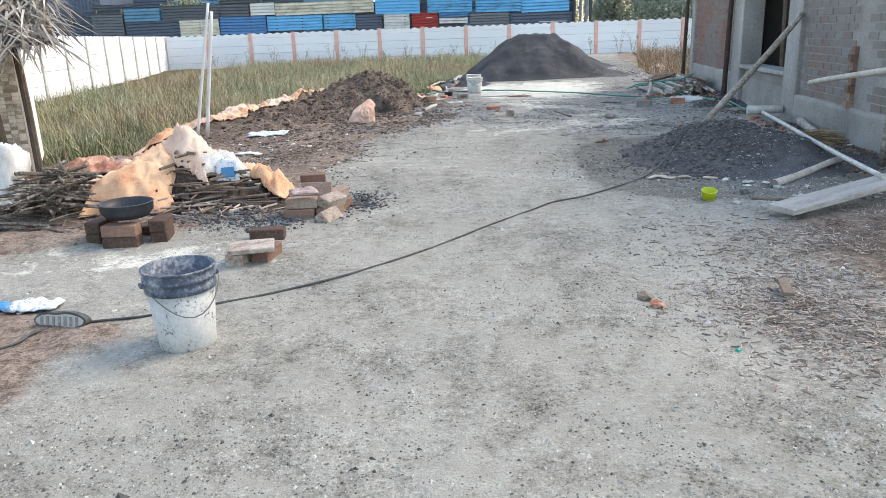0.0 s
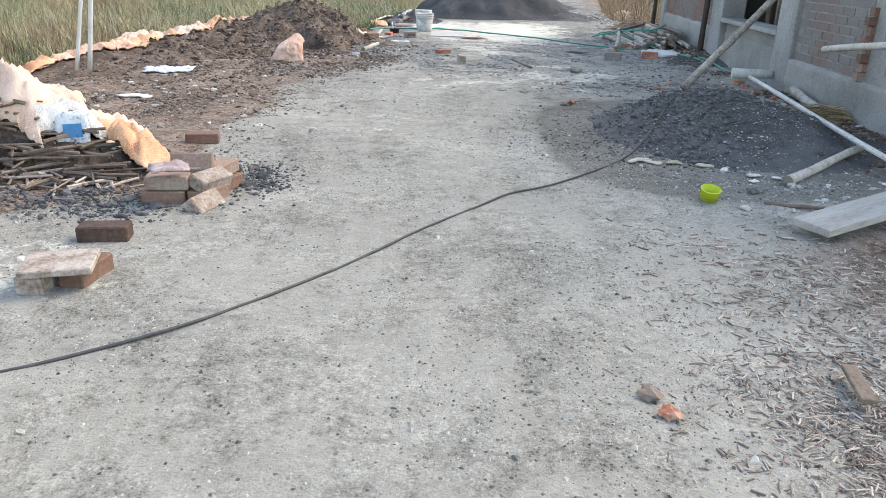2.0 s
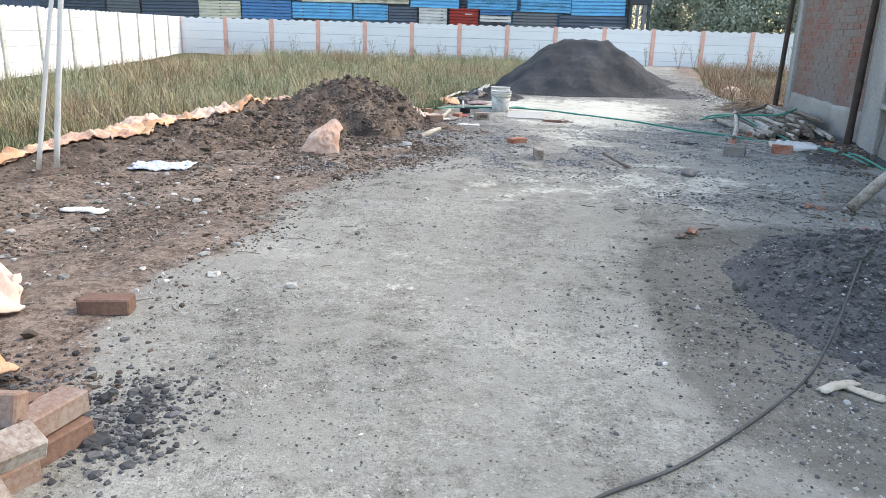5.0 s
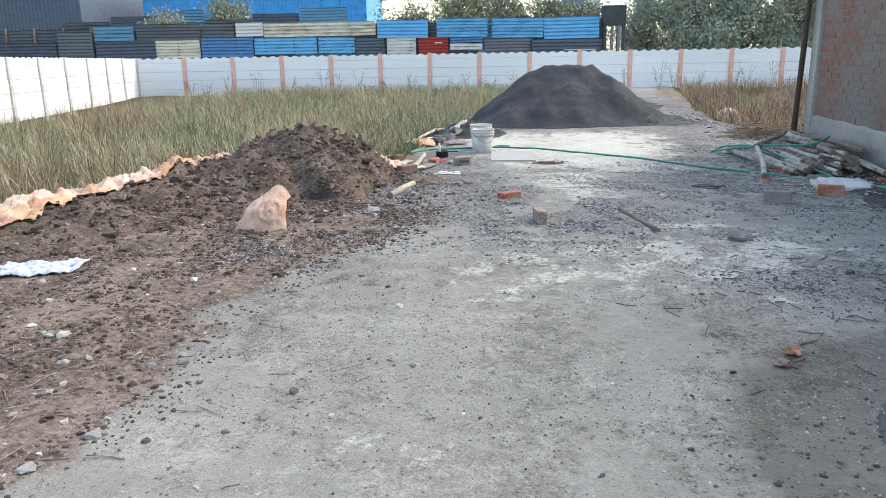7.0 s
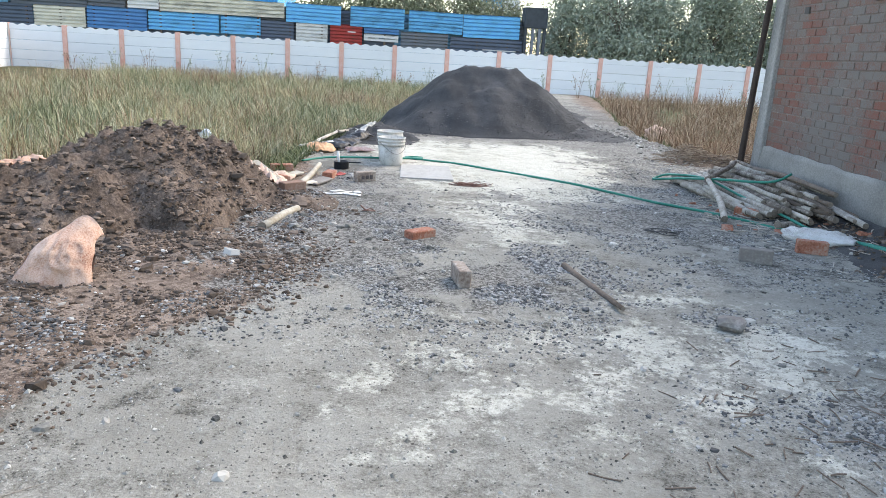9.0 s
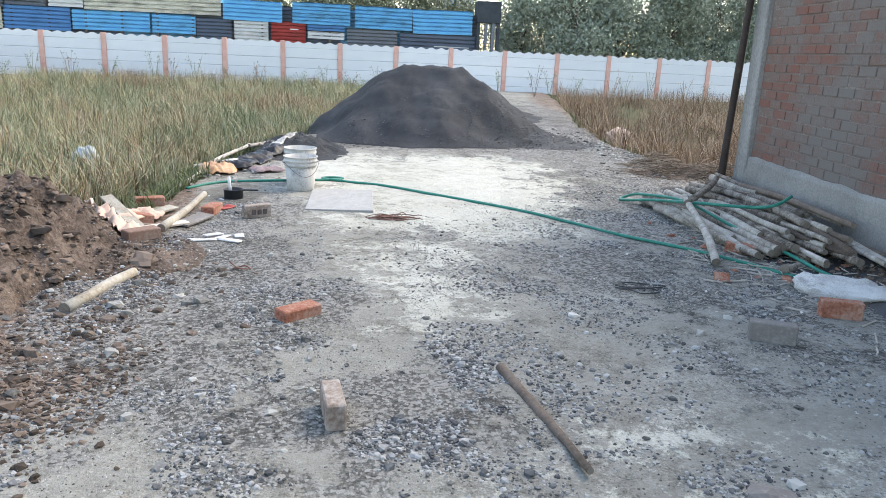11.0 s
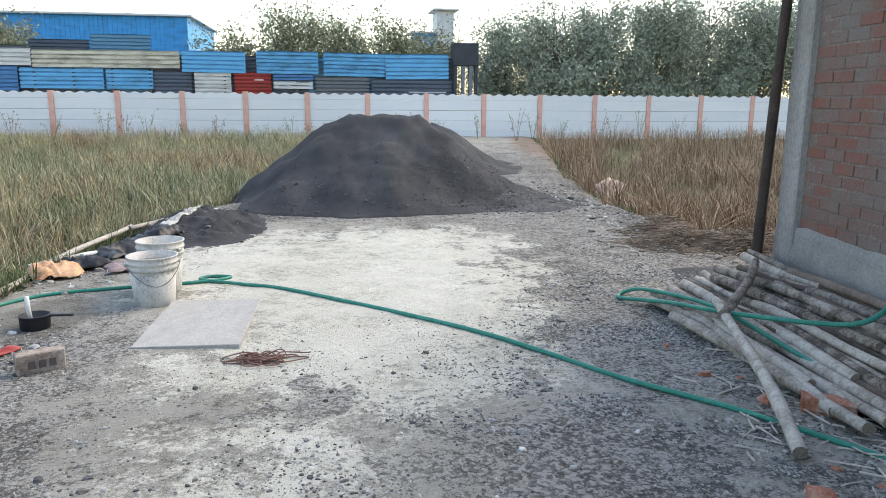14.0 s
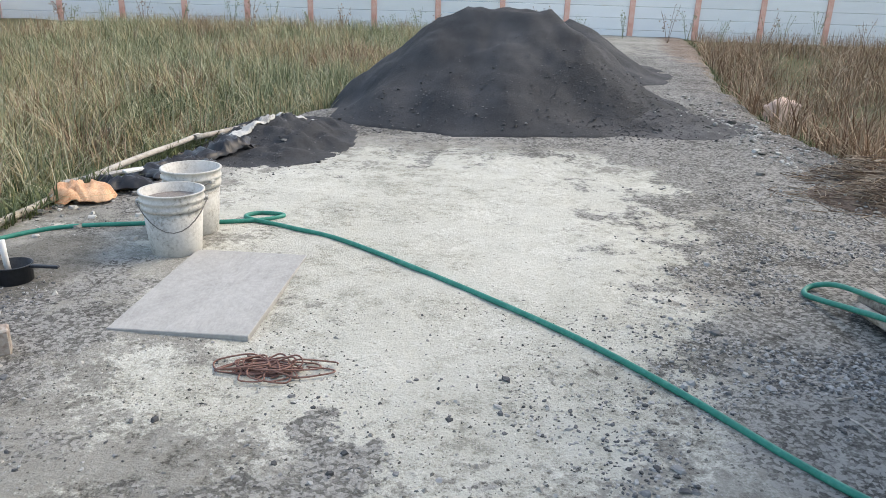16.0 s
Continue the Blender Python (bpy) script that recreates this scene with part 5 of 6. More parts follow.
# litter along the bamboo edging
def edge_board(x, y, z, ln, wd, rz, tilt, material, label):
    ob = part("board", boxes((-ln / 2, ln / 2, -wd / 2, wd / 2, 0, 0.018), bevel=0.003), material)
    ob.matrix_world = Matrix.Translation((x, y, z)) @ Matrix.Rotation(radians(rz), 4, "Z") @ Matrix.Rotation(radians(tilt), 4, "Y") @ Matrix.Rotation(radians(6), 4, "X")
    return tagged(ob, label, "board", "boards by the bamboo")


edge_board(-0.42, 14.1, 0.10, 0.62, 0.09, -52, 14, "bamboo", "pale split board propped on the soil ridge's end")
edge_board(-0.30, 14.45, 0.03, 0.5, 0.10, 62, 0, "bamboo", "pale split board beside the bamboo pole")
edge_board(-0.12, 14.0, 0.03, 0.42, 0.07, 48, 2, "woven", "dusty pale board under the bamboo pole")
edge_board(0.05, 14.28, 0.015, 0.4, 0.12, 70, 0, "mortar", "grey cement-crusted board beside the bamboo")
edge_board(-0.22, 17.0, 0.05, 0.5, 0.05, 40, -4, "wood", "grey split stake among black sheeting")
edge_board(0.06, 17.3, 0.06, 0.6, 0.045, 65, 3, "white_pvc", "pale split stake at the reeds' edge")
loose_brick(-0.36, 14.2, 35, "red_brick", "orange brick half under the pale boards", tilt=12)
loose_brick(-0.38, 14.72, 20, "red_brick", "orange brick in grass beside the bamboo")
cloth(-0.12, 16.55, 0.36, 0.26, 40, "sack_brown", "orange printed sack crumpled at the reeds' edge", 87, folds=0.05, slump=0.03, creases=11)
for k, (px_, py_, w_, h_, r_) in enumerate(((0.22, 17.6, 0.5, 0.1, 72), (0.38, 18.4, 0.7, 0.1, 66), (0.12, 16.95, 0.35, 0.12, 30), (0.62, 19.1, 0.6, 0.09, 60))):
    cloth(px_, py_, w_, h_, r_, "bucket_white" if k % 2 else "mortar", "dirty grey-white plastic strip at the reeds' edge", 180 + k, folds=0.014, lift=0.004, category="plastic strip", group="plastic strips")

# shoe, ropes, bits
shoe = empty("shoe", Matrix.Translation((-1.6, 2.93, 0.045)) @ Matrix.Rotation(radians(-10), 4, "Z") @ Matrix.Rotation(radians(-14), 4, "X"), "worn grey shoe lying on its side", "shoe")


def sole_outline(grow):
    return [(math.cos(a) * (0.135 + grow), math.sin(a) * (0.047 + grow) * (1 - 0.22 * math.exp(-((math.cos(a) + 0.15) / 0.3) ** 2))) for a in np.linspace(0, 2 * math.pi, 36, endpoint=False)]


def slab_of(outline, y0, y1):
    bm = bmesh.new()
    lo, hi = [bm.verts.new((x, y0, z)) for x, z in outline], [bm.verts.new((x, y1, z)) for x, z in outline]
    bm.faces.new(lo)
    bm.faces.new(hi[::-1])
    for k in range(len(lo)):
        q = (k + 1) % len(lo)
        bm.faces.new((lo[k], hi[k], hi[q], lo[q]))
    return bm


part("sole", slab_of(sole_outline(0.0), 0.0, 0.022), "cable", shoe, "dark rubber sole edge")
part("tread", slab_of(sole_outline(-0.012), -0.005, 0.001), "board", shoe, "pale dusty sole tread")
for k in range(7):
    part("tread_bar", boxes((-0.095 + 0.03 * k, -0.082 + 0.03 * k, -0.009, -0.004, -0.022, 0.022)), "mortar", shoe)
bm = bmesh.new()
bmesh.ops.create_uvsphere(bm, u_segments=20, v_segments=12, radius=1)
for v in bm.verts:
    v.co = Vector((v.co.x * 0.125, v.co.y * 0.04 + 0.05, v.co.z * 0.042))
part("upper", bm, "cable", shoe, "", True)
tangle("rope", 1.56, 14.54, 0.2, 0.11, 14, 0.0035, "rope", "tangled brown rope on the track", "rope", 5)
tangle("rope", 2.9, 12.6, 0.25, 0.12, 2, 0.004, "cable", "loose dark rope scrap on grit", "rope", 6)
tangle("wire_tangle", 0.55, 13.0, 0.15, 0.05, 1, 0.005, "rope", "thin rusty wire on gravel", "wire", 8)


# ---- corrugated sheet fence and sheds behind the boundary wall ----
def sheet(x0, x1, z0, z1, y, material, label, ribs=None, tilt=0.0):
    """A sheet of profiled metal with ribs along its length."""
    bm = bmesh.new()
    hgt = z1 - z0
    ribs = ribs or max(2, round(hgt / 0.15))
    prof = []
    for k in range(ribs):
        a, s = k / ribs * hgt, hgt / ribs
        prof += [(a, 0.0), (a + s * 0.66, -0.02), (a + s * 0.72, 0.085), (a + s * 0.94, 0.085)]
    prof.append((hgt, 0.0))
    rows = [[bm.verts.new((xx, yy, zz)) for zz, yy in prof] for xx in (0.0, x1 - x0)]
    back = [[bm.verts.new((xx, yy + 0.004, zz)) for zz, yy in prof] for xx in (0.0, x1 - x0)]
    for k in range(len(prof) - 1):
        bm.faces.new((rows[0][k], rows[1][k], rows[1][k + 1], rows[0][k + 1]))
        bm.faces.new((back[1][k], back[0][k], back[0][k + 1], back[1][k + 1]))
    ob = part("corrugated_sheet", bm, material)
    ob.matrix_world = Matrix.Translation((x0, y, z0)) @ Matrix.Rotation(radians(tilt), 4, "Y")
    return tagged(ob, label, "metal sheet", "sheet fence")


YF = 40.5
for x0, x1, z0, z1, m, lab in (
        (-8.8, -3.5, 2.45, 3.08, "cream", "cream painted corrugated metal sheet"), (-10.1, -8.75, 2.5, 3.1, "white_sheet", "off-white corrugated metal sheet"),
        (-3.5, -1.1, 2.32, 3.12, "blue", "blue corrugated metal sheet"), (-0.8, 1.65, 2.32, 3.12, "blue", "blue corrugated metal sheet"), (1.75, 4.15, 2.25, 3.11, "blue", "blue corrugated metal sheet"), (4.15, 6.75, 2.15, 3.07, "blue", "blue corrugated metal sheet"),
        (-9.3, -6.3, 1.66, 2.42, "blue", "blue corrugated metal sheet, lower row"), (-6.3, -4.55, 1.7, 2.38, "blue", "blue corrugated metal sheet, lower row"),
        (-4.55, -3.1, 1.5, 2.35, "navy", "dark corrugated metal sheet"), (-3.1, -1.65, 1.5, 2.33, "white_sheet", "white corrugated metal sheet"), (-1.65, -0.18, 1.5, 2.35, "red_sheet", "red painted metal sheet with pale marks"),
        (-0.18, 1.4, 2.05, 2.3, "deep_blue", "deep blue corrugated strip"), (-0.18, 1.4, 1.75, 2.05, "white_sheet", "pale lettered metal strip"), (1.4, 3.6, 1.5, 2.18, "grey_sheet", "slate grey corrugated metal sheet"), (3.6, 6.85, 1.5, 2.12, "navy", "dark corrugated metal sheet"),
        (-11.7, -10.1, 2.5, 3.1, "rust_sheet", "dark rusted corrugated sheet"), (-11.8, -9.3, 1.6, 2.5, "deep_blue", "deep blue corrugated metal sheet"), (-13.9, -11.75, 1.6, 2.42, "cream", "grey-cream corrugated metal sheet"),
        (-14.8, -11.7, 2.42, 3.1, "rust_sheet", "dark rusted corrugated sheet"), (-16.8, -14.8, 2.4, 3.1, "dull_blue", "dull blue corrugated metal sheet"), (-16.8, -13.9, 1.5, 2.4, "navy", "dark corrugated metal sheet"),
        (-18.6, -16.85, 1.5, 2.85, "grey_sheet", "grey corrugated metal sheet"), (-22, -18.6, 1.5, 2.4, "navy", "dark corrugated metal sheet")):
    sheet(x0 + random.uniform(0.0, 0.07), x1 - random.uniform(0.0, 0.07), z0 + random.uniform(-0.04, 0.02), z1 + random.uniform(-0.03, 0.03), YF - random.uniform(0.0, 0.05) - (0.0 if z0 < 2.0 else 0.06), m, lab, tilt=random.uniform(-0.7, 0.7))
for k in range(10):   # added dark backing, so gaps between the sheets read as shade
    x0 = -22 + 2.9 * k
    sheet(x0, x0 + 2.9, -0.3, 2.95, YF + 0.16, ("rust_sheet", "navy", "dull_blue")[k % 3], "added dark backing sheet for shade in the fence gaps")
for k in range(6):
    sheet(-20.5 + 2.5 * k, -18.05 + 2.5 * k, -0.3, 3.5 + 0.25 * (k % 3), 45.0, ("rust_sheet", "navy", "dull_blue")[k % 3], "tall dark scrap metal sheet behind the fence")
rng = random.Random(77)
for k in range(22):   # posts that carry the sheets
    x = -21 + 1.36 * k
    tagged(part("fence_post", boxes((x - 0.04, x + 0.04, YF + 0.03, YF + 0.13, -0.3, 3.05)), "dark_wood"), "dark timber post behind the metal sheets", "post", "sheet fence posts")
drum = empty("guard_tower", Matrix.Translation((7.35, 40.6, 0)), "dark steel box cabin standing above the sheet fence", "cabin")
part("body", boxes((-0.5, 0.5, -0.4, 0.4, 2.68, 3.55), bevel=0.02), "steel_drum", drum)
for x in (-0.42, -0.1, 0.2, 0.42):
    part("leg", boxes((x - 0.06, x + 0.06, -0.35, -0.2, -0.3, 2.68)), "grey_sheet" if x in (-0.1, 0.2) else "steel_drum", drum)
# lettering too small to read on the red and white sheets
for x0, x1, z, m in ((-0.85, -0.5, 1.96, "white_sheet"), (0.05, 0.35, 1.85, "grey_sheet"), (0.5, 0.75, 1.84, "grey_sheet"), (0.85, 1.2, 1.85, "grey_sheet"), (5.1, 6.6, 1.62, "white_sheet")):
    tagged(part("sign_bar", boxes((x0, x1, YF - 0.02, YF - 0.012 + 0.02, z, z + 0.13)), m), "faded unreadable lettering on a metal sheet", "lettering")


def shed(x0, x1, y0, y1, h, material, label):
    e = empty("shed", Matrix.Translation((x0, y0, 0)), label, "shed")
    w, d = x1 - x0, y1 - y0
    bm = bmesh.new()
    steps, line_ = int(w / 0.25), []
    for k in range(steps):   # one folded sheet: flat, rib, flat
        a = k * w / steps
        line_ += [(a, 0.0), (a + 0.7 * w / steps, 0.0), (a + 0.75 * w / steps, -0.04), (a + 0.95 * w / steps, -0.04)]
    line_ += [(w, 0.0), (w, d), (0.0, d)]
    lo = [bm.verts.new((x, y, -0.3)) for x, y in line_]
    hi = [bm.verts.new((x, y, h)) for x, y in line_]
    for k in range(len(line_)):
        q = (k + 1) % len(line_)
        bm.faces.new((lo[k], lo[q], hi[q], hi[k]))
    part("wall", bm, material, e, "ribbed sheet cladding")
    part("roof", boxes((-0.3, w + 0.3, -0.3, d + 0.3, h, h + 0.12), bevel=0.02), "white_sheet", e, "pale sheet roof edge")
    return e


shed(-20.8, -5.9, 56.0, 66.0, 5.85, "shed_blue", "large bright blue sheet-clad industrial shed")
shed(-36.0, -23.0, 52.0, 62.0, 8.5, "navy", "dark blue-grey sheet-clad shed")
shed(9.0, 10.1, 60.0, 62.0, 7.0, "white_sheet", "narrow white building far behind the trees")
shed(7.6, 9.0, 60.5, 62.0, 5.6, "blue", "pale blue building far behind the trees")

# ---- trees ----
def tree(x, y, h, spread, seed, leaves=5200, material="leaf", size=0.13, low=0.15, label="bushy grey-green tree behind the boundary wall"):
    rng = random.Random(seed)
    nr = np.random.RandomState(seed)
    root = empty("tree", Matrix.Translation((x, y, -0.3)), label, "tree", "trees behind the wall")
    bm = bmesh.new()
    tube(glide([(0, 0, 0), (rng.uniform(-.2, .2), 0.1, h * 0.3), (rng.uniform(-.3, .3), 0, h * 0.6), (0, 0.2, h * 0.92)], 4), (0.13, 0.03), 8, bm)
    tips = []
    for k in range(26):
        z0 = h * rng.uniform(low, 0.8)
        a = rng.uniform(0, 2 * math.pi)
        reach = spread * rng.uniform(0.45, 1.0) * (1.0 - 0.45 * max(0, z0 / h - 0.35))
        end = Vector((math.cos(a) * reach, math.sin(a) * reach, min(z0 + h * rng.uniform(0.05, 0.28), h * 0.98)))
        tube(glide([(0, 0, z0), (end.x * 0.5, end.y * 0.5, (z0 + end.z) / 2 + 0.15), end], 3), (0.04, 0.01), 5, bm)
        tips.append(end)
    part("trunk", bm, "bark", root, "", True)
    c = np.array([tips[nr.randint(len(tips))] for _ in range(leaves // 14)])
    c = c * nr.uniform(0.55, 1.05, (len(c), 1)) ** np.array([1, 1, 0.5])
    c += nr.normal(0, 0.34, c.shape) * np.array([1, 1, 1.1])
    p = np.repeat(c, 14, 0) + nr.normal(0, 0.2, (len(c) * 14, 3))
    d = nr.normal(0, 1, p.shape) + np.array([0, 0, -0.5])
    d /= np.linalg.norm(d, axis=1)[:, None]
    s = np.cross(d, nr.normal(0, 1, p.shape))
    s /= np.linalg.norm(s, axis=1)[:, None]
    ln = size * nr.uniform(0.7, 1.5, (len(p), 1))
    v = np.stack([p, p + d * ln * 0.5 + s * ln * 0.2, p + d * ln, p + d * ln * 0.5 - s * ln * 0.2], 1).reshape(-1, 3)
    f = np.arange(len(v)).reshape(-1, 4)
    cr = np_mesh("crown", v, f, material)
    cr.parent = root
    return root


for k, (x, y, h, s, m) in enumerate(((9.6, 43.4, 4.6, 1.8, "leaf"), (11.8, 43.0, 5.4, 2.0, "leaf"), (14.2, 43.6, 5.9, 2.2, "leaf"), (16.8, 43.2, 5.8, 2.1, "leaf"), (19.2, 43.4, 6.0, 2.2, "leaf"), (21.8, 43.0, 5.9, 2.2, "leaf"), (24.4, 43.4, 6.0, 2.2, "leaf"),
                                         (27, 43.5, 6.0, 2.2, "leaf"), (13.0, 45.8, 6.0, 2.2, "leaf"), (18.2, 46.0, 6.3, 2.4, "leaf"), (23, 46.2, 6.3, 2.4, "leaf"))):
    tree(x, y, h + 0.3, s, 300 + k, leaves=15000, material=m, low=0.04, size=0.15)
for k, (x, y, h, s) in enumerate(((-2.6, 47.5, 4.3, 1.5), (0.2, 48, 5.3, 2.0), (2.6, 47.8, 5.4, 1.9), (5.2, 48, 5.2, 1.9), (7.2, 48.5, 4.6, 1.4), (-14.2, 42.6, 3.2, 0.8), (-13.2, 50.0, 4.9, 1.5))):
    tree(x, y, h + 0.3, s, 340 + k, leaves=10000, material="leaf_dry", low=0.3, size=0.16, label="thin olive-green tree behind the sheet fence")

# ---- reeds and grass ----
def blades(name, xs, ys, hs, width, material, label, seed, lean=0.35, category="grass", az=None):
    nr = np.random.RandomState(seed)
    k = len(xs)
    z = ground_sample(xs, ys) - 0.02
    a, bend = nr.uniform(0, 2 * np.pi, k) if az is None else az, nr.gamma(2.0, lean / 2, k)
    d = np.stack([np.cos(a), np.sin(a), np.zeros(k)], -1)
    s = np.stack([-np.sin(a + nr.uniform(-1, 1, k)), np.cos(a), np.zeros(k)], -1) * width * nr.uniform(0.6, 1.4, (k, 1))
    base = np.stack([xs, ys, z], -1)
    lv = []
    for t, w in ((0.0, 1.0), (0.45, 0.85), (0.8, 0.5)):
        c = base + d * (hs * bend * t * t)[:, None] + np.array([0, 0, 1]) * (hs * t * (1 - 0.25 * np.minimum(bend, 1.2) * t))[:, None]
        lv += [c - s * w / 2, c + s * w / 2]
    tip = base + d * (hs * bend)[:, None] + np.array([0, 0, 1]) * (hs * (1 - 0.25 * np.minimum(bend, 1.2)))[:, None]
    v = np.stack(lv + [tip], 1).reshape(-1, 3)
    o = np.arange(k)[:, None] * 7
    me = bpy.data.meshes.new(name)
    f = np.concatenate([o + np.array([0, 1, 3, 2]), o + np.array([2, 3, 5, 4])]).tolist() + (o + np.array([4, 5, 6])).tolist()
    me.from_pydata(v.tolist(), [], f)
    me.materials.append(M[material])
    return tagged(new(name, me), label, category, kind="stuff")


nr = np.random.RandomState(8)


def scatter_left(k, y0, y1, width_m, power=1.0):
    y = y0 + (y1 - y0) * nr.uniform(0, 1, k) ** power
    x = field_left(y) - 0.12 - width_m * nr.uniform(0, 1, k) ** 1.3
    keep = x > -13.8 + (38.4 - y) * 0.16
    return x[keep], y[keep]


def tussocks(name, k, per, y0, y1, material, label, seed, tall, spread, only):
    """Reeds standing in clumps, each clump fanning out from its foot."""
    cx, cy = scatter_left(k, y0, y1, 12.5, 0.85)
    cx = cx - np.interp(cy, [10, 13.5, 14.5, 17, 19], [0.0, 0.1, 0.6, 0.5, 0.1])
    keep = only(vnoise(cx, cy, 2.6, 61, 3), nr.uniform(0, 1, len(cx)))
    cx, cy = cx[keep], cy[keep]
    ch = nr.uniform(0.65, 1.15, len(cx)) * np.interp(cy, [9, 13, 16, 38], [0.62, 0.75, 1.0, 0.9])
    n_ = len(cx)
    dx, dy = nr.normal(0, spread, (n_, per)), nr.normal(0, spread, (n_, per))
    x, y = (cx[:, None] + dx).ravel(), (cy[:, None] + dy).ravel()
    az = (np.arctan2(dy, dx) + nr.normal(0, 0.7, dx.shape)).ravel()
    hs = np.repeat(ch, per) * nr.uniform(0.45, 1.0, len(x)) * tall * (1 - 0.25 * step(x - field_left(y), -1.4, -0.4))
    ok = x < field_left(y) - 0.05
    blades(name, x[ok], y[ok], hs[ok], 0.0085, material, label, seed, 0.62, az=az[ok])


tussocks("reeds", 2700, 24, 9.5, 37.6, "grass", "tall straw-coloured and olive reeds filling the marshy field", 3, 0.70, 0.10, lambda v, u: u < np.clip((0.62 - v) * 5 + 0.35, 0.2, 1))
tussocks("reeds", 2300, 30, 9.5, 37.6, "reed_green", "dense grey-green rush tussocks in the marshy field", 13, 0.64, 0.09, lambda v, u: u < np.clip((v - 0.43) * 7, 0.12, 1))
tussocks("reeds", 1500, 26, 12.0, 37.6, "dry_grass", "rusty brown seeding reeds in patches over the field", 23, 0.84, 0.09, lambda v, u: u < np.clip((0.50 - v) * 8, 0.03, 1))
x, y = scatter_left(16000, 10, 24, 3.5)
blades("grass", x, y, nr.uniform(0.08, 0.3, len(x)), 0.012, "weed", "short bright green grass at the field's edge", 4, 0.6)
y = 17.6 + 20 * nr.uniform(0, 1, 62000) ** 1.4
x = field_right(y) + 0.15 + nr.uniform(0, 1, len(y)) ** 1.2 * 10
tuft = vnoise(x, y, 0.9, 63, 3)
keep = nr.uniform(0, 1, len(x)) < np.clip((tuft - 0.42) * 6, 0.03, 1) * np.interp(y, [17, 21, 30, 38], [1, 1, 0.8, 0.6])
x, y, tuft = x[keep], y[keep], tuft[keep]
blades("dry_grass", x, y, nr.uniform(0.3, 0.75, len(x)) * (0.45 + 0.85 * tuft), 0.012, "dry_grass", "dry brown grass beside the track", 5, 0.6)
y = 17.5 + 20 * nr.uniform(0, 1, 11000) ** 1.3
x = field_right(y) + 0.12 + np.abs(nr.normal(0, 0.45, len(y))) + np.where(nr.uniform(0, 1, len(y)) < 0.3, nr.uniform(0, 6, len(y)), 0)
keep = vnoise(x, y, 0.5, 67, 3) > 0.42
x, y = x[keep], y[keep]
blades("weeds", x, y, nr.uniform(0.04, 0.16, len(x)), 0.012, "weed", "low green weeds along the track", 6, 0.7, "weeds")
y = nr.uniform(13.6, 18.5, 9000)
x = field_left(y) + 0.12 - 1.3 * nr.uniform(0, 1, 9000) ** 1.3
blades("grass", x, y, nr.uniform(0.05, 0.2, len(x)), 0.011, "weed", "short bright green grass along the bamboo edging", 9, 0.7)
# tall leafy weeds before the boundary wall
for k in range(26):
    wx = -11 + 1.05 * k + random.uniform(-0.4, 0.4)
    bm = bmesh.new()
    h = random.uniform(0.7, 1.25)
    for j in range(4):
        a = random.uniform(0, 6.28)
        tip = Vector((math.cos(a) * 0.28, math.sin(a) * 0.28, h * random.uniform(0.75, 1)))
        tube([(0, 0, -0.1), tip * 0.55 + Vector((0, 0, 0.1)), tip], (0.008, 0.004), 4, bm)
        for q in range(9):
            c = tip * random.uniform(0.4, 1.0) + Vector((random.gauss(0, .05), random.gauss(0, .05), random.gauss(0, .05)))
            e = Vector((random.gauss(0, 1), random.gauss(0, 1), random.gauss(0, 1))).normalized() * 0.06
            g = e.orthogonal().normalized() * 0.025
            bm.faces.new([bm.verts.new(c), bm.verts.new(c + e * 0.5 + g), bm.verts.new(c + e), bm.verts.new(c + e * 0.5 - g)])
    wy = 36.3 + random.uniform(-1.2, 1.2)
    ob = part("weed", bm, "leaf_dry" if k % 3 else "dry_grass")
    ob.location = (wx, wy, ground_z(wx, wy))
    tagged(ob, "tall thin leafy weed before the white wall", "weed", "weeds before the wall")

# ---- the thatched hut and scrap at the track's start ----
hut = empty("thatched_hut", Matrix.Translation((-3.86, 7.0, 0)) @ Matrix.Rotation(radians(26), 4, "Z") @ Matrix.Translation((-0.42, 0, 0)), "small hut with woven palm-leaf wall and ragged thatch", "hut")
for x0, y0, x1 in ((0.42, 0.0, 0.40), (0.18, 0.02, 0.08), (-1.8, 0.2, -1.8), (0.3, 2.4, 0.25), (-1.8, 2.4, -1.8)):
    part("post", tube(glide([(x0, y0, -0.05), ((x0 + x1) / 2 + 0.01, y0, 0.7), (x1, y0, 1.6)], 4), 0.035, 8), "dark_wood", hut, "dark bent timber post")
bm = bmesh.new()
for i in range(34):   # woven strips, laid over and under
    for j in range(40):
        if (i + j) % 2 == 0:
            box(bm, -1.8 + 0.0635 * i, -1.8 + 0.0635 * i + 0.06, 0.10, 0.112, 0.02 + 0.036 * j, 0.02 + 0.036 * j + 0.033)
        else:
            box(bm, -1.8 + 0.0635 * i, -1.8 + 0.0635 * i + 0.06, 0.116, 0.128, 0.02 + 0.036 * j, 0.02 + 0.036 * j + 0.033)
box(bm, -1.8, 0.36, 0.129, 0.14, 0.0, 1.5)
part("woven_wall", bm, "woven", hut, "pale woven palm-leaf mat wall")
for bx in ((0.36, 0.38, 0.15, 2.0, 0.0, 1.5), (-1.82, -1.8, 0.15, 2.4, 0.0, 1.5)):
    part("side_wall", boxes(bx), "woven", hut)
nt = np.random.RandomState(5)
k = 2600
bx, t = nt.uniform(-2.1, 0.75, k), nt.uniform(0, 1, k)
p0 = np.stack([bx, -0.45 + 1.7 * t, 1.32 + 0.75 * t + nt.uniform(-0.05, 0.08, k)], -1)
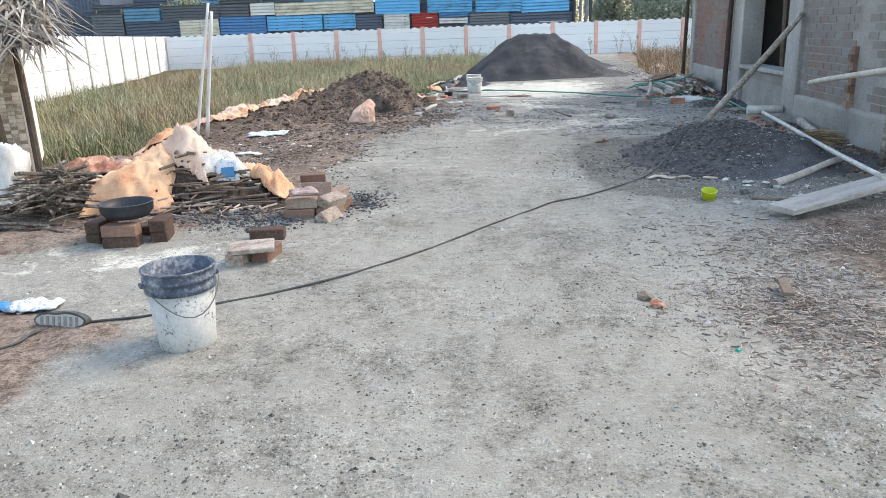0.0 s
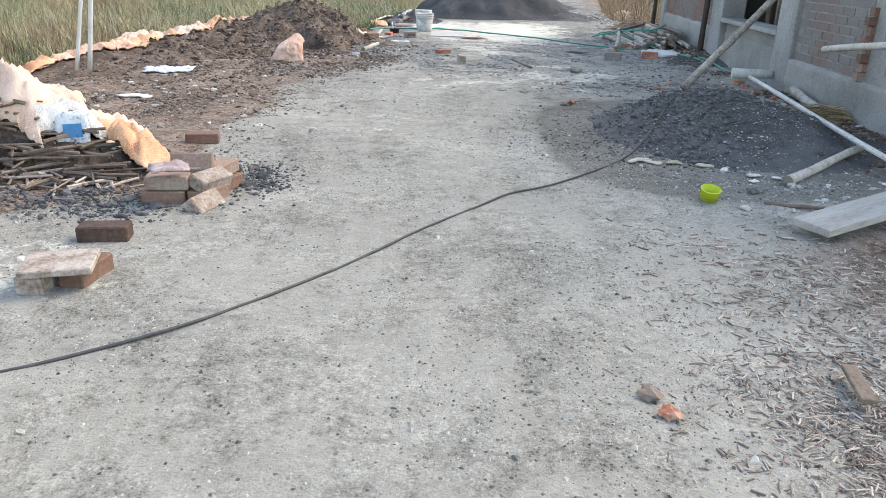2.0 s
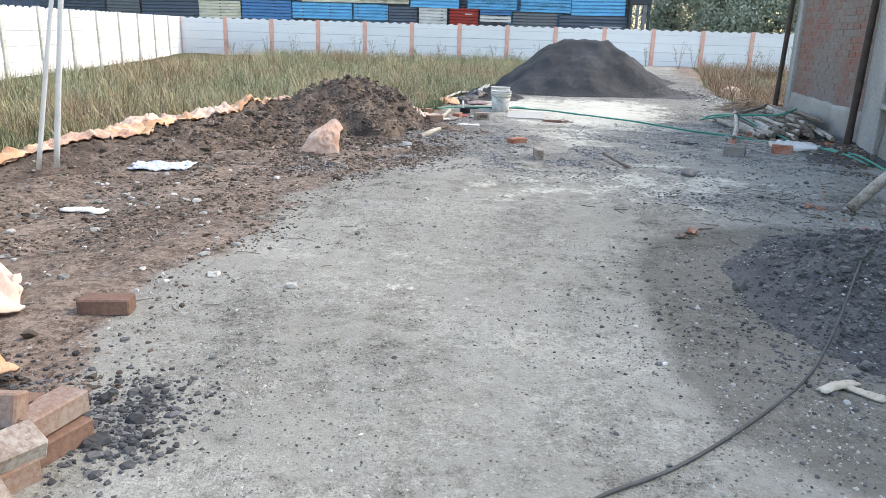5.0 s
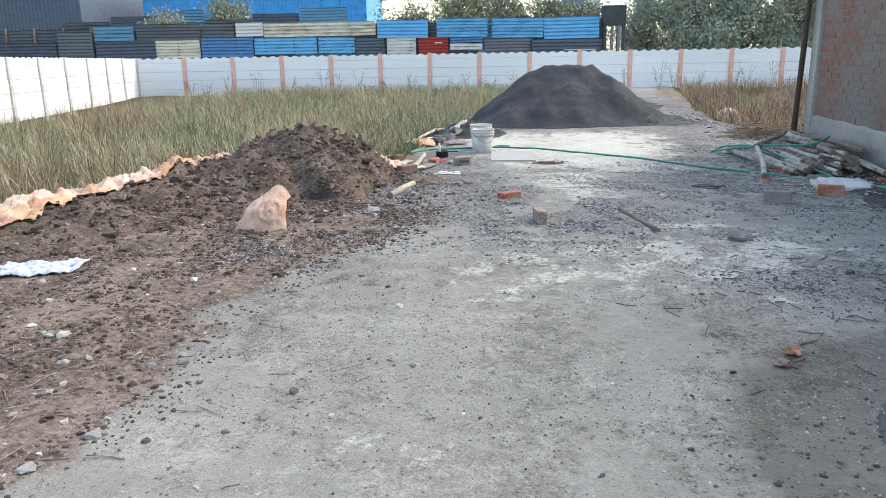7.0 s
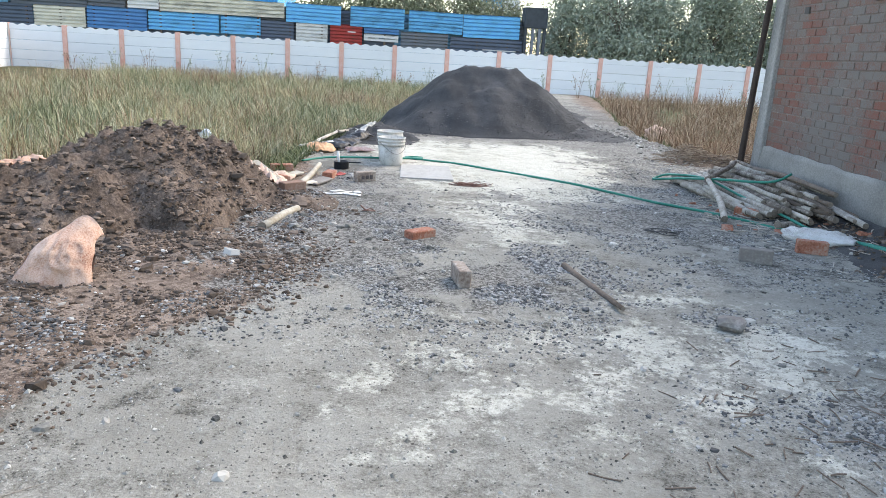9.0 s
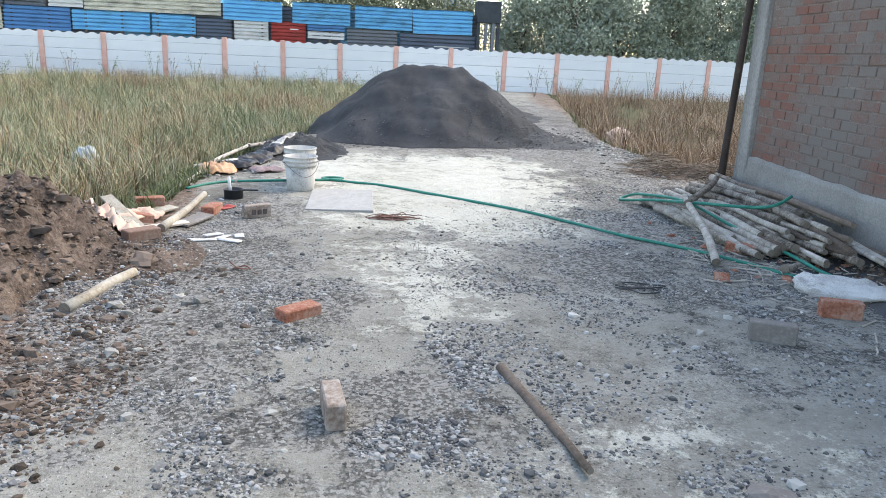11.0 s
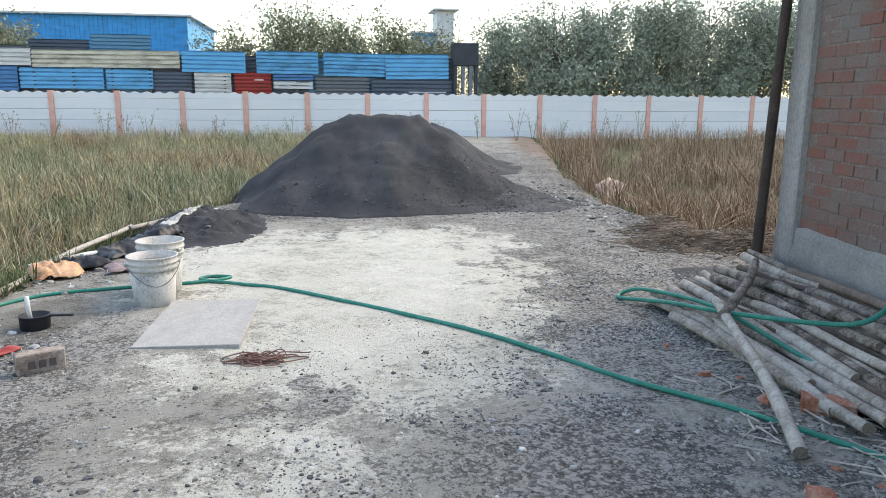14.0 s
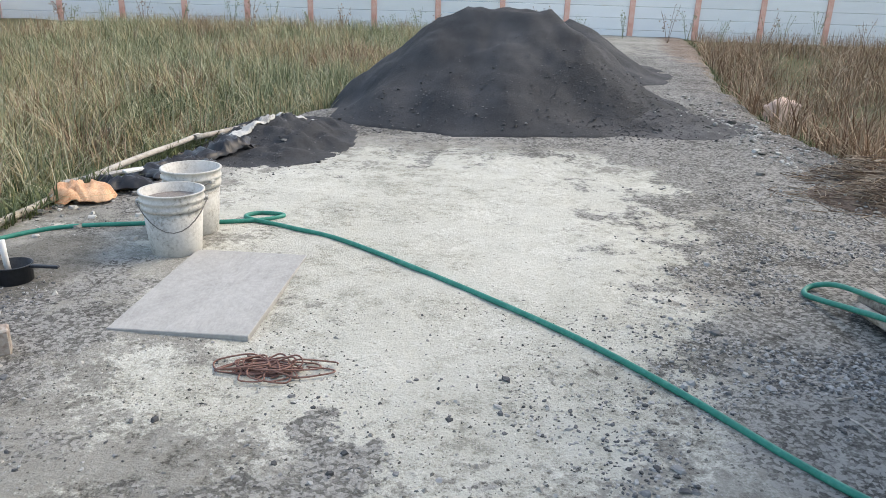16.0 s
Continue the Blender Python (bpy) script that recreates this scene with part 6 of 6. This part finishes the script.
dv = np.stack([nt.normal(0.05, 0.22, k), nt.uniform(-0.7, -0.3, k), nt.uniform(-0.35, -0.1, k)], -1) * nt.uniform(0.6, 1.3, (k, 1))
sv = np.stack([np.full(k, 0.011), nt.normal(0, 0.004, k), nt.normal(0, 0.006, k)], -1)
v = np.stack([p0 - sv, p0 + sv, p0 + dv * 0.6 + sv * 0.8, p0 + dv * 0.6 - sv * 0.8, p0 + dv + np.array([0, 0, -0.04])], 1).reshape(-1, 3)
o = np.arange(k)[:, None] * 5
th = bpy.data.meshes.new("thatch")
th.from_pydata(v.tolist(), [], (o + np.array([0, 1, 2, 3])).tolist() + (o + np.array([3, 2, 4])).tolist())
th.materials.append(M["thatch"])
tho = new("thatch", th)
tho.parent = hut
bm = bmesh.new()
vs = [bm.verts.new(c) for c in ((-2.1, -0.4, 1.28), (0.7, -0.4, 1.28), (0.7, 1.25, 2.02), (-2.1, 1.25, 2.02), (0.7, 2.9, 1.28), (-2.1, 2.9, 1.28))]
bm.faces.new((vs[0], vs[1], vs[2], vs[3]))
bm.faces.new((vs[3], vs[2], vs[4], vs[5]))
r = bmesh.ops.extrude_face_region(bm, geom=list(bm.faces))
bmesh.ops.translate(bm, verts=[g for g in r["geom"] if isinstance(g, bmesh.types.BMVert)], vec=(0, 0, 0.06))
part("roof_bed", bm, "thatch", hut)


def brush(name, x, y, rx, ry, h, k, material, label, seed, r=(0.008, 0.022), ln=(0.3, 0.9)):
    rng = random.Random(seed)
    bm = bmesh.new()
    for i in range(k):
        cx, cy = x + rng.gauss(0, rx / 2), y + rng.gauss(0, ry / 2)
        q = max(0, 1 - ((cx - x) / rx) ** 2 - ((cy - y) / ry) ** 2)
        a, l_ = rng.uniform(0, 6.28), rng.uniform(*ln)
        d = Vector((math.cos(a), math.sin(a), rng.uniform(-0.25, 0.25))) * l_ / 2
        d.z *= min(1.0, 0.05 + 3 * h * q)
        c = Vector((cx, cy, float(top_z(np.array([cx]), np.array([cy]))[0]) + 0.003 + rng.uniform(0, h) * q + abs(d.z)))
        tube([c - d, c + Vector((rng.uniform(-1, 1), rng.uniform(-1, 1), rng.uniform(-0.5, 0.5))) * l_ * 0.05, c + d], rng.uniform(*r), 5, bm)
    return tagged(part(name, bm, material), label, "brushwood", kind="stuff")


brush("brushwood", -2.8, 5.3, 0.42, 0.5, 0.36, 170, "wood", "heap of dry sticks and brushwood beside the hut", 1, (0.004, 0.015), (0.25, 0.7))
brush("scrap_wood", -1.75, 5.45, 0.6, 0.35, 0.06, 90, "dark_wood", "dark scrap wood and bark under the sacks", 2, (0.005, 0.014), (0.15, 0.45))
brush("scrap_wood", -1.65, 5.25, 0.55, 0.18, 0.05, 40, "pink_chip", "reddish split wood under the sacks", 3, (0.005, 0.012), (0.15, 0.45))
brush("wood_chips", 1.85, 2.75, 0.55, 0.65, 0.012, 2600, "pink_chip", "scatter of small wood chips and twigs on the ground", 4, (0.001, 0.0032), (0.012, 0.05))
brush("wood_chips", 2.1, 3.8, 0.7, 0.9, 0.012, 1200, "pink_chip", "scatter of small wood chips and twigs on the ground", 5, (0.001, 0.004), (0.015, 0.055))
brush("straw_heap", 4.15, 7.65, 0.3, 0.3, 0.12, 260, "straw", "small heap of brown straw beside the wall", 6, (0.002, 0.004), (0.1, 0.3))
for k, (sx_, sy_) in enumerate(((5.3, 17.3), (5.75, 17.2), (5.5, 17.9), (6.1, 18.2), (5.9, 17.0))):
    brush("straw_clump", sx_, sy_, 0.5, 0.35, 0.2, 650, "matted", "matted clump of brown roots and straw beside the logs", 20 + k, (0.0015, 0.004), (0.05, 0.2))
heap("soil_heap", 5.6, 17.35, 0.8, 0.6, 0.14, "soil", "low heap of dark soil under the straw", "soil heap", 55, rough=0.1, res=0.04, crest=0.06)
brush("twigs", 2.9, 9.2, 1.3, 1.2, 0.01, 220, "dark_wood", "twigs and splinters strewn on the ground", 7, (0.002, 0.004), (0.03, 0.12))
brush("twigs", 4.2, 13.2, 0.8, 1.4, 0.02, 220, "wood", "splinters and twigs strewn round the logs", 8, (0.002, 0.006), (0.04, 0.18))
brush("twigs", -1.6, 8.0, 1.3, 2.0, 0.01, 240, "wood", "twigs and straw strewn over the soil", 9, (0.0015, 0.004), (0.04, 0.15))

# ---- strewn stones, too many to count ----
def stones(name, xs, ys, size, material, label, seed):
    nr = np.random.RandomState(seed)
    k = len(xs)
    if size > 0.005:   # a five-sided lump with a flat-cut top; the underside is sunk in the ground
        v0 = np.array([(math.cos(1.257 * i), math.sin(1.257 * i), -0.35) for i in range(5)] + [(0.72 * math.cos(1.257 * i + 0.5), 0.72 * math.sin(1.257 * i + 0.5), 0.55) for i in range(5)], float)
        f0 = np.array([(i, (i + 1) % 5, 5 + i) for i in range(5)] + [(5 + i, (i + 1) % 5, 5 + (i + 1) % 5) for i in range(5)] + [(5, 6, 7), (5, 7, 8), (5, 8, 9)])
    else:
        v0 = np.array([(1, 0, -0.3), (0, 1, -0.3), (-1, 0, -0.3), (0, -1, -0.3), (0, 0, 1)], float)
        f0 = np.array([(0, 1, 4), (1, 2, 4), (2, 3, 4), (3, 0, 4)])
    nv = len(v0)
    s = size * nr.lognormal(0, 0.45, (k, 1, 1))
    a = nr.uniform(0, 6.28, k)
    v = v0[None] * nr.uniform(0.7, 1.15, (k, nv, 1)) + nr.normal(0, 0.13, (k, nv, 3))
    v = v * np.stack([np.ones(k), nr.uniform(0.6, 1, k), nr.uniform(0.35, 0.75, k)], -1)[:, None]
    c, sn = np.cos(a)[:, None], np.sin(a)[:, None]
    v = np.stack([v[..., 0] * c - v[..., 1] * sn, v[..., 0] * sn + v[..., 1] * c, v[..., 2]], -1) * s
    v = v + np.stack([xs, ys, top_z(xs, ys) + s[:, 0, 0] * 0.18], -1)[:, None]
    f = (f0[None] + np.arange(k)[:, None, None] * nv).reshape(-1, 3)
    ob = np_mesh(name, v.reshape(-1, 3), f, material)
    return tagged(ob, label, "stones", kind="stuff")


nr = np.random.RandomState(17)
x, y = nr.uniform(-1.6, 3.4, 210000), 0.2 + nr.uniform(0, 1, 210000) ** 1.6 * 15
keep = (x > soil_edge(y) - 0.2) & (nr.uniform(0, 1, len(x)) < np.clip((vnoise(x, y, 0.6, 75, 4) - 0.38) * 5, 0.12, 1))
stones("gravel", x[keep], y[keep], 0.0038, "stones", "small pale stone chips strewn over the track", 1)


def spots(k, *centres):
    w = np.array([c[4] for c in centres], float)
    i = nr.choice(len(centres), k, p=w / w.sum())
    c = np.array(centres)[i]
    return c[:, 0] + nr.normal(0, 1, k) * c[:, 2] * 0.75, c[:, 1] + nr.normal(0, 1, k) * c[:, 3] * 0.75


x, y = spots(98000, (0.28, 12.9, 0.45, 0.8, 3), (1.2, 11.4, 0.8, 0.5, 2), (1.3, 12.4, 0.9, 0.5, 1), (2.9, 13.0, 0.8, 1.0, 3), (3.5, 12.3, 0.8, 1.2, 2), (4.4, 15.6, 0.6, 1.4, 2), (2.7, 9.3, 0.6, 0.3, 0.7), (2.3, 10.4, 0.25, 0.2, 0.4), (3.3, 10.8, 0.9, 0.9, 0.5), (3.0, 6.3, 1.2, 0.6, 0.5), (1.0, 10.8, 0.9, 0.5, 2), (-0.8, 10.2, 0.5, 0.35, 1), (1.65, 11.2, 0.3, 0.5, 1), (0.2, 14.2, 0.4, 1.0, 1), (3.8, 14.6, 0.5, 0.9, 1.2))
keep = nr.uniform(0, 1, len(x)) < np.clip((vnoise(x, y, 0.35, 71, 4) - 0.45) * 9, 0.004, 1)
stones("gravel", x[keep], y[keep], 0.0060, "dark_stones", "dark crushed stone chippings in patches on the track", 2)
x, y = spots(34000, (-1.8, 8.2, 1.2, 1.6, 3), (-1.2, 10.6, 1.2, 0.8, 3), (-0.3, 11.4, 0.8, 0.8, 3), (-2.6, 6.9, 1.0, 0.8, 1), (-0.5, 13.2, 0.5, 0.5, 1), (-0.6, 5.6, 0.3, 0.3, 0.6))
keep = nr.uniform(0, 1, len(x)) < np.clip((vnoise(x, y, 0.4, 73, 4) - 0.40) * 6, 0.05, 1) * np.clip(1 - (x - soil_edge(y)) * 4.0, 0.006, 1)
stones("soil_clods", x[keep], y[keep], 0.0095, "clods", "crumbly brown clods and stones over the soil", 3)
x, y = spots(3000, (-1.7, 12.4, 0.7, 1.0, 3), (-2.5, 11.0, 0.5, 0.9, 2), (-0.7, 12.9, 0.5, 0.5, 2), (-1.2, 11.6, 0.8, 0.6, 2))
stones("soil_clods", x, y, 0.019, "clods", "dark clods on the dug soil ridge", 6)
x, y = spots(9000, (2.6, 7.0, 0.7, 0.7, 3), (3.3, 7.1, 0.9, 0.8, 2), (2.1, 6.5, 0.6, 0.6, 2), (3.9, 20.2, 0.8, 0.6, 2), (3.0, 20.0, 1.4, 0.5, 2), (0.5, 18.6, 0.4, 0.8, 2))
stones("gravel", x, y, 0.006, "grit", "grit and lumps on the sand heaps", 7)
x, y = spots(1700, (4.0, 20.0, 0.6, 0.5, 3), (3.2, 19.7, 1.2, 0.4, 2), (1.4, 19.9, 0.9, 0.4, 2), (4.7, 20.8, 0.5, 0.8, 2))
stones("gravel", x, y, 0.009, "grit", "lumps of caked sand at the heap's foot", 11)
x, y = spots(700, (2.75, 7.2, 0.45, 0.5, 1), (2.2, 6.1, 0.8, 0.25, 1), (2.6, 5.4, 0.4, 0.3, 2))
stones("gravel", x, y, 0.0065, "dark_stones", "grey chips and grit strewn over the sand heap", 12)
x, y = spots(2600, (2.75, 7.15, 0.35, 0.55, 3), (2.5, 6.6, 0.3, 0.4, 1), (3.1, 7.7, 0.4, 0.4, 1))
stones("gravel", x, y, 0.0125, "crust", "crumbled dry crust on the spread sand", 15)
x, y = spots(2600, (-0.52, 5.5, 0.16, 0.2, 2), (-1.35, 4.95, 0.4, 0.16, 3), (-1.0, 5.6, 0.3, 0.3, 1))
stones("gravel", x, y, 0.009, "grit", "dark coal-grey stone chips round the brick stack", 16)
x, y = spots(1300, (-1.8, 8.2, 1.2, 1.6, 2), (3.4, 10, 1.0, 1.6, 1), (0.4, 12.2, 0.8, 1, 1), (3.3, 5.3, 0.6, 0.4, 0.6), (4.1, 8.6, 0.5, 0.8, 1.5), (5.3, 19.6, 0.35, 2.2, 5), (0.0, 17.0, 0.3, 1.0, 1))
stones("rubble", x, y, 0.018, "stones", "broken brick and mortar rubble", 4)
x, y = spots(420, (-1.8, 8.4, 1.3, 1.8, 4), (-0.6, 11.4, 0.8, 0.7, 1.5), (-2.2, 6.9, 0.8, 0.6, 1), (3.1, 5.3, 0.5, 0.3, 0.7), (4.0, 9.0, 0.5, 0.8, 2), (3.6, 12.4, 0.9, 1.2, 1.5), (5.3, 19.0, 0.5, 1.4, 2), (0.0, 16.0, 0.3, 1.4, 1), (1.0, 5.5, 1.2, 2.5, 1.2), (-1.7, 3.6, 0.5, 0.5, 0.5))
stones("rubble", x, y, 0.013, "pale_chips", "pale mortar crumbs and plastic scraps on the ground", 8)
u_, o_ = nr.uniform(2.2, 10.2, 5200), 0.04 + np.abs(nr.normal(0, 0.28, 5200))
x, y = 5.34 - 0.1142 * u_ - 0.9935 * o_, 15.75 - 0.9935 * u_ + 0.1142 * o_
keep = vnoise(x, y, 0.5, 79, 3) > 0.42
stones("rubble", x[keep], y[keep], 0.013, "clods", "dark crumbled soil and rubble along the house foot", 14)
x, y = spots(60, (4.0, 9.2, 0.5, 0.5, 3), (4.3, 13.3, 0.5, 0.8, 2), (3.6, 8.9, 0.5, 0.5, 1))
stones("rubble", x, y, 0.03, "red_brick", "broken red brick pieces", 5)
for sx_, sy_, r_, m_, lab in ((2.5, 10.36, 0.075, "mortar", "grey shoe-sized stone on the track"), (2.44, 19.8, 0.09, "pale_brick", "pale stone at the sand heap's foot"), (2.78, 19.62, 0.1, "pale_brick", "pale stone at the sand heap's foot"), (1.16, 3.0, 0.032, "red_brick", "orange brick crumb on the track"),
                             (1.13, 3.1, 0.035, "clods", "dark soil clod on the track"), (2.0, 8.25, 0.035, "red_brick", "orange brick crumb on the track"), (1.9, 8.13, 0.03, "clods", "dark clod on the track"), (1.35, 2.5, 0.012, "teal", "small teal plastic scrap"), (0.0, 12.95, 0.08, "clods", "dark lump of dug soil")):
    bm = bmesh.new()
    bmesh.ops.create_icosphere(bm, subdivisions=2, radius=r_)
    for v in bm.verts:
        v.co *= 1 + 0.75 * noise.noise(v.co * (1.5 / r_) + Vector((sx_ * 3, sy_, 0)))
        v.co.z *= 0.6
    ob = part("stone", bm, m_)
    ob.location = (sx_, sy_, ground_z(sx_, sy_) + r_ * 0.4)
    tagged(ob, lab, "stone")

# ---- the bricks of the house walls, last ----
rb = random.Random(6)
one = brick_bm(BRICK[0], 0.06, BRICK[2], 0.003)
one_me = bpy.data.meshes.new("brick")
one.to_mesh(one_me)
one.free()
one_me.materials.append(M["brick_wall"])
grey_me = one_me.copy()
grey_me.materials.clear()
grey_me.materials.append(M["brick_grey"])
rest = bmesh.new()


def courses(parent, u0, u1, z0, z1, parts_z, inset=0.036, mesh=one_me):
    row, z = 0, z0
    while z < z1:
        u = u0 + (0.118 if row % 2 else 0.0)
        while u + BRICK[0] <= u1 + 0.02:
            y_ = inset + 0.03 * (inset < 0.02) + rb.uniform(-0.004, 0.004)
            if z < parts_z:
                o = bpy.data.objects.new("brick", mesh)
                scene.collection.objects.link(o)
                o.parent = parent
                o.matrix_basis = Matrix.Translation((u + BRICK[0] / 2, y_, z)) @ Matrix.Rotation(rb.uniform(-0.012, 0.012), 4, "Y")
            else:
                box(rest, u, u + BRICK[0], y_ - 0.03, y_ + 0.03, z, z + BRICK[2])
            u += 0.2365
        z += 0.0845
        row += 1


courses(wall_far, 0.25, 3.36, 0.475, 2.2, 2.3)
courses(wall_mid, 6.64, 8.2, 0.37, 3.05, 1.7, mesh=grey_me)
courses(wall_near, 8.45, 10.1, 0.37, 3.0, 0.0, 0.004)
rest_ob = part("brick_courses", rest, "brick_rest", wall_far)
rest_ob["kind"] = "stuff"
